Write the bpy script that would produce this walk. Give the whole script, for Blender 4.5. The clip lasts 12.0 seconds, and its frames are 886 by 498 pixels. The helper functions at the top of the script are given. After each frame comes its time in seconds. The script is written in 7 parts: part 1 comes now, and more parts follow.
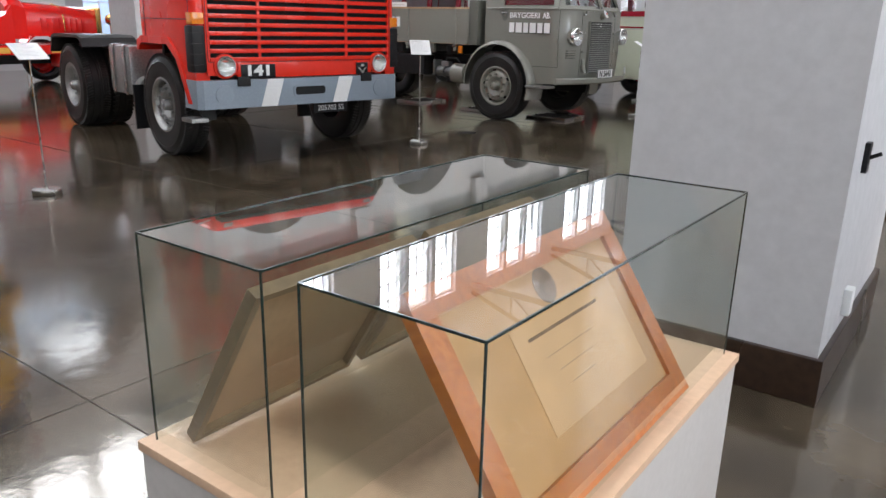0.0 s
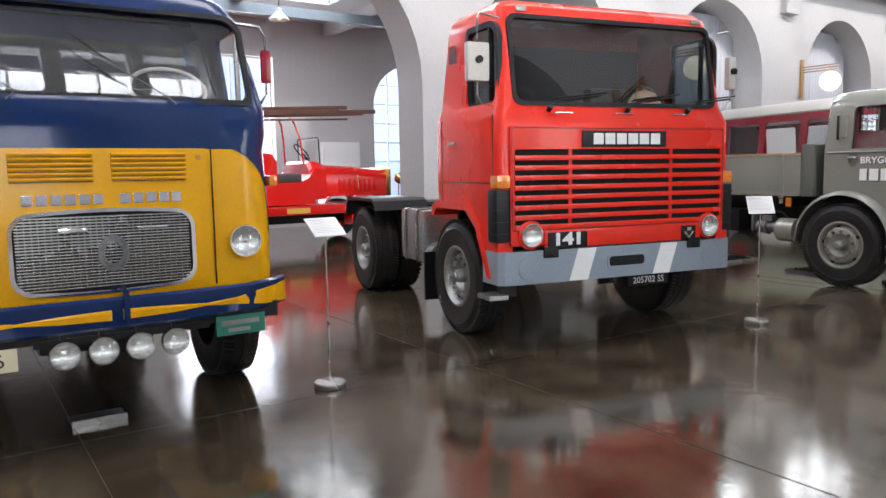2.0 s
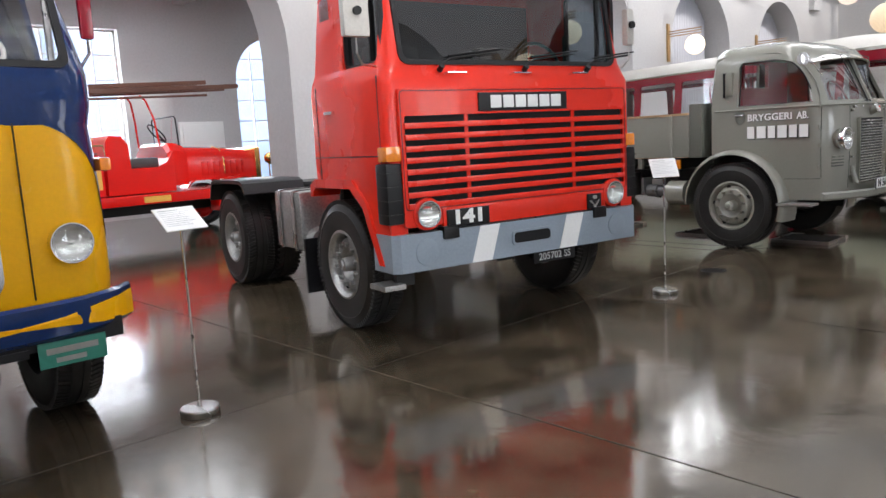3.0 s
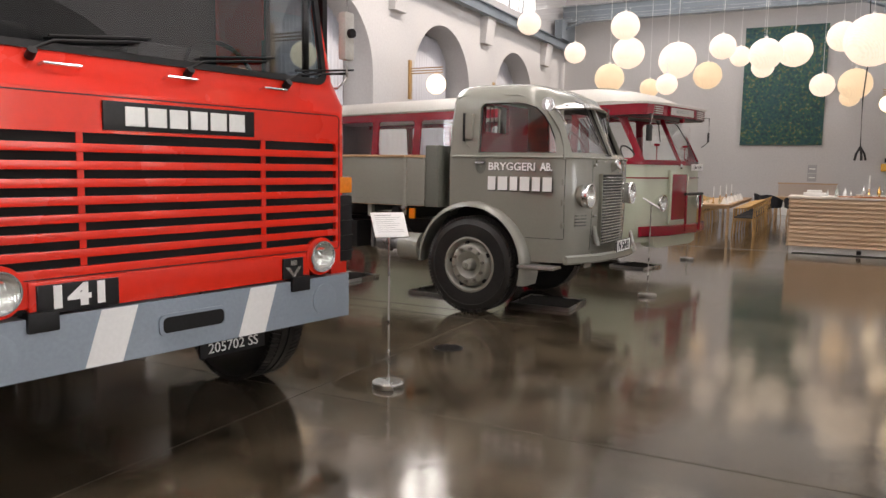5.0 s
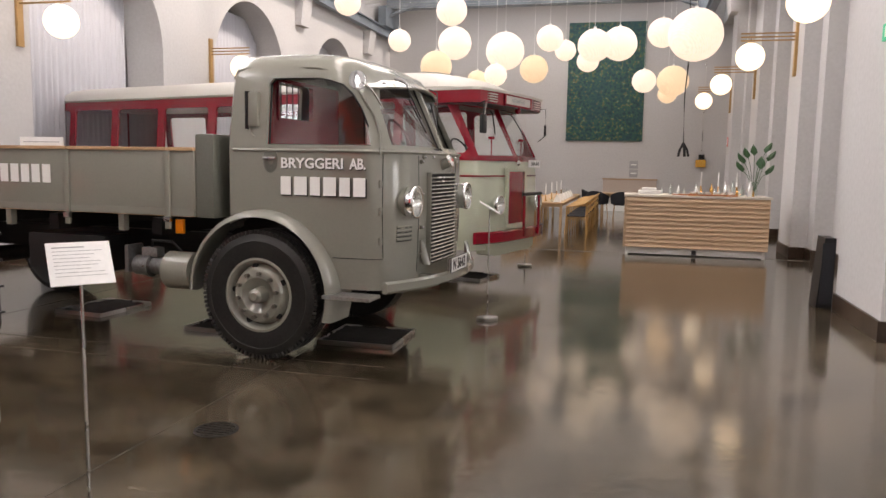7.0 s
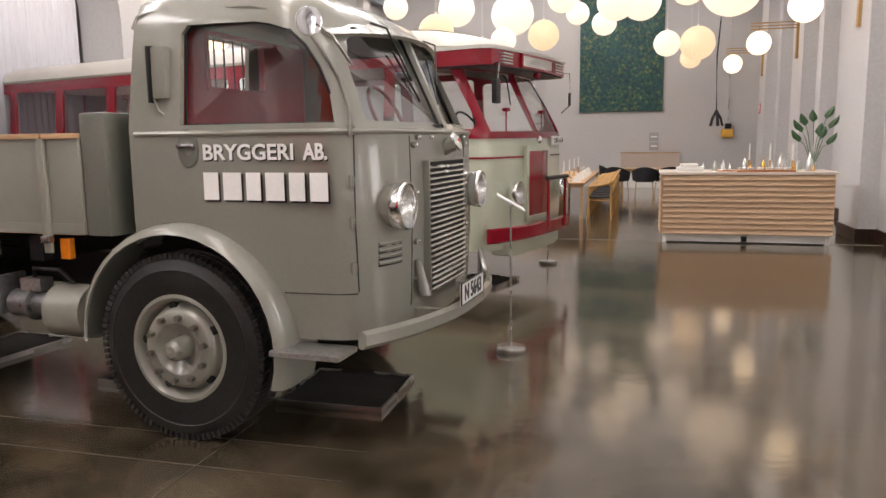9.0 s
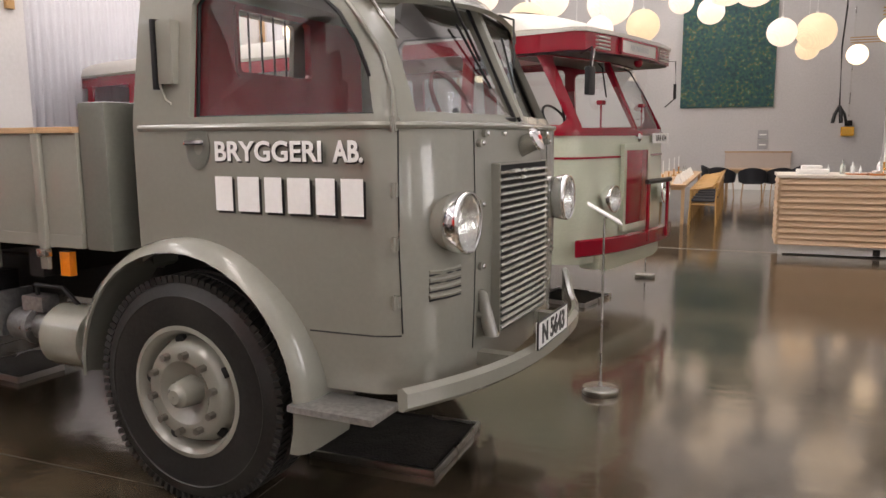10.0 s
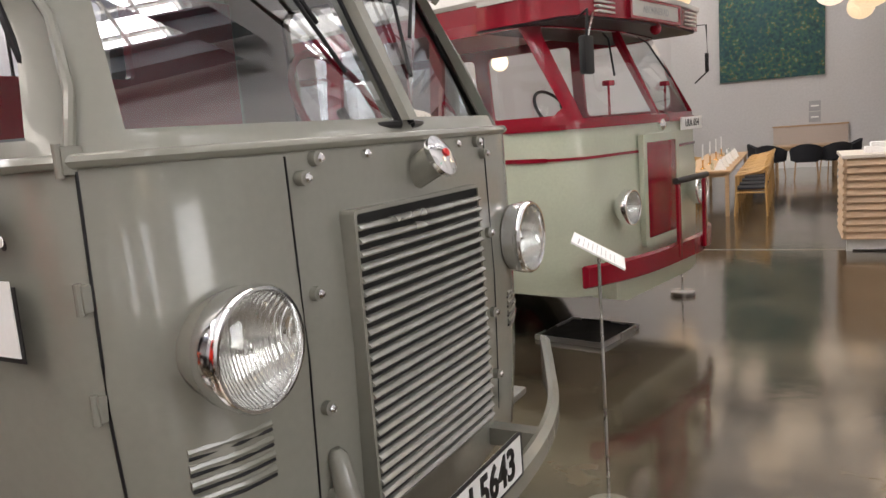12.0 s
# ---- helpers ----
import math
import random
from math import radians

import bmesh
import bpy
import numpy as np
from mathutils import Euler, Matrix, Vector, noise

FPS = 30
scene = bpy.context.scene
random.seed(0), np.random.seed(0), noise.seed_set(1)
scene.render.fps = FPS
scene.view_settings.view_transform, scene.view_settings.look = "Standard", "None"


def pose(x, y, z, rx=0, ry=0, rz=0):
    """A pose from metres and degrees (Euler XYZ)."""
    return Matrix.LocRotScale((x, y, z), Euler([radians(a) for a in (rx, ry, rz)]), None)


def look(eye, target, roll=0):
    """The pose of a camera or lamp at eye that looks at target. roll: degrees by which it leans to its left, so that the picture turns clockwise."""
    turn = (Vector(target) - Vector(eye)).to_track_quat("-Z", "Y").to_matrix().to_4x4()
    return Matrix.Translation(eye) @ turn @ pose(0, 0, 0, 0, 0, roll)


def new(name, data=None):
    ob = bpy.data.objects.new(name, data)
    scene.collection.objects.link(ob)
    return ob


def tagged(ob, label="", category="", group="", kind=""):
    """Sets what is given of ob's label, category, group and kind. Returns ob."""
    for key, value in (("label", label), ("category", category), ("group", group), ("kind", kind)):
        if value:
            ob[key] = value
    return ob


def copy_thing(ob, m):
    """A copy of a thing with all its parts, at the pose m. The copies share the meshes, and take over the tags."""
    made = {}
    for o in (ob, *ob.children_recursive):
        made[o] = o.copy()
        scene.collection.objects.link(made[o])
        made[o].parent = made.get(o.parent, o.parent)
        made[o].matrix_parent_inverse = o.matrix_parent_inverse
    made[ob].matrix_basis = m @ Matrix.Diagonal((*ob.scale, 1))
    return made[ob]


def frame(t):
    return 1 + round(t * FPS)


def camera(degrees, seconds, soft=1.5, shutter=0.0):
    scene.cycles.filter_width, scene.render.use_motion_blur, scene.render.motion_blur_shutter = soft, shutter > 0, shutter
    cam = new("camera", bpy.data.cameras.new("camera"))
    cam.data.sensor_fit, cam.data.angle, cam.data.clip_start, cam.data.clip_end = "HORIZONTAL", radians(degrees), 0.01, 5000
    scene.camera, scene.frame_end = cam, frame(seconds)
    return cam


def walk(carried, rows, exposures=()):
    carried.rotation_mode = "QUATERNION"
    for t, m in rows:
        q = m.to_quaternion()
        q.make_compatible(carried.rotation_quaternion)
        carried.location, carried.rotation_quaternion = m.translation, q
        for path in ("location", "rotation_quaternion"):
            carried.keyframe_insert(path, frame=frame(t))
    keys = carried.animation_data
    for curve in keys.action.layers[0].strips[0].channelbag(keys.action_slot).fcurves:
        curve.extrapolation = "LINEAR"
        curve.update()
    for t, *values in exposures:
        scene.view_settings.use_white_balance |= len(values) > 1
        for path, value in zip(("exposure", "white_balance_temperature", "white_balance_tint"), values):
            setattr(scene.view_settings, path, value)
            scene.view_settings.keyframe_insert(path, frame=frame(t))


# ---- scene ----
cam = camera(61.5, 12.0)
PATH = [
    (0, (4.483, -0.391, 1.453), (3.35, 1.15, 0.871), 1.3),
    (0.5, (4.2, -0.165, 1.473), (2.667, 1.038, 1.021), 1.3),
    (1, (3.765, -0.031, 1.518), (2.059, 0.94, 1.135), 2.7),
    (1.5, (3.387, 0.065, 1.537), (1.687, 1.085, 1.277), 1.6),
    (2, (2.982, 0.317, 1.558), (1.332, 1.427, 1.343), -0.9),
    (2.5, (2.601, 0.498, 1.514), (1.035, 1.716, 1.262), -2.9),
    (4.5, (1.575, 1.956, 1.569), (0.582, 3.674, 1.318), 0.2),
    (5, (1.43, 2.44, 1.575), (0.523, 4.208, 1.353), 0.9),
    (5.5, (1.251, 2.859, 1.559), (0.431, 4.671, 1.347), 1.4),
    (6, (1.105, 3.363, 1.585), (0.481, 5.251, 1.369), 0.1),
    (6.5, (1.079, 3.852, 1.597), (0.548, 5.769, 1.386), 0.4),
    (7, (0.926, 4.297, 1.595), (0.438, 6.223, 1.367), 1.0),
    (7.2, (0.863, 4.498, 1.597), (0.398, 6.428, 1.351), 0.9),
    (8.8, (0.449, 6.06, 1.629), (-0.004, 7.986, 1.343), 0.5),
    (9, (0.452, 6.196, 1.625), (-0.053, 8.11, 1.337), -0.7),
    (9.5, (0.418, 6.675, 1.623), (-0.274, 8.53, 1.345), -1.1),
    (10, (0.287, 7.108, 1.626), (-0.444, 8.946, 1.332), -0.4),
    (10.5, (0.192, 7.523, 1.658), (-0.531, 9.365, 1.368), -1.4),
    (11, (0.284, 7.973, 1.659), (-0.472, 9.806, 1.396), -2.0),
    (11.5, (0.277, 8.388, 1.633), (-0.506, 10.209, 1.364), -2.2),
    (12, (0.226, 8.766, 1.679), (-0.616, 10.553, 1.373), -4.3),
]
walk(cam, [(t, look(eye, target, roll)) for t, eye, target, roll in PATH], [(0, 0.24, 6350, 12), (2.7, 0.3, 6350, 12), (4.3, 0.26, 7000, 15), (7.2, 0.3, 7300, 18), (8.8, 0.45, 7300, 18), (10.5, 0.46, 7250, 18), (12, 0.46, 7100, 15)])
# ---- world and light ----
world = bpy.data.worlds.new("sky_world")
scene.world = world
world.use_nodes = True
wn = world.node_tree.nodes
sky = wn.new("ShaderNodeTexSky")
sky.sky_type, sky.sun_disc = "NISHITA", False
sky.sun_elevation, sky.sun_rotation = radians(32), radians(70)
world.node_tree.links.new(sky.outputs[0], wn["Background"].inputs[0])
wn["Background"].inputs[1].default_value = 0.12
scene.view_settings.exposure = 0.0

sun = new("sun", bpy.data.lights.new("sun", "SUN"))
sun.data.energy, sun.data.angle, sun.data.color = 2.0, radians(8), (1.0, 0.95, 0.88)
sun.matrix_world = look((14, 12, 14), (0, 14, 0))

BAY = 5.45                      # spacing of the piers
BAYS = range(-4, 3)             # bays by their centre 16.2 + BAY * k
LEFT, RIGHT, NORTH, SOUTH, EAVES = -8.5, 3.7, 32.5, -7.5, 9.4


def window_light(name, m, w, h, power, tone):
    """Daylight standing in a window's opening."""
    lamp = new(name, bpy.data.lights.new(name, "AREA"))
    lamp.data.shape, lamp.data.size, lamp.data.size_y = "RECTANGLE", w, h
    lamp.data.energy, lamp.data.color = power, tone
    lamp.matrix_world = m
    return lamp


SKYTONE = (0.89, 0.945, 1.0)
for k in BAYS:
    yc = 16.2 + BAY * k
    window_light("window_light", look((LEFT - 0.5, yc, 8.0), (0, yc, 7.4)), 3.8, 2.2, 390, SKYTONE)
    window_light("window_light", look((RIGHT + 0.9, yc + BAY / 2, 8.0), (-5, yc + BAY / 2, 7.2)), 3.8, 2.2, 320, SKYTONE)
for k in BAYS:
    yc = 16.2 + BAY * k
    window_light("skylight_light", look((-2.4, yc, 11.6), (-2.4, yc, 0)), 2.2, 4.6, 230, (1.0, 0.97, 0.93))
# ---- materials ----
def material(name, color, rough=0.5, metal=0.0, var=0.12, scale=8.0, bump=0.0, bump_scale=60.0, coat=0.0, spec=0.5, dirt=None, dirt_scale=1.5, rvar=0.1, each=0.0):
    """A principled material whose colour and gloss vary at two scales."""
    m = bpy.data.materials.new(name)
    m.use_nodes = True
    nt, n = m.node_tree, m.node_tree.nodes
    p = n["Principled BSDF"]
    co = n.new("ShaderNodeTexCoord")
    fine, broad = n.new("ShaderNodeTexNoise"), n.new("ShaderNodeTexNoise")
    for node, s, d in ((fine, scale * 6, 6), (broad, dirt_scale, 5)):
        node.inputs["Scale"].default_value, node.inputs["Detail"].default_value = s, d
        nt.links.new(co.outputs["Object"], node.inputs["Vector"])
    ramp = n.new("ShaderNodeValToRGB")
    lo, hi = [c * (1 - var) for c in color], [min(1, c * (1 + var)) for c in color]
    ramp.color_ramp.elements[0].position, ramp.color_ramp.elements[1].position = 0.3, 0.7
    ramp.color_ramp.elements[0].color, ramp.color_ramp.elements[1].color = (*lo, 1), (*hi, 1)
    nt.links.new(fine.outputs["Fac"], ramp.inputs["Fac"])
    mix = n.new("ShaderNodeMix")
    mix.data_type = "RGBA"
    stain = dirt or [c * (1 - var) for c in color]
    mix.inputs["B"].default_value = (*stain, 1)
    mask = n.new("ShaderNodeMapRange")
    mask.inputs["From Min"].default_value, mask.inputs["From Max"].default_value = 0.5, 0.75
    nt.links.new(broad.outputs["Fac"], mask.inputs["Value"])
    nt.links.new(mask.outputs["Result"], mix.inputs["Factor"])
    nt.links.new(ramp.outputs["Color"], mix.inputs["A"])
    last = mix.outputs["Result"]
    if each:
        info, hsv, rng = n.new("ShaderNodeObjectInfo"), n.new("ShaderNodeHueSaturation"), n.new("ShaderNodeMapRange")
        rng.inputs["To Min"].default_value, rng.inputs["To Max"].default_value = 1 - each, 1 + each
        nt.links.new(info.outputs["Random"], rng.inputs["Value"])
        nt.links.new(rng.outputs["Result"], hsv.inputs["Value"])
        nt.links.new(last, hsv.inputs["Color"])
        last = hsv.outputs["Color"]
    nt.links.new(last, p.inputs["Base Color"])
    rr = n.new("ShaderNodeMapRange")
    rr.inputs["To Min"].default_value, rr.inputs["To Max"].default_value = max(0.0, rough - rvar), min(1, rough + rvar)
    nt.links.new(broad.outputs["Fac"], rr.inputs["Value"])
    nt.links.new(rr.outputs["Result"], p.inputs["Roughness"])
    p.inputs["Metallic"].default_value = metal
    p.inputs["Coat Weight"].default_value, p.inputs["Coat Roughness"].default_value = coat, 0.04
    p.inputs["Specular IOR Level"].default_value = spec
    if bump:
        b, bn = n.new("ShaderNodeBump"), n.new("ShaderNodeTexNoise")
        bn.inputs["Scale"].default_value, bn.inputs["Detail"].default_value = bump_scale, 4
        b.inputs["Strength"].default_value, b.inputs["Distance"].default_value = bump, 0.01
        nt.links.new(co.outputs["Object"], bn.inputs["Vector"])
        nt.links.new(bn.outputs["Fac"], b.inputs["Height"])
        nt.links.new(b.outputs["Normal"], p.inputs["Normal"])
    return m


def glow(name, color, strength):
    m = material(name, color, 0.6, var=0.05)
    p = m.node_tree.nodes["Principled BSDF"]
    p.inputs["Emission Color"].default_value, p.inputs["Emission Strength"].default_value = (*color, 1), strength
    return m


def glass(name, tint=(1, 1, 1), rough=0.0, base=0.10):
    """Thin clear glazing: a mirror by Fresnel over a clear sheet."""
    m = bpy.data.materials.new(name)
    m.use_nodes = True
    nt, n = m.node_tree, m.node_tree.nodes
    n.remove(n["Principled BSDF"])
    mixer, clear, gloss, fres = n.new("ShaderNodeMixShader"), n.new("ShaderNodeBsdfTransparent"), n.new("ShaderNodeBsdfGlossy"), n.new("ShaderNodeMath")
    face, power = n.new("ShaderNodeLayerWeight"), n.new("ShaderNodeMath")
    face.inputs["Blend"].default_value = 0.5
    power.operation, power.inputs[1].default_value = "POWER", 4.5
    fres.operation, fres.inputs[1].default_value, fres.inputs[2].default_value = "MULTIPLY_ADD", 1 - base, base
    nt.links.new(face.outputs["Facing"], power.inputs[0])
    nt.links.new(power.outputs[0], fres.inputs[0])
    clear.inputs["Color"].default_value = (*tint, 1)
    gloss.inputs["Roughness"].default_value = rough
    for a, b in ((fres.outputs[0], mixer.inputs[0]), (clear.outputs[0], mixer.inputs[1]), (gloss.outputs[0], mixer.inputs[2]), (mixer.outputs[0], n["Material Output"].inputs[0])):
        nt.links.new(a, b)
    return m


def floor_material():
    """Dark polished floor, worn and patched, with scratches and a worn wax film."""
    m = material("floor_polish", (0.056, 0.043, 0.028), 0.12, var=0.6, scale=0.45, bump=0.15, bump_scale=9, spec=1.0, dirt=(0.12, 0.092, 0.06), dirt_scale=1.1, rvar=0.06)
    nt, n = m.node_tree, m.node_tree.nodes
    p = n["Principled BSDF"]
    p.inputs["Specular Tint"].default_value = (1.0, 0.87, 0.68, 1)
    p.inputs["Coat Weight"].default_value, p.inputs["Coat Roughness"].default_value = 0.3, 0.1
    co = [q for q in n if q.type == "TEX_COORD"][0]
    scratch, stretch = n.new("ShaderNodeTexNoise"), n.new("ShaderNodeMapping")
    stretch.inputs["Scale"].default_value, stretch.inputs["Rotation"].default_value = (1.0, 3.2, 1), (0, 0, 0.5)
    scratch.inputs["Scale"].default_value, scratch.inputs["Detail"].default_value = 1.6, 8
    nt.links.new(co.outputs["Object"], stretch.inputs["Vector"])
    nt.links.new(stretch.outputs["Vector"], scratch.inputs["Vector"])
    cut = n.new("ShaderNodeMapRange")
    cut.inputs["From Min"].default_value, cut.inputs["From Max"].default_value = 0.62, 0.8
    cut.inputs["To Max"].default_value = 0.10
    nt.links.new(scratch.outputs["Fac"], cut.inputs["Value"])
    scuff, thin, pale = n.new("ShaderNodeTexNoise"), n.new("ShaderNodeMapRange"), n.new("ShaderNodeMix")
    scuff.inputs["Scale"].default_value, scuff.inputs["Detail"].default_value, scuff.inputs["Roughness"].default_value, scuff.inputs["Distortion"].default_value = 2.6, 12, 0.72, 0.8
    thin.inputs["From Min"].default_value, thin.inputs["From Max"].default_value, thin.inputs["To Max"].default_value = 0.6, 0.76, 0.5
    pale.data_type = "RGBA"
    pale.inputs["B"].default_value = (0.2, 0.175, 0.14, 1)
    nt.links.new(stretch.outputs["Vector"], scuff.inputs["Vector"])
    nt.links.new(scuff.outputs["Fac"], thin.inputs["Value"])
    nt.links.new(thin.outputs["Result"], pale.inputs["Factor"])
    nt.links.new(p.inputs["Base Color"].links[0].from_socket, pale.inputs["A"])
    nt.links.new(pale.outputs["Result"], p.inputs["Base Color"])
    add = n.new("ShaderNodeMath")
    rr = p.inputs["Roughness"].links[0].from_socket
    nt.links.new(rr, add.inputs[0])
    nt.links.new(cut.outputs["Result"], add.inputs[1])
    nt.links.new(add.outputs[0], p.inputs["Roughness"])
    return m


def wood_material(name, color, dark, scale=3.0, rough=0.45, each=0.12):
    m = material(name, color, rough, var=0.1, scale=6, each=each)
    nt, n = m.node_tree, m.node_tree.nodes
    ramp = [q for q in n if q.type == "VALTORGB"][0]
    co = [q for q in n if q.type == "TEX_COORD"][0]
    wave, st = n.new("ShaderNodeTexNoise"), n.new("ShaderNodeMapping")
    st.inputs["Scale"].default_value = (1.2, 22, 22)
    wave.inputs["Scale"].default_value, wave.inputs["Detail"].default_value, wave.inputs["Distortion"].default_value = scale, 6, 0.6
    nt.links.new(co.outputs["Object"], st.inputs["Vector"])
    nt.links.new(st.outputs["Vector"], wave.inputs["Vector"])
    nt.links.new(wave.outputs["Fac"], ramp.inputs["Fac"])
    ramp.color_ramp.elements[0].color, ramp.color_ramp.elements[1].color = (*dark, 1), (*color, 1)
    return m


PLASTER = material("white_plaster", (0.51, 0.50, 0.50), 0.75, var=0.05, scale=3, bump=0.35, bump_scale=9, dirt=(0.52, 0.505, 0.50), dirt_scale=0.7)
ROOFM = material("roof_boards", (0.78, 0.79, 0.81), 0.8, var=0.15)
STEEL_BLUE = material("blue_grey_steel", (0.17, 0.20, 0.23), 0.5, var=0.2)
SKIRT = material("brown_skirting", (0.032, 0.017, 0.010), 0.3, var=0.35, scale=4)
FLOOR = floor_material()
RED = material("red_paint", (0.76, 0.026, 0.010), 0.27, var=0.03, coat=0.25, scale=3, spec=0.35, dirt=(0.73, 0.024, 0.009), rvar=0.04)
FIRE_RED = material("fire_red_paint", (0.70, 0.010, 0.006), 0.2, var=0.05, coat=0.3, spec=0.4, rvar=0.04)
YELLOW = material("yellow_paint", (0.84, 0.41, 0.002), 0.27, var=0.03, coat=0.1, spec=0.3, dirt=(0.80, 0.38, 0.002), rvar=0.04)
BLUE = material("navy_paint", (0.006, 0.024, 0.095), 0.14, var=0.08, coat=0.2, spec=0.3, rvar=0.04)
GREY = material("grey_green_paint", (0.225, 0.224, 0.19), 0.24, var=0.025, coat=0.5, dirt=(0.217, 0.215, 0.181), dirt_scale=1.2, bump=0.012, bump_scale=4, rvar=0.03)
CREAM = material("pale_green_paint", (0.50, 0.53, 0.41), 0.32, var=0.04, coat=0.5, dirt=(0.46, 0.48, 0.37))
WINE = material("wine_red_paint", (0.25, 0.005, 0.017), 0.2, var=0.05, coat=0.35, spec=0.4, rvar=0.04)
SILVER = material("dull_roof_paint", (0.52, 0.50, 0.46), 0.4, var=0.06)
BUMPER = material("grey_bumper_paint", (0.26, 0.31, 0.36), 0.4, var=0.06, coat=0.2)
CHROME = material("chrome", (0.85, 0.85, 0.86), 0.09, 1.0, var=0.03, rvar=0.05)
STEEL = material("brushed_steel", (0.55, 0.54, 0.52), 0.28, 1.0, var=0.08)
ALU = material("cast_aluminium", (0.42, 0.42, 0.41), 0.38, 0.85, var=0.2)
RUBBER = material("tyre_rubber", (0.016, 0.0155, 0.015), 0.42, var=0.25, bump=0.08, bump_scale=90, spec=0.34, dirt=(0.026, 0.025, 0.023), dirt_scale=4)
BLACK = material("black_plastic", (0.009, 0.009, 0.010), 0.4, var=0.2, spec=0.3)
CHASSIS = material("black_chassis_paint", (0.011, 0.011, 0.012), 0.4, var=0.3, spec=0.3, dirt=(0.03, 0.027, 0.024))
WHITE = material("white_enamel", (0.82, 0.82, 0.80), 0.4, var=0.03)
PLINTH = material("plinth_paint", (0.42, 0.40, 0.38), 0.5, var=0.04)
PAPER = material("white_card", (0.84, 0.84, 0.83), 0.6, var=0.03)
PRINT = material("grey_print", (0.36, 0.36, 0.37), 0.7)
AMBER = material("amber_lens", (0.85, 0.24, 0.012), 0.2, var=0.08, coat=1)
LENS = material("ribbed_lens", (0.75, 0.75, 0.72), 0.14, 0.55, var=0.1, scale=6, bump=0.25, bump_scale=55, coat=1)
LAMPGLASS = glass("lamp_glass", (0.97, 0.98, 0.97), 0.04)


def reflector_material():
    """Silvered bowl seen through upright lens flutes."""
    m = material("silvered_reflector", (0.80, 0.80, 0.78), 0.16, 0.95, var=0.06, scale=5)
    nt, n = m.node_tree, m.node_tree.nodes
    co = [q for q in n if q.type == "TEX_COORD"][0]
    wave, b = n.new("ShaderNodeTexWave"), n.new("ShaderNodeBump")
    wave.wave_type, wave.bands_direction = "BANDS", "Y"
    wave.inputs["Scale"].default_value, wave.inputs["Distortion"].default_value = 30, 0.4
    b.inputs["Strength"].default_value, b.inputs["Distance"].default_value = 0.5, 0.004
    nt.links.new(co.outputs["Object"], wave.inputs["Vector"])
    nt.links.new(wave.outputs["Fac"], b.inputs["Height"])
    nt.links.new(b.outputs["Normal"], n["Principled BSDF"].inputs["Normal"])
    return m


REFLECTOR = reflector_material()
GREENP = material("green_plate", (0.03, 0.21, 0.15), 0.4)
GLASS = glass("clear_glass")
SCREEN = glass("tinted_windscreen", (0.36, 0.40, 0.42))
OLDGLASS = glass("old_plate_glass", (0.62, 0.66, 0.68), 0.0, 0.24)
CASEGLASS = glass("case_glass", (0.90, 0.95, 0.93), 0.0, 0.12)
# near-black colour standing in for the shade inside gaps and holes
GAP_SHADE = material("gap_shade_black", (0.004, 0.004, 0.004), 0.9)
GLASS_EDGE = material("glass_edge", (0.006, 0.022, 0.02), 0.15, coat=1)
SEAT = material("dark_seat_vinyl", (0.05, 0.045, 0.045), 0.5)
TRIM_DARK = material("dark_cab_lining", (0.025, 0.025, 0.027), 0.7, spec=0.3)
OAK = wood_material("pale_oak", (0.52, 0.34, 0.19), (0.38, 0.23, 0.12))
SLAT = wood_material("larch_board", (0.60, 0.42, 0.27), (0.46, 0.30, 0.18))
CHAIRW = wood_material("golden_beech", (0.56, 0.33, 0.12), (0.42, 0.23, 0.07))
PINE = wood_material("bracket_pine", (0.42, 0.26, 0.11), (0.30, 0.17, 0.06))
LADDERW = wood_material("old_ladder_wood", (0.20, 0.085, 0.05), (0.11, 0.045, 0.03))
FRAMEW = wood_material("orange_frame_wood", (0.40, 0.125, 0.018), (0.27, 0.075, 0.01), rough=0.3)
BOARDW = material("pale_case_board", (0.56, 0.38, 0.25), 0.5, var=0.06)
CARD = material("brown_backing_card", (0.33, 0.215, 0.12), 0.7, var=0.08)
DIPLOMA = material("old_diploma_paper", (0.42, 0.23, 0.09), 0.6, var=0.12, scale=2, dirt=(0.38, 0.22, 0.11), dirt_scale=6)
FRAME_DARK = material("dark_thin_frame", (0.16, 0.11, 0.06), 0.45, var=0.15)
INK = material("faded_brown_ink", (0.15, 0.085, 0.04), 0.6, var=0.3)
CLOTH = material("white_linen", (0.80, 0.79, 0.77), 0.85, var=0.04)
DARKF = material("dark_blue_upholstery", (0.012, 0.013, 0.018), 0.8, var=0.2)
CURTAIN = material("sheer_curtain", (0.44, 0.44, 0.475), 0.85, var=0.04)
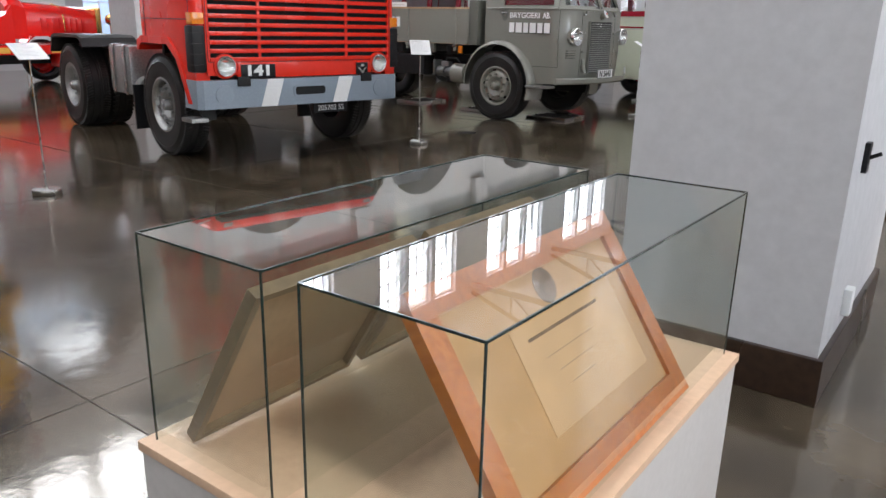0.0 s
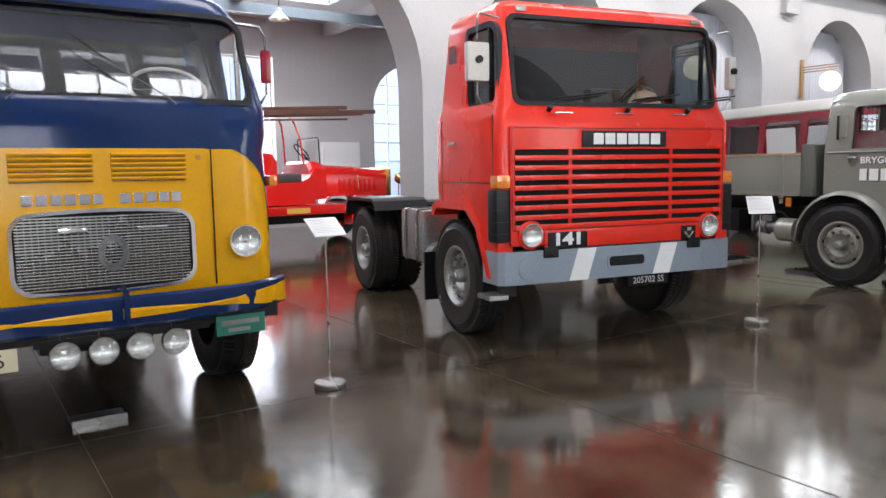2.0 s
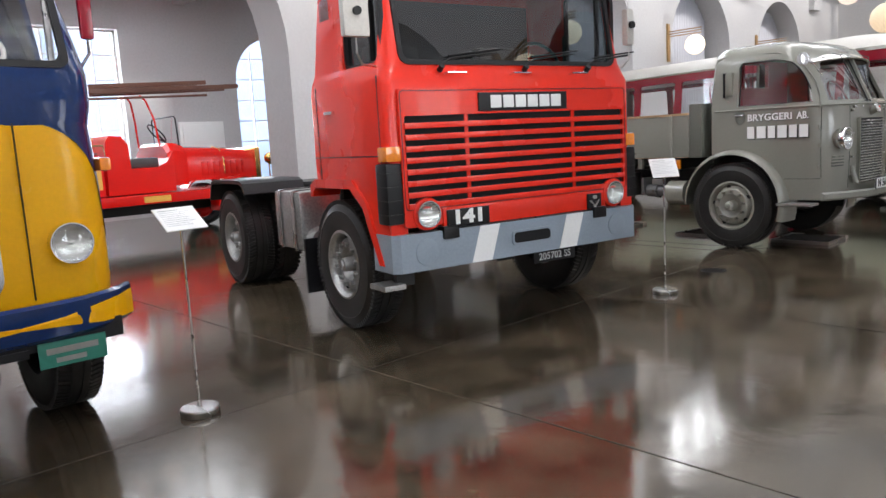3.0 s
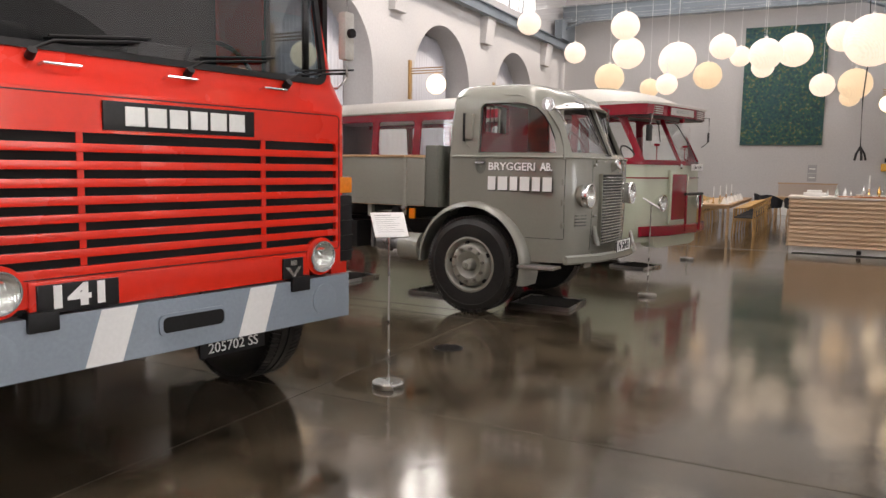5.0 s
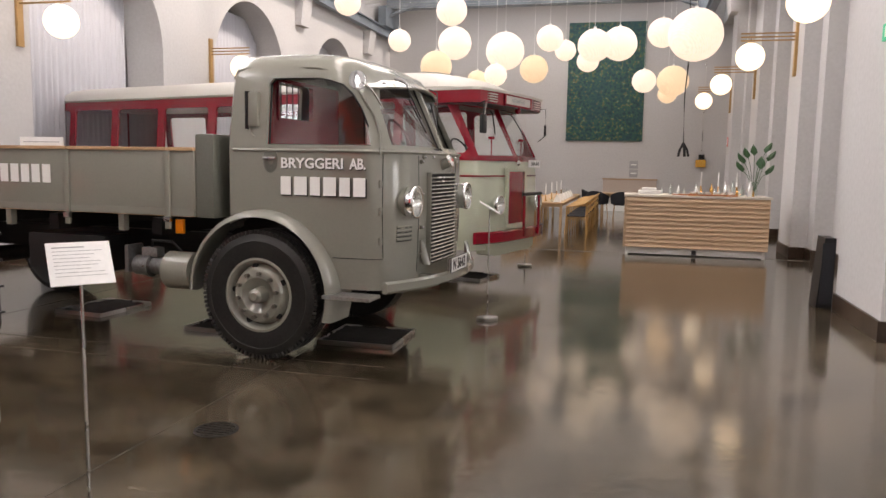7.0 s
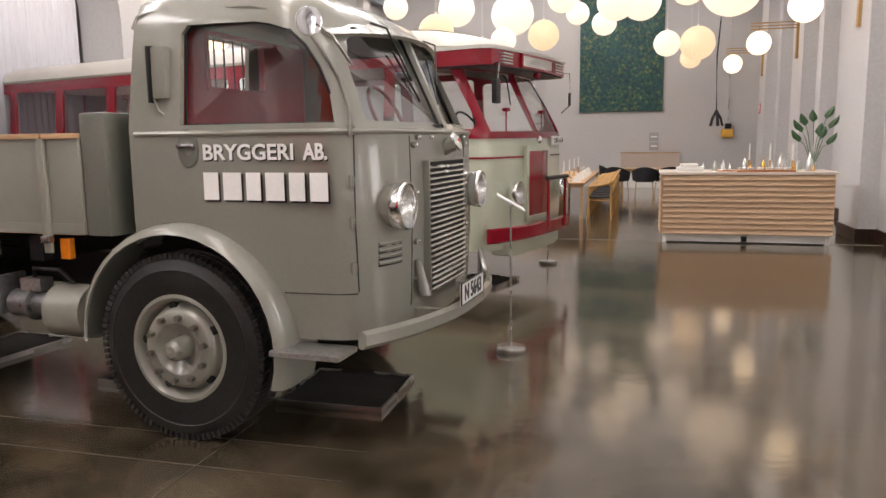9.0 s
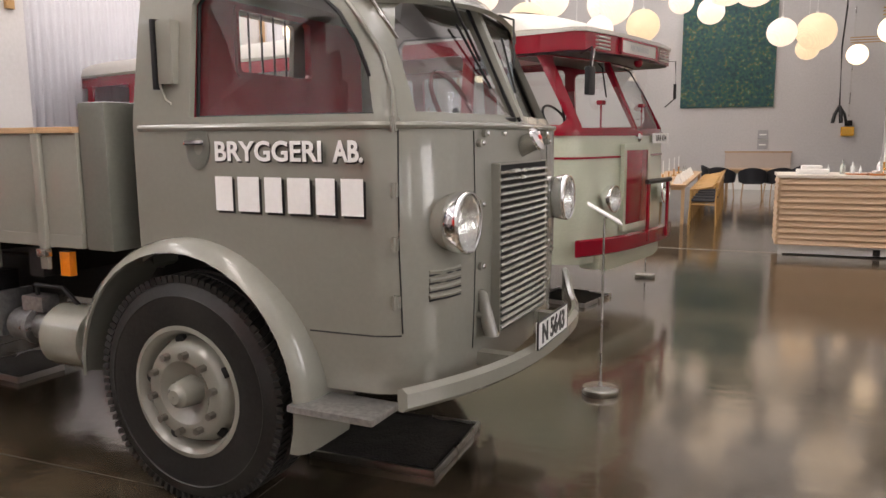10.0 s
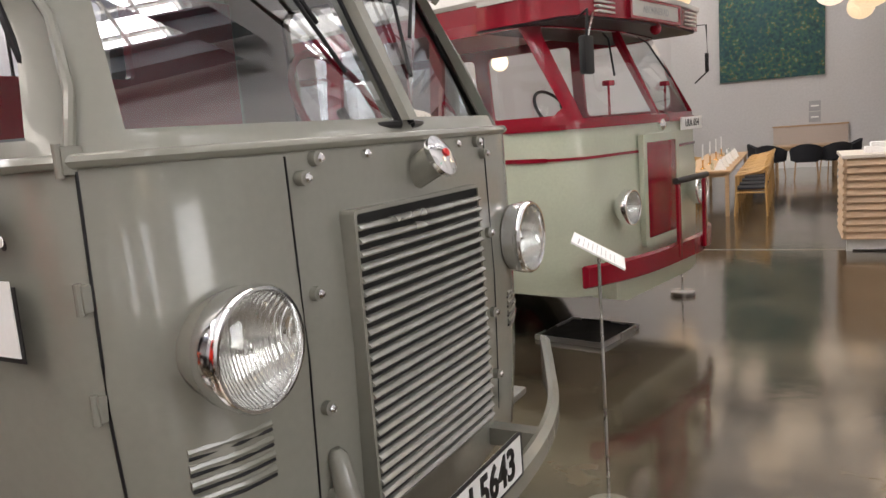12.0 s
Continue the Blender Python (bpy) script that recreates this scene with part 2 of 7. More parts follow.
def paper(name, color, shine, strength):
    """Ribbed translucent paper with a warm lamp behind it."""
    m = material(name, color, 0.7, var=0.12, scale=2, bump=0.5, bump_scale=24)
    p = m.node_tree.nodes["Principled BSDF"]
    p.inputs["Emission Color"].default_value = (*shine, 1)
    nt, n = m.node_tree, m.node_tree.nodes
    co = [q for q in n if q.type == "TEX_COORD"][0]
    wave, span = n.new("ShaderNodeTexWave"), n.new("ShaderNodeMapRange")
    wave.wave_type, wave.bands_direction = "BANDS", "DIAGONAL"
    wave.inputs["Scale"].default_value, wave.inputs["Distortion"].default_value, wave.inputs["Detail"].default_value, wave.inputs["Detail Scale"].default_value = 9.0, 4.0, 2, 1.5
    span.inputs["To Min"].default_value, span.inputs["To Max"].default_value = strength * 0.93, strength * 1.04
    nt.links.new(co.outputs["Object"], wave.inputs["Vector"])
    nt.links.new(wave.outputs["Fac"], span.inputs["Value"])
    nt.links.new(span.outputs["Result"], p.inputs["Emission Strength"])
    return m


GLOBE = paper("warm_paper_globe", (0.30, 0.29, 0.27), (1.0, 0.87, 0.71), 0.8)
GLOBE_AMBER = paper("amber_paper_globe", (0.30, 0.24, 0.17), (1.0, 0.76, 0.50), 0.68)
OPAL = glow("opal_globe", (1.0, 0.84, 0.62), 1.3)
OLD_SHEET = material("yellowed_sheet", (0.50, 0.30, 0.15), 0.6, var=0.08, scale=2)
PLATE_CREAM = material("cream_plate_enamel", (0.74, 0.66, 0.46), 0.4, var=0.04)
# the lorry's grey-green with shade put into its colour
SHADED_GREY = material("shaded_grey_green_paint", (0.125, 0.13, 0.11), 0.35, var=0.06, coat=0.3)
NUT = material("dull_wheel_nut", (0.13, 0.12, 0.10), 0.45, 0.3, var=0.2)
SLATM = material("worn_grey_slat", (0.40, 0.40, 0.37), 0.26, 0.6, var=0.12, scale=4, coat=0.3)
DULL = material("dull_grey_casting", (0.16, 0.16, 0.16), 0.45, 0.6, var=0.2)
SKYLIT = glow("bright_sky", (0.58, 0.74, 1.0), 0.62)
LEAF = material("leaf_green", (0.03, 0.09, 0.03), 0.5, var=0.3)
GREEN_SIGN = glow("exit_sign_green", (0.01, 0.32, 0.16), 0.6)
SIGN_RED = material("sign_red", (0.6, 0.02, 0.02), 0.4)
BRASS = material("brass", (0.72, 0.42, 0.14), 0.2, 1.0, var=0.1)
YELLOW_PATCH = material("ochre_paint", (0.75, 0.42, 0.07), 0.4)
TRAYFILL = material("dark_gravel_fill", (0.03, 0.026, 0.022), 0.9, var=0.5, scale=14, bump=0.9, bump_scale=70)
# ---- building helpers ----
from mathutils.geometry import tessellate_polygon


def one_skin(bm):
    """Leave the outer skin of a thin pane, so that it mirrors once."""
    bm.normal_update()
    span = [max(v.co[i] for v in bm.verts) - min(v.co[i] for v in bm.verts) for i in range(3)]
    i = span.index(min(span))
    mid = (max(v.co[i] for v in bm.verts) + min(v.co[i] for v in bm.verts)) / 2
    bmesh.ops.delete(bm, geom=[f for f in bm.faces if abs(f.normal[i]) < 0.9 or f.calc_center_median()[i] < mid], context="FACES")


def part(name, bm, mat, parent=None, label="", smooth=True):
    """Link a bmesh as one mesh object under a thing or a part."""
    me = bpy.data.meshes.new(name)
    bmesh.ops.recalc_face_normals(bm, faces=bm.faces)
    if mat in (GLASS, SCREEN, OLDGLASS):
        one_skin(bm)
    bm.to_mesh(me)
    bm.free()
    me.materials.append(mat)
    if smooth:
        me.shade_smooth()
        me.set_sharp_from_angle(angle=radians(35))
    ob = new(name, me)
    if parent:
        ob.parent = parent
    if label:
        tagged(ob, label)
    return ob


def thing(name, m, label, category, group="", kind=""):
    ob = new(name)
    ob.empty_display_size = 0.2
    ob.matrix_world = m
    return tagged(ob, label, category, group, kind)


def box(x0, x1, y0, y1, z0, z1, bevel=0.0, bm=None, seg=2):
    bm = bm or bmesh.new()
    m = Matrix.Translation(((x0 + x1) / 2, (y0 + y1) / 2, (z0 + z1) / 2)) @ Matrix.Diagonal((x1 - x0, y1 - y0, z1 - z0, 1))
    vs = bmesh.ops.create_cube(bm, size=1, matrix=m)["verts"]
    if bevel:
        es = list({e for v in vs for e in v.link_edges})
        bmesh.ops.bevel(bm, geom=es, offset=bevel, segments=seg, profile=0.7, affect="EDGES")
    return bm


def rod(p0, p1, r, r2=None, seg=16, bm=None):
    bm = bm or bmesh.new()
    a, b = Vector(p0), Vector(p1)
    d = b - a
    m = Matrix.Translation((a + b) / 2) @ d.to_track_quat("Z", "Y").to_matrix().to_4x4()
    bmesh.ops.create_cone(bm, cap_ends=True, segments=seg, radius1=r, radius2=r if r2 is None else r2, depth=d.length, matrix=m)
    return bm


def tube(points, r, bm=None, seg=8):
    """A bent bar through the points."""
    bm = bm or bmesh.new()
    ps = [Vector(p) for p in points]
    rings = []
    for i, p in enumerate(ps):
        d = (ps[min(i + 1, len(ps) - 1)] - ps[max(i - 1, 0)]).normalized()
        q = d.to_track_quat("Z", "Y").to_matrix()
        rings.append([bm.verts.new(p + q @ Vector((r * math.cos(a), r * math.sin(a), 0))) for a in (math.tau * k / seg for k in range(seg))])
    for a, b in zip(rings, rings[1:]):
        for k in range(seg):
            bm.faces.new((a[k], a[(k + 1) % seg], b[(k + 1) % seg], b[k]))
    bm.faces.new(rings[0]), bm.faces.new(rings[-1])
    return bm


def prism(points, axis, a, b, bm=None):
    """A flat outline pushed from a to b along x, y or z. The outline is in the other two axes, in order."""
    bm = bm or bmesh.new()
    put = {"x": lambda p, t: (t, p[0], p[1]), "y": lambda p, t: (p[0], t, p[1]), "z": lambda p, t: (p[0], p[1], t)}[axis]
    lo, hi = [bm.verts.new(put(p, a)) for p in points], [bm.verts.new(put(p, b)) for p in points]
    n = len(points)
    for i in range(n):
        bm.faces.new((lo[i], lo[(i + 1) % n], hi[(i + 1) % n], hi[i]))
    for tri in tessellate_polygon([[Vector((x, y, 0)) for x, y in points]]):
        bm.faces.new([lo[i] for i in tri]), bm.faces.new([hi[i] for i in tri])
    return bm


def rounded(x0, x1, z0, z1, r, seg=6, radii=None):
    """The outline of a rectangle with round corners. radii: low left, low right, high right, high left."""
    out = []
    r = radii or (r, r, r, r)
    for (cx, cz, sx, sz, a0), q in zip(((x0, z0, 1, 1, 180), (x1, z0, -1, 1, 270), (x1, z1, -1, -1, 0), (x0, z1, 1, -1, 90)), r):
        for k in range(seg + 1):
            a = radians(a0 + 90 * k / seg)
            out.append((cx + sx * q + q * math.cos(a), cz + sz * q + q * math.sin(a)))
    return out


def loft(rings, caps=True, bm=None):
    bm = bm or bmesh.new()
    vr = [[bm.verts.new(p) for p in ring] for ring in rings]
    n = len(rings[0])
    for a, b in zip(vr, vr[1:]):
        for k in range(n):
            bm.faces.new((a[k], a[(k + 1) % n], b[(k + 1) % n], b[k]))
    if caps:
        bm.faces.new(vr[0]), bm.faces.new(vr[-1])
    return bm


def lathe(profile, seg=32, m=None, bm=None, caps=True):
    """A profile of (radius, along) turned about the x axis."""
    bm = bm or bmesh.new()
    rings = [[Vector((x, r * math.cos(math.tau * k / seg), r * math.sin(math.tau * k / seg))) for k in range(seg)] for r, x in profile]
    if m:
        rings = [[m @ p for p in ring] for ring in rings]
    return loft(rings, caps, bm)


def sphere(c, r, seg=28, squash=1.0):
    bm = bmesh.new()
    bmesh.ops.create_uvsphere(bm, u_segments=seg, v_segments=seg // 2, radius=r, matrix=Matrix.Translation(c) @ Matrix.Diagonal((1, 1, squash, 1)))
    return bm


def frame_ring(outer, inner, axis, a, b):
    """A frame between two outlines with the same number of points."""
    bm = bmesh.new()
    put = {"x": lambda p, t: (t, p[0], p[1]), "y": lambda p, t: (p[0], t, p[1])}[axis]
    q = [[bm.verts.new(put(p, t)) for p in o] for o, t in ((outer, a), (outer, b), (inner, b), (inner, a))]
    n = len(outer)
    for i in range(4):
        for k in range(n):
            bm.faces.new((q[i][k], q[i][(k + 1) % n], q[(i + 1) % 4][(k + 1) % n], q[(i + 1) % 4][k]))
    return bm


def carve(ob, cutters, thickness=0.0, how="DIFFERENCE"):
    """Give a shell its thickness and cut the openings through it."""
    if thickness:
        s = ob.modifiers.new("thickness", "SOLIDIFY")
        s.thickness, s.offset = thickness, -1
    blocks = []
    for bm in cutters:
        me = bpy.data.meshes.new("cutter")
        bmesh.ops.recalc_face_normals(bm, faces=bm.faces)
        bm.to_mesh(me)
        bm.free()
        c = new("cutter", me)
        c.parent = ob.parent
        blocks.append(c)
        b = ob.modifiers.new("opening", "BOOLEAN")
        b.operation, b.object, b.solver = how, c, "EXACT"
    bpy.context.view_layer.update()
    deps = bpy.context.evaluated_depsgraph_get()
    me = bpy.data.meshes.new_from_object(ob.evaluated_get(deps))
    ob.modifiers.clear()
    ob.data = me
    me.shade_smooth()
    me.set_sharp_from_angle(angle=radians(35))
    for c in blocks:
        bpy.data.objects.remove(c)
    return ob


def words(name, text, size, m, mat, parent, depth=0.003, align="CENTER", stretch=1.0, bold=0.0):
    """Raised letters; m stands at the middle of the line, x along it and z out of it."""
    cu = bpy.data.curves.new(name, "FONT")
    cu.body, cu.size, cu.extrude, cu.align_x, cu.align_y, cu.offset = text, size, depth, align, "CENTER", bold
    cu.resolution_u = 3
    tmp = new("tmp_text", cu)
    bpy.context.view_layer.update()
    me = bpy.data.meshes.new_from_object(tmp.evaluated_get(bpy.context.evaluated_depsgraph_get()))
    bpy.data.objects.remove(tmp)
    me.transform(m @ Matrix.Diagonal((stretch, 1, 1, 1)))
    me.materials.clear()
    me.materials.append(mat)
    ob = new(name, me)
    ob.parent = parent
    return ob


FACE_FRONT = Matrix(((0, 0, 1, 0), (1, 0, 0, 0), (0, 1, 0, 0), (0, 0, 0, 1)))     # writing that faces +x
FACE_SIDE = Matrix(((1, 0, 0, 0), (0, 0, -1, 0), (0, 1, 0, 0), (0, 0, 0, 1)))     # writing that faces -y


def at_front(u, v, z):
    return Matrix.Translation((u, v, z)) @ FACE_FRONT


def at_side(u, v, z):
    return Matrix.Translation((u, v, z)) @ FACE_SIDE


def wheel(parent, u, v, side, r=0.53, width=0.26, rim=0.29, rim_mat=None, dish=0.05, nuts=10, treads=56, name="wheel", bulge=0.0):
    """A tyre with shoulder lugs on a dished rim with hub and nuts. side: -1 faces the truck's right."""
    rim_mat = rim_mat or GREY
    m = Matrix.Translation((u, v, r)) @ Matrix.Rotation(radians(90) * side, 4, "Z")
    w = width
    prof = [(rim, -w), (rim + 0.02, -w - 0.005), (rim + 0.06, -w - 0.012), (r - 0.09, -w - 0.012), (r - 0.05, -w - 0.002), (r - 0.011, -w + 0.02), (r - 0.014, -w * 0.72), (r, -w * 0.7), (r, -w * 0.56), (r - 0.01, -w * 0.55), (r - 0.01, -w * 0.45), (r, -w * 0.44),
            (r, -w * 0.3), (r - 0.014, -w * 0.28), (r - 0.011, -0.02), (r - 0.05, 0.002), (r - 0.085, 0.012), (r - 0.09, 0.016), (r - 0.095, 0.012), (rim + 0.07, 0.015), (rim + 0.02, 0.005), (rim, 0)]
    hubm = part(name, lathe([(rim, -0.02), (rim + 0.012, 0.008), (rim - 0.008, 0.012), (rim - 0.016, 0.002), (rim - 0.024, -0.004), (rim - 0.034, -0.025), (rim - 0.045, -dish - 0.012 + bulge * 0.2), (rim * 0.80, -dish + 0.005 + bulge * 0.3), (rim * 0.74, -dish + 0.026 + bulge * 0.4), (rim * 0.70, -dish + 0.03 + bulge * 0.45), (rim * 0.5, -dish + 0.03 + bulge * 0.5), (rim * 0.46, -dish + 0.022 + bulge * 0.5),
                             (rim * 0.32, -dish - 0.025 + bulge * 0.6), (rim * 0.24, -dish - 0.03 + bulge * 0.6), (rim * 0.21, 0.0 + bulge * 0.5), (rim * 0.19, 0.014 + bulge * 0.6), (rim * 0.13, 0.02 + bulge * 0.65), (rim * 0.11, 0.032 + bulge * 0.65), (0.004, 0.034 + bulge * 0.65)], 44, m, None, False), rim_mat, parent)
    part("tyre", lathe(prof + prof[:1], 64, m, None, False), RUBBER, hubm, "black tyre with a worn shoulder tread")
    lug = bmesh.new()
    treads = treads * 8 // 5
    for k in range(treads):
        q = m @ Matrix.Rotation(math.tau * k / treads, 4, "X")
        for side_x, turn in ((-w * 0.14, 0.3), (-w * 0.86, -0.3)):
            bmesh.ops.create_cube(lug, size=1, matrix=q @ Matrix.Translation((side_x, 0, r - 0.018)) @ Matrix.Rotation(turn, 4, "Z") @ Matrix.Diagonal((w * 0.29, 0.0235, 0.033, 1)))
    bmesh.ops.create_cube(lug, size=0.001, matrix=m)
    tagged(part("tread", lug, RUBBER, hubm, smooth=False), kind="stuff")
    for k in range(nuts):
        a = math.tau * (k + 0.3) / nuts
        c = Vector((0, rim * 0.61 * math.cos(a), rim * 0.61 * math.sin(a)))
        part("wheel_nut", rod(m @ (c + Vector((-dish + 0.03 + bulge * 0.45, 0, 0))), m @ (c + Vector((-dish + 0.066 + bulge * 0.45, 0, 0))), 0.018, seg=6), NUT if rim_mat == GREY else rim_mat, hubm)
        if k % 2 == 0:
            c = Vector((0, rim * 0.80 * math.cos(a + 0.3), rim * 0.80 * math.sin(a + 0.3)))
            # a black disc paints the dark of an open hand hole
            part("hand_hole", rod(m @ (c + Vector((-dish - 0.01 + bulge * 0.3, 0, 0))), m @ (c + Vector((-dish + 0.013 + bulge * 0.32, 0, 0))), 0.024, seg=14), GAP_SHADE, hubm)
    return hubm


def headlamp(parent, u, v, z, r, depth=0.12, shell=None, bowl=0.52):
    """A bowl, a narrow chrome rim, a silvered reflector and a domed glass that looks along x."""
    m = Matrix.Translation((u, v, z))
    lamp = part("headlight", lathe([(r * 0.5, -depth), (r * 0.8, -depth * 0.72), (r * 0.95, -depth * 0.4), (r, -0.02), (r, -0.008)], 36, m, None, False), shell or CHROME, parent)
    part("chrome_rim", lathe([(r * 0.97, -r * 0.5), (r * 1.0, -r * 0.46), (r * 1.03, -r * 0.25), (r * 1.05, -0.01), (r * 1.045, 0.004), (r * 1.01, 0.012), (r * 0.96, 0.012), (r * 0.93, 0.004), (r * 0.93, -0.01)], 40, m, None, False), CHROME, lamp)
    part("reflector", lathe([(r * 0.94, 0.0), (r * 0.8, -r * bowl * 0.42), (r * 0.55, -r * bowl * 0.77), (r * 0.25, -r * bowl * 0.95), (0.003, -r * bowl)], 36, m, None, False), REFLECTOR, lamp)
    part("bulb_cap", lathe([(r * 0.12, -r * bowl * 0.95), (r * 0.12, -r * bowl * 0.5), (r * 0.06, -r * bowl * 0.35), (0.002, -r * bowl * 0.33)], 16, m, None, False), REFLECTOR, lamp)
    glazing = part("lens", lathe([(r * 0.94, 0.004), (r * 0.8, 0.017), (r * 0.55, 0.028), (r * 0.25, 0.035), (0.002, 0.037)], 36, m, None, False), LAMPGLASS, lamp)
    glazing.visible_shadow = False
    return lamp


def arch_band(outer, inner, v0, v1):
    """An open band along an arch, between two outlines in u and z."""
    return loft([[(a, v0, b), (a, v1, b), (c, v1, d), (c, v0, d)] for (a, b), (c, d) in zip(outer, inner)])
# ---- the hall ----
def setting(name, bm, mat, label, category, smooth=False):
    return tagged(part(name, bm, mat, None, "", smooth), label, category, kind="structure")


setting("floor", box(-18, 9, -8, 33.4, -0.2, 0.0), FLOOR, "dark polished concrete floor with worn patches", "floor")


def arcade(y0, y1, top, arches, xa, xb):
    """A wall with round arches that reach the floor. arches: centre, width, spring height."""
    pts = [(y0, top), (y0, 0)]
    for c, w, s in arches:
        pts += [(c - w / 2, 0)] + [(c - w / 2 * math.cos(a), s + w / 2 * math.sin(a)) for a in (math.pi * k / 20 for k in range(21))] + [(c + w / 2, 0)]
    return prism(pts + [(y1, 0), (y1, top)], "x", xa, xb)


ARCHES_L = [(16.2 + BAY * k, 4.7 if k == -2 else 3.5, 3.1 if k == -2 else 3.75) for k in range(-3, 3)]
setting("wall_west", arcade(SOUTH, NORTH, 6.55, ARCHES_L, LEFT - 0.85, LEFT), PLASTER, "white plastered arcade wall with round arches", "wall", True)
PIERS_S = [(-2.7, 1.5), (2.7, 1.5), (7.3, 1.5), (11.95, 1.6)]
ARCHES_S = [((p + w + q) / 2, q - p - w, 3.6) for (p, w), (q, _) in zip(PIERS_S, PIERS_S[1:])]
setting("wall_east_south", arcade(SOUTH, 13.55, 6.55, ARCHES_S, 3.22, 4.08), PLASTER, "white plastered arcade on freestanding piers", "wall", True)
LAMPS_E = [14.6 + 4.82 * k for k in range(4)]
b = box(4.3, 4.7, 13.55, NORTH, 0, 6.55)
for y in LAMPS_E:
    box(4.0, 4.3, y - 1.0, y + 1.0, 0, 6.55, bm=b)
    box(3.72, 4.0, y - 0.55, y + 0.55, 0, 6.55, bm=b)
setting("wall_east_north", b, PLASTER, "white plastered wall with stepped pilasters", "wall")
setting("wall_north", box(-18, 9, NORTH, NORTH + 0.4, 0, 12.4), PLASTER, "white plastered end wall", "wall")
setting("wall_south", box(-18, 9, SOUTH - 0.4, SOUTH, 0, 12.4), PLASTER, "white plastered end wall", "wall")
AISLE_WINDOWS = (-4.6, 0.0, 5.0, 9.4)
b = box(7.4, 7.7, SOUTH, 12.2, 0, 1.4)
box(7.4, 7.7, SOUTH, 12.2, 5.4, 6.55, bm=b)
ys = [SOUTH] + [y + d for y in AISLE_WINDOWS for d in (-1.5, 1.5)] + [12.2]
for y0, y1 in zip(ys[::2], ys[1::2]):
    box(7.4, 7.7, y0, y1, 1.4, 5.4, bm=b)
box(4.08, 7.7, 12.2, 12.5, 0, 6.55, bm=b)
setting("wall_aisle", b, PLASTER, "white plastered outer wall of the aisle", "wall")
for f, w in PIERS_S:
    setting("baseboard", box(3.195, 4.105, f - 0.025, f + w + 0.025, 0, 0.2, 0.006), SKIRT, "dark brown tiled skirting round the pier", "baseboard")
for y in LAMPS_E:
    b = box(3.695, 4.0, y - 0.575, y + 0.575, 0, 0.2, 0.006)
    box(3.97, 4.28, y - 1.025, y + 1.025, 0, 0.2, 0.006, bm=b)
    setting("baseboard", b, SKIRT, "dark brown tiled skirting round the pilaster", "baseboard")
setting("baseboard", box(4.274, 4.3, 13.55, NORTH, 0, 0.2), SKIRT, "dark brown tiled skirting", "baseboard")
b = bmesh.new()
for i, (c, w, s) in enumerate(ARCHES_L):
    y0 = SOUTH if i == 0 else ARCHES_L[i - 1][0] + ARCHES_L[i - 1][1] / 2
    box(LEFT, LEFT + 0.025, y0, c - w / 2, 0, 0.2, bm=b)
setting("baseboard", b, SKIRT, "dark brown skirting along the arcade", "baseboard")
setting("aisle_ceiling", box(4.08, 7.7, SOUTH, NORTH, 6.55, 6.75), PLASTER, "white aisle ceiling", "ceiling")


def clerestory(name, xa, xb, shift):
    """The upper wall with three tall windows in each bay."""
    b = box(xa, xb, SOUTH, NORTH, 6.55, 6.95)
    box(xa, xb, SOUTH, NORTH, 9.0, EAVES + 0.2, bm=b)
    edges = [SOUTH]
    for k in BAYS:
        for j in (-1, 0, 1):
            c = 16.2 + shift + BAY * k + 1.28 * j
            edges += [c - 0.54, c + 0.54]
    edges.append(NORTH)
    for a, c in zip(edges[::2], edges[1::2]):
        box(xa, xb, a, c, 6.95, 9.0, bm=b)
    setting(name, b, PLASTER, "white upper wall with tall windows", "wall")


clerestory("wall_west_upper", LEFT - 0.4, LEFT - 0.02, 0)
clerestory("wall_east_upper", 3.72, 4.08, BAY / 2)


def hall_window(name, x, c, w, z0, z1, nx, nz):
    """Bars and one sheet of glass in a wall along y."""
    win = thing(name, Matrix.Translation((x, c, 0)), "tall white multi-pane window", "window", kind="structure")
    b = box(-0.03, 0.03, -w / 2, -w / 2 + 0.05, z0, z1)
    box(-0.03, 0.03, w / 2 - 0.05, w / 2, z0, z1, bm=b), box(-0.03, 0.03, -w / 2, w / 2, z0, z0 + 0.05, bm=b), box(-0.03, 0.03, -w / 2, w / 2, z1 - 0.05, z1, bm=b)
    for i in range(1, nx):
        box(-0.02, 0.02, -w / 2 + w * i / nx - 0.018, -w / 2 + w * i / nx + 0.018, z0, z1, bm=b)
    for i in range(1, nz):
        z = z0 + (z1 - z0) * i / nz
        box(-0.021, 0.021, -w / 2, w / 2, z - 0.018, z + 0.018, bm=b)
    part("window_frame", b, WHITE, win, smooth=False)
    g = part("pane", box(-0.004, 0.004, -w / 2 + 0.03, w / 2 - 0.03, z0 + 0.03, z1 - 0.03), GLASS, win, smooth=False)
    g.visible_shadow = False
    return win


n = 0
for x, shift in ((LEFT - 0.2, 0), (3.9, BAY / 2)):
    for k in BAYS:
        for j in (-1, 0, 1):
            n += 1
            hall_window("window_%d" % n, x, 16.2 + shift + BAY * k + 1.28 * j, 1.08, 6.95, 9.0, 2, 4)

for y in AISLE_WINDOWS:
    n += 1
    hall_window("window_%d" % n, 7.55, y, 3.0, 1.4, 5.4, 6, 8)
    window_light("window_light", look((8.0, y, 3.4), (0, y, 2.4)), 2.9, 3.9, 180, SKYTONE)

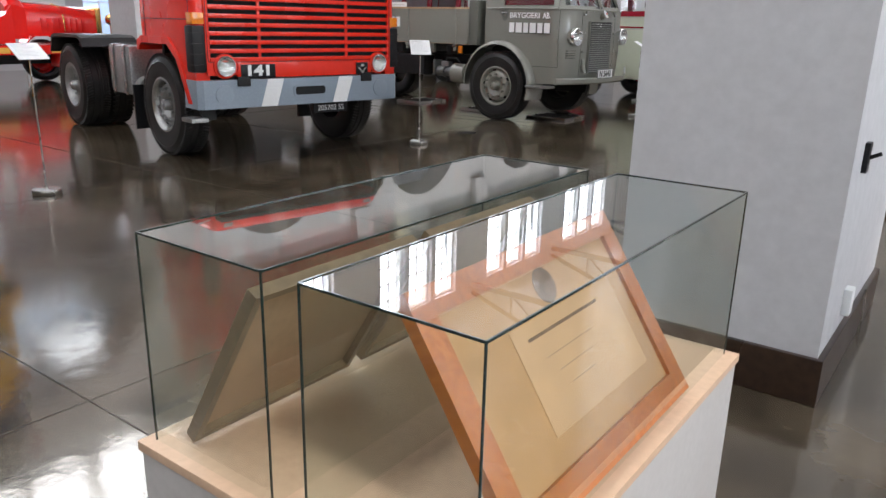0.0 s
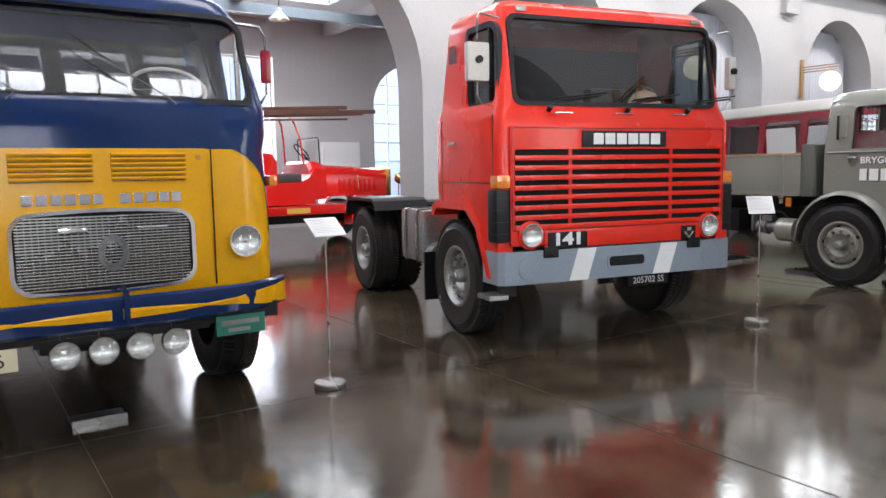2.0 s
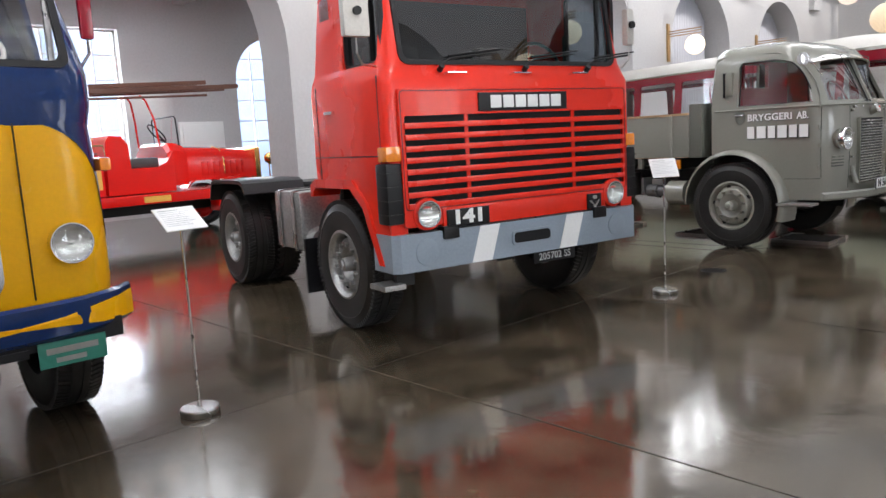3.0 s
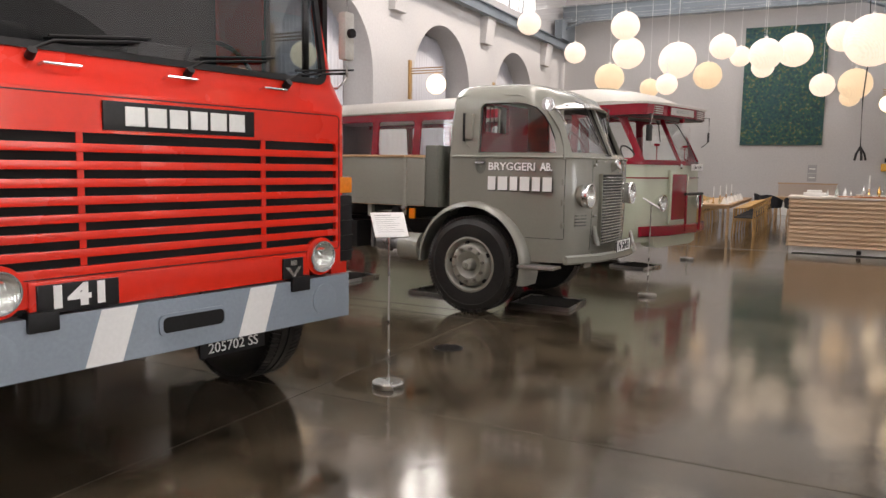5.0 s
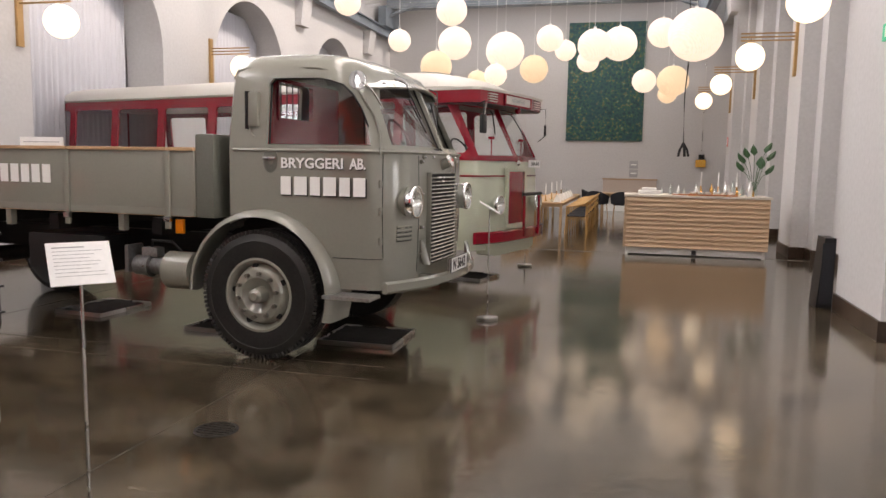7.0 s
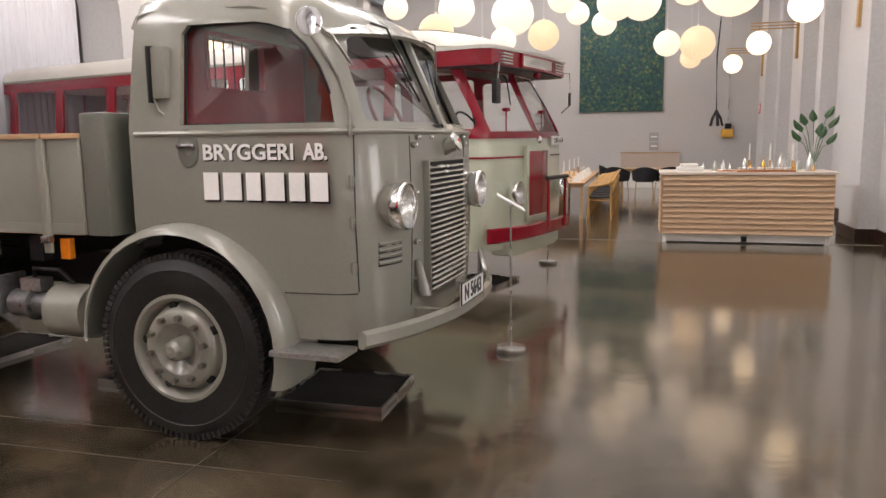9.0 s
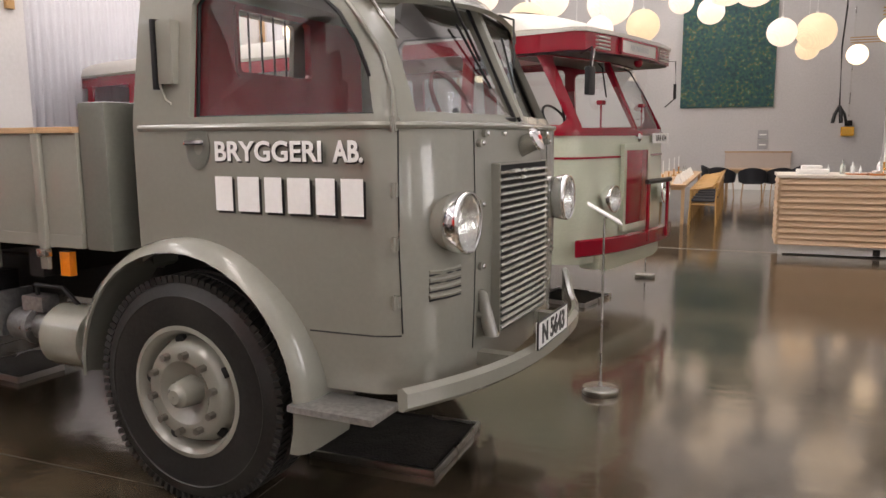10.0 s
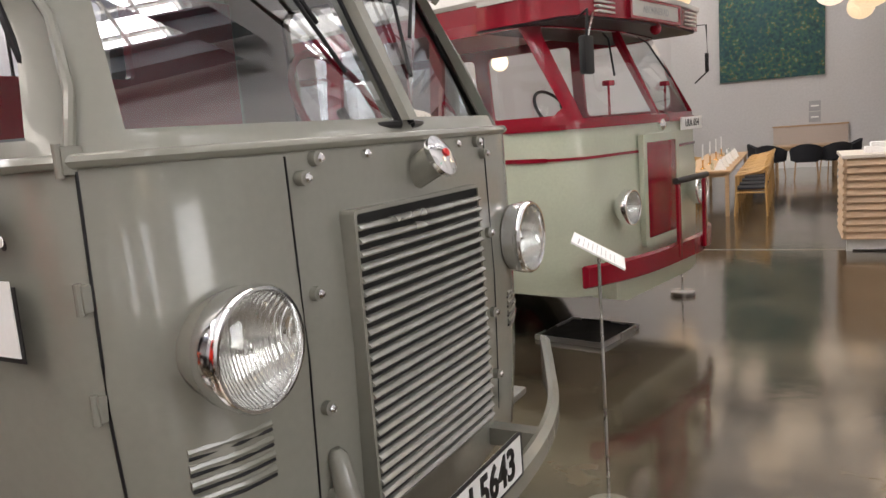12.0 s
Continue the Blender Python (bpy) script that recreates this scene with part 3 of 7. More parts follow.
# roof with a glazed strip along the ridge
for s, (xa, xb) in (("roof_west", (LEFT - 0.5, -3.6)), ("roof_east", (4.2, -1.2))):
    setting(s, prism([(xa, EAVES + 0.1), (xb, 11.4), (xb, 11.6), (xa, EAVES + 0.3)], "y", SOUTH - 0.4, NORTH + 0.4), ROOFM, "grey boarded roof slope", "roof")
b = bmesh.new()
for k in range(34):
    y = SOUTH + 1.2 * k
    box(-3.6, -1.2, y - 0.03, y + 0.03, 11.42, 11.5, bm=b)
setting("skylight_bars", b, WHITE, "white glazing bars of the ridge skylight", "skylight")


def truss(y):
    t = thing("roof_truss", Matrix.Translation((0, y, 0)), "blue-grey riveted steel roof truss", "truss", "roof trusses", "structure")
    part("bottom_chord", box(LEFT, 3.72, -0.07, 0.07, 8.95, 9.1), STEEL_BLUE, t, smooth=False)
    for xa, xb in ((LEFT, -2.4), (3.72, -2.4)):
        part("rafter", tube([(xa, 0, 9.3), (xb, 0, 11.25)], 0.08, seg=4), STEEL_BLUE, t, smooth=False)
    for i in range(1, 8):
        x = LEFT + (3.72 - LEFT) * i / 8
        h = 9.3 + 1.95 * (1 - abs(x + 2.4) / 6.1)
        part("strut", tube([(x, 0, 9.05), (x, 0, h)], 0.04, seg=4), STEEL_BLUE, t, smooth=False)
        if i < 7:
            part("brace", tube([(x, 0, 9.05), (x + 1.5, 0, 9.3 + 1.95 * (1 - abs(x + 1.5 + 2.4) / 6.1))], 0.03, seg=4), STEEL_BLUE, t, smooth=False)


for k in range(-2, 4):
    truss(18.95 + BAY * k)


def crane_rail(x, s):
    r = thing("crane_rail", Matrix.Translation((x, 0, 0)), "grey steel crane rail on wall corbels", "crane rail", kind="structure")
    b = box(-0.1, 0.1, SOUTH, NORTH, 6.2, 6.24)
    box(-0.02, 0.02, SOUTH, NORTH, 6.24, 6.5, bm=b), box(-0.1, 0.1, SOUTH, NORTH, 6.5, 6.53, bm=b)
    part("girder", b, STEEL_BLUE, r, smooth=False)
    for k in range(-3, 3):
        y = 18.95 + BAY * k
        part("corbel", prism([(0, 6.2), (-s * 0.28, 6.2), (-s * 0.28, 5.4), (-s * 0.1, 5.4)], "y", y - 0.3, y + 0.3), PLASTER, r, "white plastered corbel", False)


crane_rail(LEFT + 0.28, 1)
crane_rail(3.22 - 0.28, -1)
g = thing("crane_bridge", Matrix.Translation((0, 31.6, 0)), "blue-grey steel bridge girder of an old crane", "crane", kind="structure")
part("girder", box(LEFT + 0.2, 3.0, -0.12, 0.12, 7.3, 7.85, 0.01), STEEL_BLUE, g, smooth=False)
part("flange", box(LEFT + 0.2, 3.0, -0.22, 0.22, 7.26, 7.3), STEEL_BLUE, g, smooth=False)
part("flange", box(LEFT + 0.2, 3.0, -0.22, 0.22, 7.85, 7.89), STEEL_BLUE, g, smooth=False)
for x in (LEFT + 0.3, 2.9):
    part("end_carriage", box(x - 0.15, x + 0.15, -0.9, 0.7, 6.55, 7.25, 0.02), STEEL_BLUE, g, smooth=False)
    part("brace", tube([(x, -0.5, 6.9), (x + (1.3 if x < 0 else -1.3), 0, 7.5)], 0.06, seg=4), STEEL_BLUE, g, smooth=False)

# the side room behind the west arcade
AX = -16.5
b = prism([(-2, 6), (-2, 0), (11.05, 0)] + [(12.25 - 1.2 * math.cos(a), 3.4 + 1.2 * math.sin(a)) for a in (math.pi * k / 16 for k in range(17))] + [(13.45, 0), (22.5, 0), (22.5, 6)], "x", AX - 0.5, AX)
w = setting("wall_annex", b, PLASTER, "white plastered wall with arched and tall windows", "wall")
carve(w, [box(AX - 1, AX + 1, 5.2, 8.0, 1.0, 4.6)])
setting("wall_annex_south", box(AX - 0.5, LEFT - 0.85, -2.4, -2, 0, 6), PLASTER, "white plastered wall", "wall")
setting("wall_annex_north", box(AX - 0.5, LEFT - 0.85, 22.5, 22.9, 0, 6), PLASTER, "white plastered wall", "wall")
b = box(AX - 0.5, -14.2, -2.4, 22.9, 5.6, 5.8)
box(-10.4, LEFT - 0.85, -2.4, 22.9, 5.6, 5.8, bm=b), box(-14.2, -10.4, -2.4, 3.4, 5.6, 5.8, bm=b), box(-14.2, -10.4, 8.6, 22.9, 5.6, 5.8, bm=b)
setting("annex_ceiling", b, PLASTER, "white side-room ceiling", "ceiling")
for y in (1.5, 6.0, 9.6, 14.0):
    setting("ceiling_beam", box(AX, LEFT - 0.85, y - 0.14, y + 0.14, 5.3, 5.6), PLASTER, "white plastered ceiling beam", "beam")
hall_window("window_annex_1", AX - 0.25, 6.6, 2.8, 1.0, 4.6, 5, 6)
hall_window("window_annex_2", AX - 0.25, 12.25, 2.4, 0.1, 4.6, 4, 8)
d = thing("door_annex", Matrix.Translation((AX + 0.02, 9.9, 0)), "closed white panelled door in the side room", "door", kind="structure")
part("door_frame", box(-0.02, 0.05, -0.62, 0.62, 0, 2.35, 0.01), WHITE, d)
part("door_leaf", box(0.04, 0.08, -0.54, 0.54, 0.01, 2.27, 0.01), WHITE, d)
part("door_handle", rod((0.08, 0.44, 1.05), (0.14, 0.44, 1.05), 0.014), STEEL, d)
for y in (6.6, 12.25):
    window_light("window_light", look((AX - 0.6, y, 3.0), (0, y, 1.5)), 2.5, 3.2, 200, SKYTONE)
window_light("skylight_light", look((-12.3, 6.0, 6.3), (-12.3, 6.0, 0)), 3.6, 5.0, 330, SKYTONE)
b = bmesh.new()
for k in range(8):
    box(-14.2, -10.4, 3.4 + 0.74 * k - 0.025, 3.4 + 0.74 * k + 0.025, 5.7, 5.78, bm=b)
setting("backdrop", box(AX - 5, AX - 4.9, -4, 24, -0.5, 9), SKYLIT, "bright overcast sky outside the side-room windows", "sky")
setting("skylight_bars_annex", b, WHITE, "white glazing bars of the side-room skylight", "skylight")


def curtain(yc, w, top):
    bm = bmesh.new()
    n = 90
    pr = []
    for z in (0.05, top):
        row = []
        for i in range(n + 1):
            y = yc - w / 2 + w * i / n
            row.append(bm.verts.new((LEFT - 0.7 + 0.035 * math.sin(i * 1.55 + 0.5 * math.sin(i * 0.37)) * (1 if z < 1 else 0.7), y, z)))
        pr.append(row)
    for i in range(n):
        bm.faces.new((pr[0][i], pr[0][i + 1], pr[1][i + 1], pr[1][i]))
    ob = part("curtain", bm, CURTAIN)
    s = ob.modifiers.new("thickness", "SOLIDIFY")
    s.thickness = 0.004
    tagged(ob, "sheer white pleated curtain hanging in an arch", "curtain", "curtains in the arches")


for k in (0, 1, 2):
    curtain(16.2 + BAY * k - 0.15, 3.2, 5.3)
# ---- red tractor unit ----
def slab(u, v0, v1, z0, z1, r, t, radii=None):
    """A plate that faces forward, with round corners."""
    return prism(rounded(v0, v1, z0, z1, r, 5, radii), "x", u - t, u)


def brand_blocks(parent, count, u, v0, v1, z0, z1, mat, gap=0.25, t=0.006):
    """A row of plain blocks in place of a maker's lettering."""
    w = (v1 - v0) / count
    for i in range(count):
        part("badge_letter_block", box(u, u + t, v0 + w * i + w * gap / 2, v0 + w * (i + 1) - w * gap / 2, z0, z1, 0.002), mat, parent, smooth=False)


def red_truck():
    t = thing("red_truck", pose(-1.584, 5.34, 0, 0, 0, -10.5), "red cab-over tractor truck with a black slatted grille, parked indoors", "truck")
    # cab shell from rings of plan outline
    def ring(z, f, w, back, r=0.1):
        pts = []
        for (cu, cv, a0) in ((f, w, 90), (f, -w, 0), (back, -w, -90), (back, w, 180)):
            rr = r if cu == f else 0.05
            su = -1 if cu == f else 1
            sv = -1 if cv > 0 else 1
            for k in range(5):
                a = radians(a0 - 90 * k / 4)
                pts.append((cu + su * rr + rr * math.cos(a), cv + sv * rr + rr * math.sin(a), z))
        return pts
    shell = part("cab", loft([ring(0.92, -0.05, 1.235, -1.34, 0.08), ring(1.42, -0.05, 1.24, -1.34, 0.08), ring(1.95, -0.055, 1.24, -1.34, 0.08), ring(2.02, -0.075, 1.225, -1.34, 0.1),
                              ring(2.10, -0.085, 1.195, -1.33, 0.12), ring(2.80, -0.20, 1.13, -1.28, 0.12), ring(2.90, -0.225, 1.11, -1.26, 0.12), ring(2.96, -0.29, 1.06, -1.21, 0.12), ring(2.985, -0.42, 0.95, -1.1, 0.12)]), RED, t, "glossy orange-red cab")
    cuts = [prism(rounded(-1.06, 1.06, 2.09, 2.82, 0.07), "x", -0.5, 0.3)]
    for s in (-1, 1):
        cuts.append(prism(rounded(-0.76, -0.2, 2.1, 2.76, 0.05, radii=(0.05, 0.05, 0.16, 0.05)), "y", s * 0.95, s * 1.5))
        cuts.append(prism([(-1.62, 0.3), (-1.62, 0.95), (-1.38, 1.2), (-0.66, 1.2), (-0.42, 0.95), (-0.36, 0.3)], "y", s * 0.8, s * 1.5))
    carve(shell, cuts, 0.035)
    # glazing and its seals
    def tilt(ob, z0, z1, u0, u1):
        for vert in ob.data.vertices:
            vert.co.x += u0 + (u1 - u0) * (vert.co.z - z0) / (z1 - z0)
        return ob
    g = part("windscreen", slab(0.0, -1.05, 1.05, 2.10, 2.81, 0.07, 0.006), SCREEN, t, "smoke-tinted curved windscreen", False)
    tilt(g, 2.1, 2.8, -0.10, -0.215).visible_shadow = False
    tilt(part("windscreen_seal", frame_ring(rounded(-1.078, 1.078, 2.072, 2.838, 0.08), rounded(-1.042, 1.042, 2.108, 2.802, 0.065), "x", -0.012, 0.014), BLACK, t), 2.1, 2.8, -0.088, -0.203)
    for s in (-1, 1):
        w = part("side_window", prism(rounded(-0.75, -0.21, 2.11, 2.75, 0.05, radii=(0.05, 0.05, 0.16, 0.05)), "y", s * 1.14, s * 1.146), SCREEN, t, smooth=False)
        w.visible_shadow = False
        part("window_trim", frame_ring(rounded(-0.79, -0.17, 2.07, 2.79, 0.06, radii=(0.06, 0.06, 0.18, 0.06)), rounded(-0.74, -0.22, 2.12, 2.74, 0.04, radii=(0.04, 0.04, 0.14, 0.04)), "y", s * 1.13, s * 1.17), BLACK, t)
        part("quarter_bar", box(-0.36, -0.34, min(s * 1.12, s * 1.165), max(s * 1.12, s * 1.165), 2.1, 2.74), BLACK, t, smooth=False)
        part("sleeper_window", prism(rounded(-1.2, -1.02, 2.2, 2.7, 0.06), "y", s * 1.155, s * 1.2), SCREEN, t, smooth=False)
    # cab inside
    part("dashboard", box(-0.62, -0.14, -1.08, 1.08, 1.75, 2.08, 0.05), TRIM_DARK, t)
    part("cab_lining", box(-1.26, -1.2, -1.05, 1.05, 1.0, 2.75), TRIM_DARK, t, smooth=False)
    part("cab_floor", box(-1.26, -0.12, -1.15, 1.15, 1.22, 1.3), TRIM_DARK, t, smooth=False)
    for v in (-0.55, 0.6):
        seat = part("driver_seat", box(-1.15, -0.6, v - 0.26, v + 0.26, 1.3, 1.75, 0.06), SEAT, t)
        part("seat_back", box(-1.2, -1.05, v - 0.25, v + 0.25, 1.7, 2.35, 0.06), SEAT, seat)
    wheel_pts = [(-0.5 - 0.06 * math.sin(a), 0.58 + 0.24 * math.cos(a), 2.12 + 0.2 * math.sin(a)) for a in (math.tau * k / 24 for k in range(25))]
    part("steering_wheel", tube(wheel_pts, 0.015), BLACK, t)
    # front panel, grille bars and badges
    part("front_panel", frame_ring(rounded(-1.14, 1.14, 0.9, 1.9, 0.03), rounded(-1.1, 1.1, 1.06, 1.705, 0.02), "x", -0.045, -0.02), RED, t)
    # black sheet added for the shade between the bars, here and lower down
    part("grille_backing", box(-0.045, -0.042, -1.1, 1.1, 0.98, 1.71), GAP_SHADE, t, smooth=False)
    for i in range(8):
        z = 1.634 - 0.083 * i
        part("grille_bar", box(-0.034, -0.006, -1.105, 1.105, z - 0.0205, z + 0.0205, 0.004), RED, t)
    part("grille_backing", box(-0.0445, -0.0405, -0.86, 0.89, 0.862, 0.98), GAP_SHADE, t, smooth=False)
    for v in (-0.55, 0.53):
        part("grille_post", box(-0.0415, -0.035, v - 0.016, v + 0.016, 1.03, 1.705), RED, t, smooth=False)
    part("lower_panel", box(-0.04, -0.008, -0.82, 0.86, 0.868, 1.02, 0.006), RED, t)
    seam = frame_ring(rounded(-1.13, 1.13, 1.025, 1.885, 0.03), rounded(-1.124, 1.124, 1.031, 1.879, 0.026), "x", -0.021, -0.018)
    part("panel_seam", seam, BLACK, t, smooth=False)
    b = part("name_badge", box(-0.02, -0.006, -0.445, 0.445, 1.722, 1.862, 0.004), BLACK, t)
    brand_blocks(b, 6, -0.006, -0.345, 0.385, 1.745, 1.84, WHITE, 0.16)
    b = part("number_badge", box(-0.008, 0.004, -0.79, -0.40, 0.868, 1.004, 0.004), BLACK, t)
    words("model_number", "141", 0.142, at_front(0.004, -0.595, 0.938), WHITE, b, 0.004, stretch=1.45, bold=0.006)
    b = part("engine_badge", box(-0.008, 0.004, 0.64, 0.80, 0.872, 1.0, 0.004), BLACK, t)
    part("badge_mark", prism([(0.66, 0.945), (0.685, 0.945), (0.72, 0.905), (0.755, 0.945), (0.78, 0.945), (0.73, 0.885), (0.71, 0.885)], "x", 0.004, 0.009), STEEL, b, smooth=False)
    part("badge_mark", prism([(0.695, 0.955), (0.745, 0.955), (0.745, 0.985), (0.695, 0.985)], "x", 0.004, 0.009), STEEL, b, smooth=False)
    for s in (-1, 1):
        h = headlamp(t, 0.012, s * 0.955, 0.99, 0.098, 0.06, BLACK, 0.25)
        part("lamp_surround", frame_ring(rounded(s * 0.955 - 0.12, s * 0.955 + 0.12, 0.87, 1.11, 0.115), rounded(s * 0.955 - 0.1, s * 0.955 + 0.1, 0.89, 1.09, 0.095), "x", -0.03, -0.004), RED, h)
        part("indicator", box(-0.16, -0.028, min(s * 1.12, s * 1.262), max(s * 1.12, s * 1.262), 1.385, 1.495, 0.02), AMBER, t, "amber indicator lamp")
        part("corner_vane", box(-0.2, -0.03, min(s * 1.13, s * 1.268), max(s * 1.13, s * 1.268), 0.93, 1.375, 0.03), BLACK, t, "black ribbed corner deflector")
        for i in range(4):
            part("vane_rib", box(-0.17, -0.022, min(s * 1.14, s * 1.272), max(s * 1.14, s * 1.272), 1.0 + 0.1 * i, 1.008 + 0.1 * i), CHASSIS, t, smooth=False)
        part("roof_lamp", box(-0.27, -0.2, s * 0.93 - 0.05, s * 0.93 + 0.05, 2.86, 2.9, 0.01), ALU, t)
        # mirror on a bent arm
        mv = -1.41 if s < 0 else 1.25
        arm = part("mirror_arm", tube([(-0.16, s * 1.16, 2.78), (-0.08, mv - s * 0.03, 2.79), (-0.07, mv, 2.75), (-0.07, mv, 2.14), (-0.1, mv - s * 0.05, 2.07), (-0.2, s * 1.2, 2.07)], 0.008), STEEL, t)
        part("mirror", box(-0.11, -0.04, mv - (0.1 if s < 0 else 0.045), mv + (0.1 if s < 0 else 0.045), 2.25, 2.56, 0.03), SILVER, arm, "grey backed wing mirror")
        part("mirror_pivot", rod((-0.04, mv, 2.42), (-0.015, mv, 2.42), 0.03), BLACK, arm)
        part("door_handle", box(-1.0, -0.86, min(s * 1.24, s * 1.275), max(s * 1.24, s * 1.275), 1.77, 1.795, 0.008), CHROME, t)
        for u in (-1.2, -0.14):
            part("door_seam", box(u - 0.004, u + 0.004, min(s * 1.236, s * 1.2425), max(s * 1.236, s * 1.2425), 1.25, 2.0), BLACK, t, smooth=False)
        part("waist_seam", box(-1.3, -0.14, min(s * 1.236, s * 1.2425), max(s * 1.236, s * 1.2425), 1.425, 1.433), BLACK, t, smooth=False)
        # wheel-arch flare
        outer = [(-1.43, 1.1), (-1.42, 1.2), (-1.32, 1.25), (-0.62, 1.25), (-0.40, 1.08), (-0.19, 0.66), (-0.17, 0.62)]
        inner = [(-1.38, 1.1), (-1.36, 1.15), (-1.3, 1.18), (-0.66, 1.18), (-0.46, 1.04), (-0.26, 0.66), (-0.24, 0.62)]
        part("wheel_flare", arch_band(outer, inner, s * 1.0, s * 1.258), RED, t)
        part("corner_filler", prism([(-0.46, 0.95), (-0.28, 0.62), (-0.06, 0.62), (-0.06, 0.95)], "y", s * 1.1, s * 1.238), RED, t)
        part("arch_liner", box(-1.6, -0.3, min(s * 0.86, s * 0.9), max(s * 0.86, s * 0.9), 0.5, 1.22), BLACK, t, smooth=False)
        part("mudflap", box(-1.72, -1.69, min(s * 0.92, s * 1.24), max(s * 0.92, s * 1.24), 0.2, 0.7), BLACK, t, smooth=False)
        if s < 0:
            part("step", box(-0.34, -0.1, min(s * 1.12, s * 1.3), max(s * 1.12, s * 1.3), 0.44, 0.48, 0.008), ALU, t)
            part("step_bracket", box(-0.24, -0.18, min(s * 1.0, s * 1.15), max(s * 1.0, s * 1.15), 0.45, 0.66), BLACK, t, smooth=False)
        wheel(t, -0.98, s * 1.2, s, 0.54, 0.27, 0.28, ALU, 0.07, 10)
        wheel(t, -3.92, s * 1.2, s, 0.54, 0.30, 0.28, ALU, 0.12, 10)
        wheel(t, -3.92, s * 0.86, s, 0.54, 0.28, 0.28, ALU, 0.02, 0, 30)
        mud = [(-4.56, 0.95), (-4.46, 1.17), (-4.32, 1.2), (-3.4, 1.2), (-3.3, 1.17), (-3.24, 1.06), (-3.27, 1.05), (-3.33, 1.14), (-3.42, 1.165), (-4.3, 1.165), (-4.43, 1.14), (-4.53, 0.95)]
        part("rear_mudguard", prism(mud, "y", s * 0.55, s * 1.25), CHASSIS, t)
        tank = part("fuel_tank" if s < 0 else "battery_box", box(-2.55, -1.9, min(s * 0.6, s * 1.18), max(s * 0.6, s * 1.18), 0.56, 1.12, 0.06), ALU, t, "dull grey metal tank")
        for u in (-2.4, -2.05):
            part("tank_strap", box(u - 0.025, u + 0.025, min(s * 0.59, s * 1.19), max(s * 0.59, s * 1.19), 0.55, 1.13, 0.06), STEEL, tank)
    part("air_tank", rod((-1.9, -1.0, 0.62), (-1.74, -1.0, 0.62), 0.16, seg=28), ALU, t)
    for v in (-0.42, 0.42):
        part("chassis_rail", box(-5.0, -0.2, v - 0.05, v + 0.05, 0.72, 0.98), CHASSIS, t, smooth=False)
    part("fifth_wheel", lathe([(0.02, 0), (0.46, 0), (0.48, 0.04), (0.46, 0.08), (0.02, 0.08)], 32, Matrix.Translation((-3.8, 0, 1.05)) @ Matrix.Rotation(radians(-90), 4, "Y")), CHASSIS, t)
    part("deck_plate", box(-4.4, -1.6, -0.5, 0.5, 0.98, 1.04), CHASSIS, t, smooth=False)
    part("front_axle", box(-1.05, -0.9, -1.0, 1.0, 0.46, 0.58, 0.02), CHASSIS, t)
    part("engine_block", box(-1.6, -0.5, -0.38, 0.38, 0.62, 1.2, 0.05), CHASSIS, t)
    # bumper with bands, plugs, slot and clips
    bump = part("bumper", loft([[(u, v, z) for u, v in ((-0.34, -1.245), (-0.05, -1.25), (0.0, -1.2), (0.0, 1.2), (-0.05, 1.25), (-0.34, 1.245), (-0.3, 1.2), (-0.12, 1.15), (-0.12, -1.15), (-0.3, -1.2))] for z in (0.575, 0.60, 0.83, 0.855)]), BUMPER, t, "grey steel bumper with white diagonal bands")
    for v in (-0.55, 0.34):
        part("white_band", prism([(v - 0.03, 0.577), (v + 0.16, 0.577), (v + 0.25, 0.853), (v + 0.06, 0.853)], "x", 0.0, 0.003), WHITE, bump, smooth=False)
    part("tow_slot", slab(0.004, -0.17, 0.21, 0.675, 0.765, 0.03, 0.006), BLACK, bump)
    part("slot_rim", frame_ring(rounded(-0.19, 0.23, 0.66, 0.78, 0.04), rounded(-0.17, 0.21, 0.677, 0.763, 0.03), "x", -0.002, 0.012), BUMPER, bump)
    for s in (-1, 1):
        part("plug", lathe([(0.1, 0.0), (0.1, 0.006), (0.09, 0.008), (0.003, 0.008)], 28, Matrix.Translation((0, s * 0.98, 0.71))), BUMPER, bump)
        part("rubber_clip", box(-0.08, 0.025, s * 0.77 - 0.07, s * 0.77 + 0.07, 0.79, 0.885, 0.012), BLACK, bump)
    part("tow_eye", tube([(-0.02, -0.08, 0.86), (-0.02, -0.05, 0.9), (-0.02, 0.05, 0.9), (-0.02, 0.08, 0.86)], 0.012), BLACK, bump)
    pl = part("number_plate", box(-0.16, -0.14, 0.15, 0.61, 0.45, 0.555, 0.004), BLACK, t, "black number plate with white characters")
    words("plate_text", "205702 SS", 0.085, at_front(-0.138, 0.38, 0.5), WHITE, pl, 0.002)
    for v, d in ((-0.75, 1), (0.05, 1), (0.72, 1)):
        w = part("wiper", tube([(-0.06, v, 2.06), (-0.075, v + 0.12, 2.12), (-0.085, v + 0.55 * d, 2.17)], 0.008), BLACK, t)
        part("blade", tube([(-0.08, v + 0.1 * d, 2.14), (-0.1, v + 0.62 * d, 2.2)], 0.007), BLACK, w)
        part("spindle", rod((-0.06, v, 2.03), (-0.02, v, 2.06), 0.022), BLACK, w)
    for v in (-0.62, 0.0, 0.62):
        part("grab_handle", tube([(-0.06, v - 0.09, 2.0), (-0.025, v - 0.085, 2.01), (-0.025, v + 0.085, 2.01), (-0.06, v + 0.09, 2.0)], 0.008), CHROME, t)
    return t


red_truck()
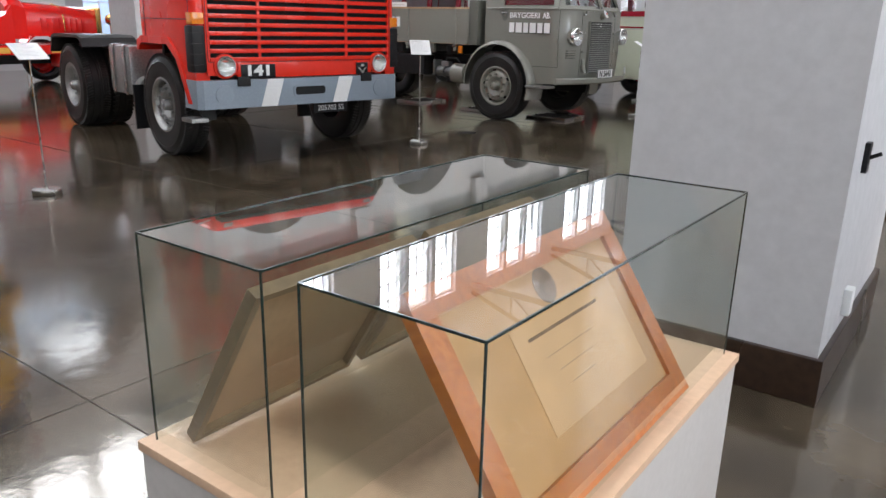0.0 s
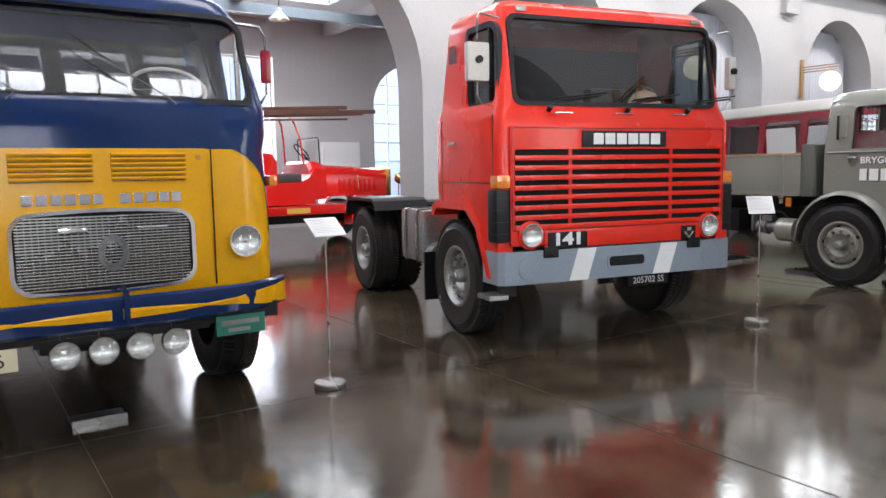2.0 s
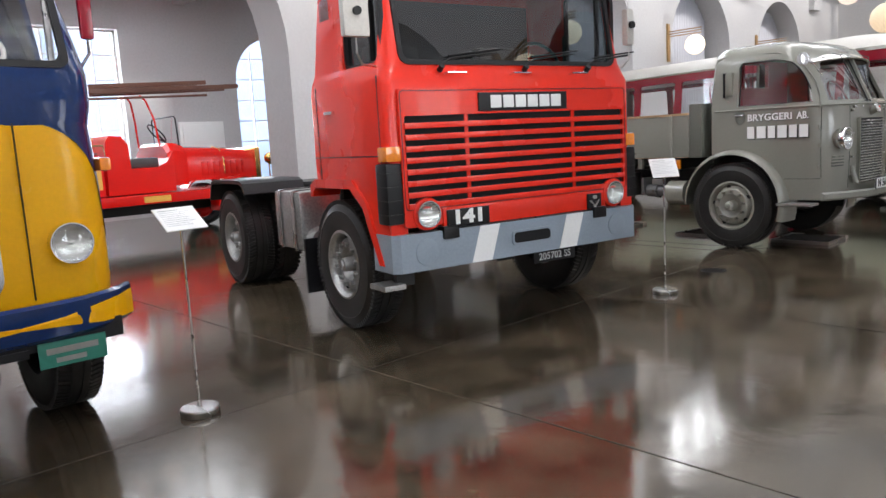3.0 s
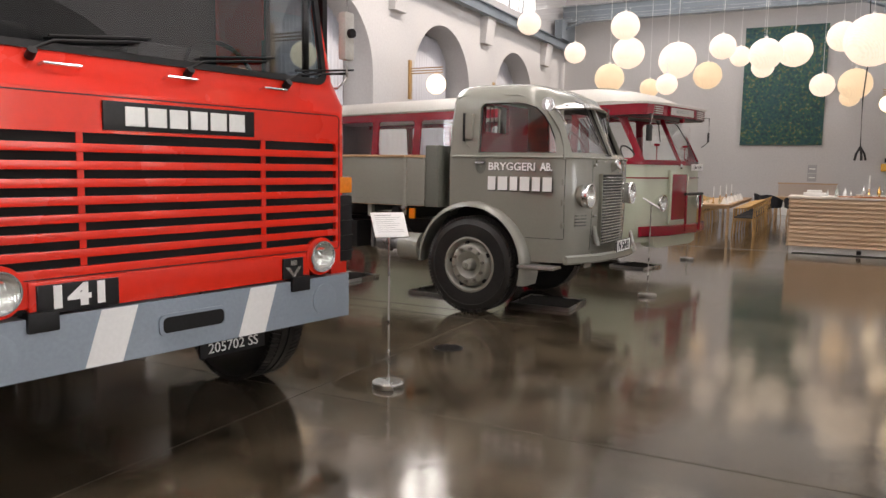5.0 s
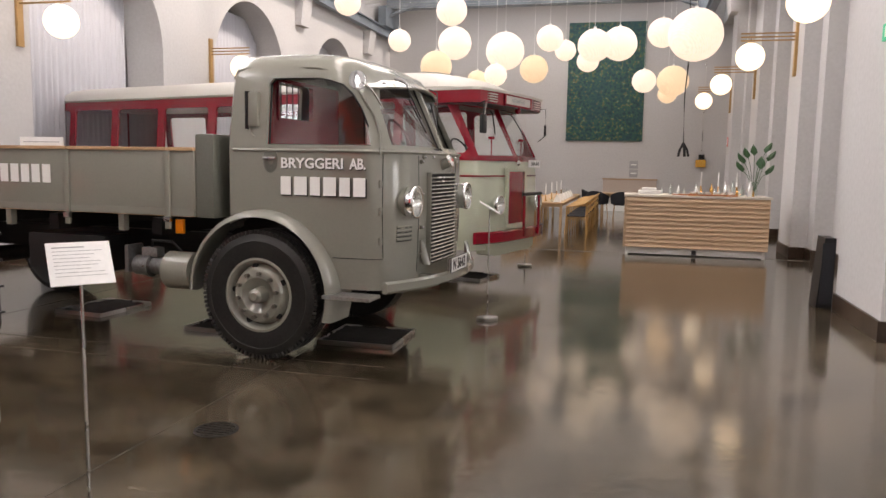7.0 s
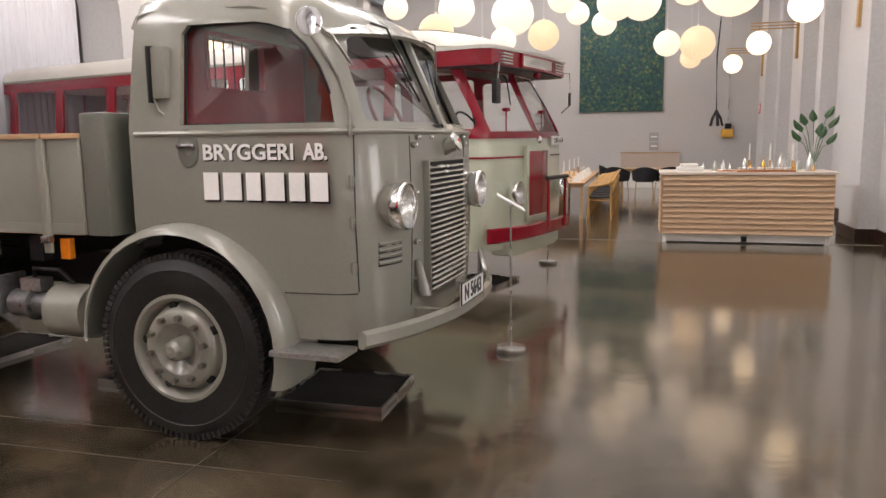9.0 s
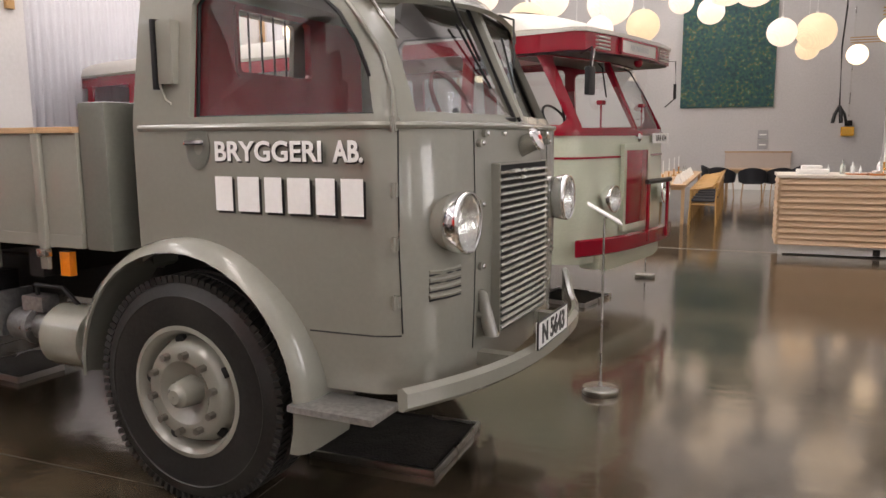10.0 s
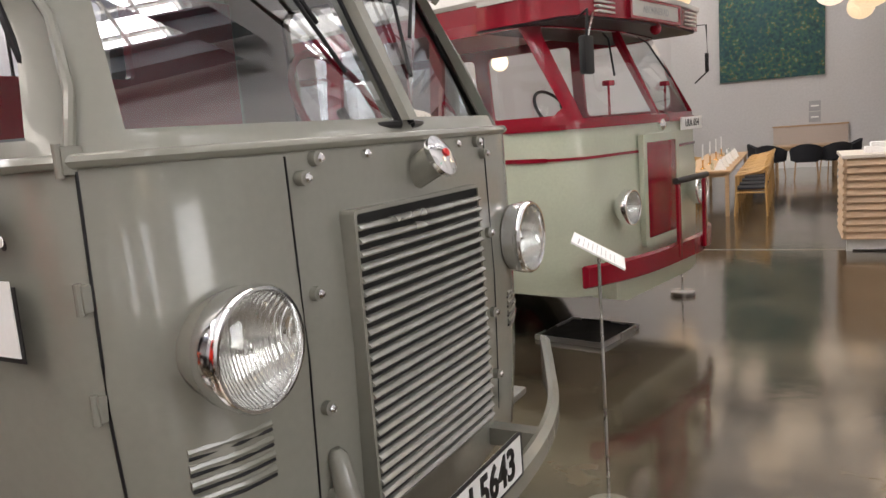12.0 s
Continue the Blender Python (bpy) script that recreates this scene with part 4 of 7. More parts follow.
# ---- grey brewery lorry ----
def grey_lorry():
    t = thing("grey_lorry", pose(-0.68, 10.58, 0, 0, 0, -4), "grey-green vintage flatbed lorry with white brewery lettering", "truck")

    def ring(z, f, w, back, bow=0.12, rc=0.34):
        """Half outline mirrored: bowed front, wide round corners, flat sides."""
        half = [(f, 0.0), (f - bow * 0.12, 0.25), (f - bow * 0.3, 0.42)]
        c0 = Vector((f - bow * 0.45, w - rc, 0))
        for k in range(9):
            a = radians(90 * k / 8)
            half.append((c0.x - rc * 0.85 + rc * 0.85 * math.cos(a) - 0.0, c0.y + rc * math.sin(a)))
        e = half[-1][0]
        half += [(e + (back - e) * 0.35, w + 0.03), (e + (back - e) * 0.7, w + 0.03), (back + 0.08, w + 0.02), (back + 0.01, w - 0.07), (back, w * 0.5)]
        full = [(u, -v, z) for u, v in half[::-1]] + [(u, v, z) for u, v in half[1:]]
        return full
    def skin(z, u=None, v=None):
        """How far out the lower cab's skin lies at a given u, or how far forward at a given v."""
        rows = ((0.60, -0.01, 0.90), (0.84, 0.0, 0.93), (1.2, 0.01, 0.945), (1.66, 0.0, 0.945))
        for (z0, f0, w0), (z1, f1, w1) in zip(rows, rows[1:]):
            if z0 <= z <= z1:
                k = (z - z0) / (z1 - z0)
                pts = [(a, b) for a, b, _ in ring(z, f0 + (f1 - f0) * k, w0 + (w1 - w0) * k, -1.57) if b >= 0]
        for (u0, v0), (u1, v1) in zip(pts, pts[1:]):
            if u is not None and min(u0, u1) <= u <= max(u0, u1):
                return v0 + (v1 - v0) * (u - u0) / (u1 - u0)
            if v is not None and min(v0, v1) <= v <= max(v0, v1):
                return u0 + (u1 - u0) * (v - v0) / (v1 - v0)
    body = part("cab", loft([ring(0.60, -0.01, 0.90, -1.57), ring(0.84, 0.0, 0.93, -1.57), ring(1.2, 0.01, 0.945, -1.57), ring(1.66, 0.0, 0.945, -1.57), ring(1.70, -0.03, 0.945, -1.57), ring(1.74, -0.05, 0.94, -1.57),
                             ring(2.08, -0.22, 0.90, -1.55), ring(2.22, -0.31, 0.88, -1.54, 0.1, 0.3), ring(2.32, -0.4, 0.835, -1.53, 0.1, 0.26), ring(2.375, -0.52, 0.75, -1.50, 0.1, 0.24), ring(2.405, -0.68, 0.60, -1.44, 0.09, 0.2), ring(2.415, -0.85, 0.40, -1.3, 0.08, 0.15)]), GREY, t, "grey-green rounded steel cab")
    side = [(-1.15, 1.72), (-0.275, 1.72), (-0.315, 1.86), (-0.37, 1.98), (-0.44, 2.08), (-0.53, 2.155), (-0.63, 2.185), (-0.72, 2.2), (-1.11, 2.2), (-1.15, 2.16)]
    cuts = []
    for s in (-1, 1):
        cuts.append(prism(side, "y", s * 0.78, s * 1.3))
        lo, hi = (0.04, 0.80)
        pts = [(s * 0.035, 1.728), (s * 0.80, 1.728), (s * 0.745, 2.0), (s * 0.67, 2.12), (s * 0.58, 2.16), (s * 0.035, 2.185)]
        cuts.append(prism(pts, "x", -0.6, 0.3))
        arch = [(-1.19 + 0.60 * math.cos(radians(a)), 0.54 + 0.62 * math.sin(radians(a))) for a in range(-20, 201, 10)]
        cuts.append(prism(arch, "y", s * 0.6, s * 1.3))
    cuts.append(prism(rounded(-0.34, 0.27, 1.95, 2.235, 0.03), "x", -1.8, -1.3))
    carve(body, cuts, 0.03)
    part("belt_moulding", loft([[(u + (0.006 + k) * (1 if u > -0.3 else 0), v * (1.004 + k), z) for u, v, _ in ring(1.68, -0.005, 0.947, -1.53)] for z, k in ((1.664, 0.0), (1.668, 0.006), (1.678, 0.010), (1.688, 0.006), (1.692, 0.0))]), GREY, t)
    for s in (-1, 1):
        gp = [(s * 0.03, 1.71), (s * 0.82, 1.71), (s * 0.76, 2.01), (s * 0.69, 2.14), (s * 0.60, 2.18), (s * 0.03, 2.2)]
        g = part("windscreen_pane", prism(gp, "x", 0.0, 0.005), OLDGLASS, t, smooth=False)
        for vert in g.data.vertices:
            vert.co.x += -0.055 - (vert.co.z - 1.75) * 0.5 - 0.05 * abs(vert.co.y) - (0.27 if abs(vert.co.y) > 0.65 else 0.05) * max(0, abs(vert.co.y) - 0.3)
        g.visible_shadow = False
        rim = [Vector((-0.052 - (z - 1.75) * 0.5 - 0.05 * abs(v) - (0.27 if abs(v) > 0.65 else 0.05) * max(0, abs(v) - 0.3), v, z)) for v, z in gp + gp[:1]]
        part("screen_seal", tube(rim, 0.011, seg=8), BLACK, t, "black rubber screen seal")
        rim = [Vector((u, s * (0.918 - 0.10 * max(0, z - 1.72) - 0.2 * max(0, u + 0.45)), z)) for u, z in side + side[:1]]
        part("window_seal", tube(rim, 0.008, seg=6), BLACK, t)
        g = part("side_window", prism([(u + (0.006 if u > -0.9 else -0.006), z) for u, z in side], "y", s * 0.0, s * 0.004), GLASS, t, smooth=False)
        for vert in g.data.vertices:
            vert.co.y += s * (0.915 - 0.10 * max(0, vert.co.z - 1.72) - 0.2 * max(0, vert.co.x + 0.45))
        g.visible_shadow = False
        part("rain_gutter", tube([(-1.47, s * 0.90, 2.2), (-1.45, s * 0.885, 2.26), (-1.38, s * 0.87, 2.28), (-0.75, s * 0.868, 2.275), (-0.58, s * 0.845, 2.24), (-0.46, s * 0.835, 2.16), (-0.36, s * 0.842, 2.05), (-0.28, s * 0.83, 1.93), (-0.225, s * 0.852, 1.80), (-0.2, s * 0.885, 1.70)], 0.011), GREY, t)
        # wheel-arch wing
        outer = [(-1.19 + 0.668 * math.cos(radians(a)), 0.54 + 0.672 * math.sin(radians(a))) for a in range(-17, 190, 9)]
        inner = [(-1.19 + 0.60 * math.cos(radians(a)), 0.54 + 0.62 * math.sin(radians(a))) for a in range(-17, 190, 9)]
        rings = []
        for (uo, zo), (ui, zi) in zip(outer, inner):
            d = Vector((uo - ui, 0, zo - zi)).normalized()
            sec = []
            for y, h in ((0.72, 0.0), (0.94, 0.0), (1.02, -0.008), (1.06, -0.03), (1.075, -0.06), (1.062, -0.064), (1.045, -0.036), (1.01, -0.02), (0.94, -0.012), (0.72, -0.012)):
                sec.append((uo + d.x * h, s * y, zo + d.z * h))
            rings.append(sec)
        part("wing", loft(rings), GREY, t, "rounded grey-green front wing")
        part("arch_liner", prism([(-1.19 + 0.64 * math.cos(radians(a)), 0.54 + 0.64 * math.sin(radians(a))) for a in range(-15, 196, 10)], "y", s * 0.66, s * 0.7), CHASSIS, t)
        wheel(t, -1.19, s * 1.035, s, 0.524, 0.25, 0.29, GREY, 0.05, 10, bulge=0.075)
        wheel(t, -5.1, s * 1.05, s, 0.53, 0.26, 0.29, GREY, 0.12, 10)
        part("step_plate", box(-0.60, -0.2, min(s * 0.88, s * 1.1), max(s * 0.88, s * 1.1), 0.545, 0.575, 0.012), ALU, t, "worn pressed-metal cab step")
        for z in (0.99, 1.22, 1.43, 1.68):
            part("hinge", box(-0.212, -0.184, min(s * 0.87, s * 0.914), max(s * 0.87, s * 0.914), z - 0.026, z + 0.026, 0.006), GREY, t)
            part("hinge_pin", rod((-0.196, s * 0.914, z - 0.03), (-0.196, s * 0.914, z + 0.03), 0.008, seg=10), GREY, t)
        part("door_seam", tube([(-0.185, s * skin(z, u=-0.185), z) for z in (0.86, 1.0, 1.1, 1.2, 1.3, 1.45, 1.58, 1.66)], 0.0035, seg=6), BLACK, t)
        part("door_bottom_seam", tube([(u, s * skin(0.85, u=u), 0.85) for u in (-0.19, -0.24, -0.3, -0.4, -0.5, -0.58)], 0.0035, seg=6), BLACK, t)
        part("trafficator_housing", box(-1.303, -1.215, min(s * 0.93, s * 0.985), max(s * 0.93, s * 0.985), 1.85, 2.1, 0.012), GREY, t)
        part("trafficator", box(-1.325, -1.304, min(s * 0.94, s * 0.995), max(s * 0.94, s * 0.995), 1.83, 2.105, 0.006), BLACK, t, "slim dark direction-arm box")
        part("trafficator_wire", tube([(-1.30, s * 0.975, 1.85), (-1.275, s * 0.975, 1.79), (-1.25, s * 0.968, 1.775)], 0.006), GREY, t)
        # darker grey paints the shade in the cup's hollow
        handle = part("handle_cup", lathe([(0.075, 0.0), (0.078, 0.008), (0.06, 0.012), (0.003, -0.004)], 24, Matrix.Translation((-1.105, s * 0.972, 1.6)) @ Matrix.Rotation(radians(90) * s, 4, "Z") @ Matrix.Diagonal((1, 0.85, 1.3, 1))), SHADED_GREY, t)
        part("door_handle", box(-1.165, -1.055, min(s * 0.98, s * 1.0), max(s * 0.98, s * 1.0), 1.605, 1.625, 0.005), CHROME, handle)
        headlamp(t, 0.02, s * 0.70, 1.292, 0.122, 0.18, GREY)
        for i in range(4):
            part("louvre", tube([(-0.052, s * 0.62, 1.1 - 0.034 * i), (-0.066, s * 0.70, 1.1 - 0.034 * i), (-0.105, s * 0.80, 1.1 - 0.034 * i)], 0.010), GREY, t)
            # black line painting the shaded underside of each pressed ridge
            part("louvre_gap", tube([(-0.049, s * 0.62, 1.087 - 0.034 * i), (-0.063, s * 0.70, 1.087 - 0.034 * i), (-0.102, s * 0.80, 1.087 - 0.034 * i)], 0.0045, seg=6), BLACK, t)
        part("front_seam", tube([(skin(z, v=0.495) + 0.0005, s * 0.495, z) for z in (0.72, 0.84, 1.0, 1.2, 1.4, 1.55, 1.655)], 0.0028, seg=6), BLACK, t)
        for v, z in ((0.455, 0.86), (0.455, 1.075), (0.455, 1.345), (0.46, 1.605), (0.41, 1.645), (0.24, 1.645)):
            part("bolt_washer", rod((-0.05, s * v, z), (-0.018, s * v, z), 0.017, seg=16), GREY, t)
            part("panel_bolt", lathe([(0.011, -0.02), (0.011, 0.006), (0.007, 0.011), (0.002, 0.012)], 12, Matrix.Translation((-0.016 + (0.01 if v < 0.3 else 0), s * v, z))), CHROME, t)
        if s < 0:
            part("tow_horn", loft([[(u + 0.03 * math.cos(a) * k, s * 0.44 + 0.03 * math.sin(a) * k, z) for a in (math.tau * q / 12 for q in range(12))] for u, z, k in ((-0.03, 0.97, 0.4), (-0.025, 0.955, 0.8), (-0.01, 0.88, 1.0), (0.01, 0.8, 1.15), (0.02, 0.77, 1.15))]), GREY, t)
        w = part("wiper", tube([(-0.29, s * 0.42, 2.23), (-0.20, s * 0.40, 2.2), (-0.13, s * 0.22, 1.95)], 0.006), BLACK, t)
        part("blade", tube([(-0.22, s * 0.28, 2.1), (-0.1, s * 0.16, 1.84)], 0.006), BLACK, w)
    part("screen_post", loft([[(-0.035, -0.03, 1.72), (-0.005, -0.022, 1.72), (-0.005, 0.022, 1.72), (-0.035, 0.03, 1.72)], [(-0.27, -0.03, 2.2), (-0.235, -0.022, 2.2), (-0.235, 0.022, 2.2), (-0.27, 0.03, 2.2)]]), GREY, t)
    part("screen_visor", loft([[(-0.19 - 0.16 * (v / 0.8) ** 2, v, 2.17 - 0.05 * (v / 0.8) ** 2), (-0.17 - 0.16 * (v / 0.8) ** 2, v, 2.185 - 0.05 * (v / 0.8) ** 2), (-0.27 - 0.16 * (v / 0.8) ** 2, v, 2.235 - 0.05 * (v / 0.8) ** 2)] for v in (-0.8, -0.6, -0.4, -0.2, 0, 0.2, 0.4, 0.6, 0.8)]), GREY, t)
    # round mirror on a stalk at the screen's corner
    mir = part("mirror_arm", tube([(-0.2, -0.86, 1.98), (-0.24, -0.98, 2.1), (-0.3, -1.03, 2.15)], 0.008), CHROME, t)
    part("mirror", lathe([(0.003, -0.03), (0.04, -0.025), (0.062, 0.0), (0.065, 0.008), (0.055, 0.01), (0.003, 0.008)], 28, Matrix.Translation((-0.33, -1.04, 2.16)) @ Matrix.Rotation(radians(-60), 4, "Z")), CHROME, mir)
    # cab inside
    lining = part("cab_lining", box(-1.44, -1.41, -0.84, 0.84, 1.22, 2.27), WINE, t, "dark red cab lining", False)
    carve(lining, [prism(rounded(-0.34, 0.27, 1.95, 2.235, 0.03), "x", -1.8, -1.3)])
    frame_r = part("rear_window_frame", frame_ring(rounded(-0.365, 0.295, 1.925, 2.26, 0.03), rounded(-0.34, 0.27, 1.95, 2.235, 0.02), "x", -1.412, -1.395), WINE, t)
    for i in range(5):
        part("window_guard_bar", rod((-1.5, -0.25 + 0.105 * i, 1.93), (-1.5, -0.25 + 0.105 * i, 2.25), 0.006, seg=8), BLACK, frame_r)
    part("far_door_lining", box(-1.4, -0.35, 0.86, 0.89, 1.22, 1.72), WINE, t, smooth=False)
    part("engine_cover", box(-0.95, -0.1, -0.3, 0.3, 0.9, 1.55, 0.1), TRIM_DARK, t)
    part("dashboard", box(-0.48, -0.2, -0.62, 0.62, 1.5, 1.7, 0.03), GREY, t)
    part("bench_seat", box(-1.38, -0.85, -0.82, 0.82, 1.2, 1.5, 0.06), SEAT, t)
    part("seat_back", box(-1.40, -1.3, -0.82, 0.82, 1.4, 1.71, 0.05), SEAT, t)
    part("steering_wheel", tube([(-0.55 - 0.1 * math.sin(a), 0.42 + 0.22 * math.cos(a), 1.78 + 0.19 * math.sin(a)) for a in (math.tau * k / 28 for k in range(29))], 0.013), WINE, t)
    part("steering_column", tube([(-0.55, 0.42, 1.78), (-0.3, 0.42, 1.3)], 0.02), BLACK, t)
    # grille, filler cap, plate and bumper
    g = part("grille_frame", frame_ring(rounded(-0.347, 0.317, 0.752, 1.518, 0.012), rounded(-0.337, 0.307, 0.762, 1.508, 0.008), "x", -0.03, 0.019), GREY, t)
    # added black sheet close behind the slats paints the shade in their gaps
    part("grille_backing", box(-0.03, 0.0145, -0.338, 0.308, 0.76, 1.51), GAP_SHADE, g, smooth=False)
    for i in range(23):
        z = 0.782 + 0.0316 * i
        b = bmesh.new()
        sec = ((0.004, 0.0085), (0.021, 0.007), (0.029, 0.001), (0.0325, -0.0045), (0.03, -0.0085), (0.021, -0.0085), (0.004, -0.0085))
        loft([[(u - 0.004 * (v / 0.335) ** 2, v, z + h) for u, h in sec] for v in (-0.337, -0.17, 0, 0.15, 0.307)], True, b)
        part("grille_slat", b, SLATM, g, "worn grey radiator slat")
    cap = part("filler_neck", rod((-0.02, -0.005, 1.575), (0.06, -0.005, 1.615), 0.045), GREY, t)
    part("filler_cap", lathe([(0.05, 0.0), (0.058, 0.006), (0.058, 0.02), (0.045, 0.026), (0.03, 0.03), (0.003, 0.032)], 24, Matrix.Translation((0.058, -0.005, 1.614)) @ Matrix.Rotation(radians(-26), 4, "Y")), CHROME, cap)
    part("cap_enamel", lathe([(0.012, 0.0), (0.010, 0.004), (0.003, 0.005)], 20, Matrix.Translation((0.088, -0.005, 1.63)) @ Matrix.Rotation(radians(-26), 4, "Y")), SIGN_RED, cap)
    secs = []
    for i in range(-16, 17):
        v = i / 16 * 1.06
        u = 0.17 - 0.26 * (abs(v) / 1.06) ** 2.4
        lift = 0.10 * max(0, abs(v) - 0.93) / 0.13
        top = 0.705 + (0.12 * max(0.0, abs(v) - 0.9) / 0.16 if v > 0 else 0)
        secs.append([(u, v, 0.61), (u + 0.022, v, 0.63), (u + 0.022, v, top - 0.02), (u, v, top), (u - 0.02, v, top - 0.01), (u - 0.02, v, 0.615)])
    part("bumper", loft(secs), GREY, t, "bowed grey-green strip bumper")
    for v in (-0.42, 0.42):
        part("bumper_iron", box(-0.1, 0.13, v - 0.03, v + 0.03, 0.63, 0.69), GREY, t, smooth=False)
    pl = part("number_plate", box(0.19, 0.202, -0.345, 0.105, 0.695, 0.82, 0.004), WHITE, t, "white number plate with black characters")
    part("plate_edge", frame_ring(rounded(-0.348, 0.108, 0.692, 0.823, 0.01), rounded(-0.342, 0.102, 0.698, 0.817, 0.008), "x", 0.195, 0.204), BLACK, pl)
    words("plate_text", "N 5643", 0.124, at_front(0.203, -0.12, 0.754), BLACK, pl, 0.002, bold=0.003, stretch=0.92)
    # lettering on the door, brand name as plain blocks
    words("sign_word", "BRYGGERI", 0.112, at_side(-0.745, -0.978, 1.575), WHITE, t, 0.001, stretch=1.06, bold=0.0025)
    words("sign_word", "AB.", 0.112, at_side(-0.355, -0.978, 1.575), WHITE, t, 0.001, stretch=0.82, bold=0.0035)
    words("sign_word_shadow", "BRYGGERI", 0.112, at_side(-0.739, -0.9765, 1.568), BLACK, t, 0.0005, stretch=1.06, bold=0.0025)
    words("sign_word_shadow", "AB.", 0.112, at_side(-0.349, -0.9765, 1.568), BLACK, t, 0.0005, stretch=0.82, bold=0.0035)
    u = -1.016
    for w in (0.09, 0.11, 0.085, 0.108, 0.088, 0.1):
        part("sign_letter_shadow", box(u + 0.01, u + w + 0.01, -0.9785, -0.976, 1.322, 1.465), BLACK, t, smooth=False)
        part("sign_letter_block", box(u, u + w, -0.981, -0.9786, 1.332, 1.475, 0.0), WHITE, t, "plain white letter-sized block", False)
        u += w + 0.029
    # flatbed
    bed = part("flatbed_floor", box(-6.6, -1.84, -0.995, 0.995, 1.12, 1.17), OAK, t, "worn wooden load floor")
    for s in (-1, 1):
        for j, (a, c) in enumerate(((-2.02, -1.78), (-3.06, -2.04), (-4.6, -3.08), (-6.6, -4.62))):
            side = part("side_board", box(a, c, min(s * 1.0, s * 1.035), max(s * 1.0, s * 1.035), 1.13, 1.665, 0.006), GREY, t, "grey-green painted side board")
            part("board_rim", box(a, c, min(s * 0.985, s * 1.05), max(s * 0.985, s * 1.05), 1.662, 1.69, 0.004), OAK, side, "bare wood top edge")
            part("board_foot", box(a, c, min(s * 1.034, s * 1.042), max(s * 1.034, s * 1.042), 1.13, 1.19, 0.003), GREY, side, smooth=False)
        for u in (-2.03, -3.07, -4.61):
            post = part("side_post", box(u - 0.025, u + 0.025, min(s * 1.035, s * 1.06), max(s * 1.035, s * 1.06), 1.02, 1.66, 0.008), GREY, t)
            part("catch", box(u - 0.03, u + 0.03, min(s * 1.035, s * 1.075), max(s * 1.035, s * 1.075), 1.08, 1.12, 0.006), STEEL, post)
        for u in (-2.55, -3.8, -4.3):
            part("bed_bracket", box(u - 0.03, u + 0.03, min(s * 0.94, s * 1.0), max(s * 0.94, s * 1.0), 0.98, 1.12, 0.005), GREY, t)
        # headboard ends take the darker copy because they stand in shade
        part("headboard_side", box(-1.779, -1.605, min(s * 0.72, s * 1.02), max(s * 0.72, s * 1.02), 1.12, 1.8, 0.025), SHADED_GREY, t, "rounded grey-green headboard end, darkened to look shaded")
        for i in range(6):
            u = -3.95 + 0.12 * i
            part("sign_letter_block", box(u, u + 0.09, min(s * 1.037, s * 1.039), max(s * 1.037, s * 1.039), 1.37, 1.53), WHITE, t, "plain white letter-sized block", False)
        part("side_marker", box(-2.0, -1.93, min(s * 0.96, s * 1.0), max(s * 0.96, s * 1.0), 0.98, 1.1, 0.008), AMBER, t, "orange side marker")
        part("air_tank", rod((-2.12, s * 0.9, 0.66), (-1.86, s * 0.9, 0.66), 0.16, seg=28), GREY, t, "grey-green cylindrical tank")
        pump = part("compressor", lathe([(0.06, -0.2), (0.085, -0.19), (0.085, -0.06), (0.1, -0.055), (0.1, -0.03), (0.07, -0.02), (0.07, 0.1), (0.09, 0.11), (0.09, 0.14), (0.03, 0.15)], 20, Matrix.Translation((-2.28, s * 0.9, 0.68))), DULL, t, "oily cast-metal compressor")
        part("flange", box(-2.53, -2.49, min(s * 0.8, s * 1.0), max(s * 0.8, s * 1.0), 0.62, 0.86, 0.02), DULL, pump)
        for k in range(4):
            part("bolt", rod((-2.36, s * 0.9 + 0.085 * math.cos(1.57 * k), 0.68 + 0.085 * math.sin(1.57 * k)), (-2.29, s * 0.9 + 0.085 * math.cos(1.57 * k), 0.68 + 0.085 * math.sin(1.57 * k)), 0.012, seg=6), STEEL, pump)
        part("valve_block", box(-2.4, -2.24, min(s * 0.84, s * 0.94), max(s * 0.84, s * 0.94), 0.76, 0.84, 0.012), ALU, pump)
        part("valve_pipe", tube([(-2.32, s * 0.9, 0.84), (-2.3, s * 0.92, 0.9), (-2.1, s * 0.92, 0.9), (-2.0, s * 0.9, 0.8)], 0.012), CHASSIS, t)
        part("tool_box", box(-3.6, -2.75, min(s * 0.7, s * 0.98), max(s * 0.7, s * 0.98), 0.6, 0.92, 0.012), CHASSIS, t)
        part("chassis_rail", box(-6.4, -0.1, s * 0.42 - 0.04, s * 0.42 + 0.04, 0.72, 0.94), CHASSIS, t, smooth=False)
    part("headboard", box(-1.74, -1.68, -1.0, 1.0, 1.15, 1.78), GREY, t, smooth=False)
    part("tailboard", box(-6.64, -6.6, -1.03, 1.03, 1.13, 1.67, 0.006), GREY, t)
    for u in (-2.2, -3.3, -4.4, -5.5, -6.3):
        part("cross_bearer", box(u - 0.05, u + 0.05, -0.98, 0.98, 0.96, 1.1), CHASSIS, t, smooth=False)
    part("front_axle", box(-1.25, -1.13, -0.95, 0.95, 0.45, 0.56, 0.02), CHASSIS, t)
    part("rear_axle", rod((-5.1, -0.9, 0.53), (-5.1, 0.9, 0.53), 0.09), CHASSIS, t)
    part("gearbox", box(-2.6, -1.2, -0.28, 0.28, 0.5, 0.95, 0.06), CHASSIS, t)
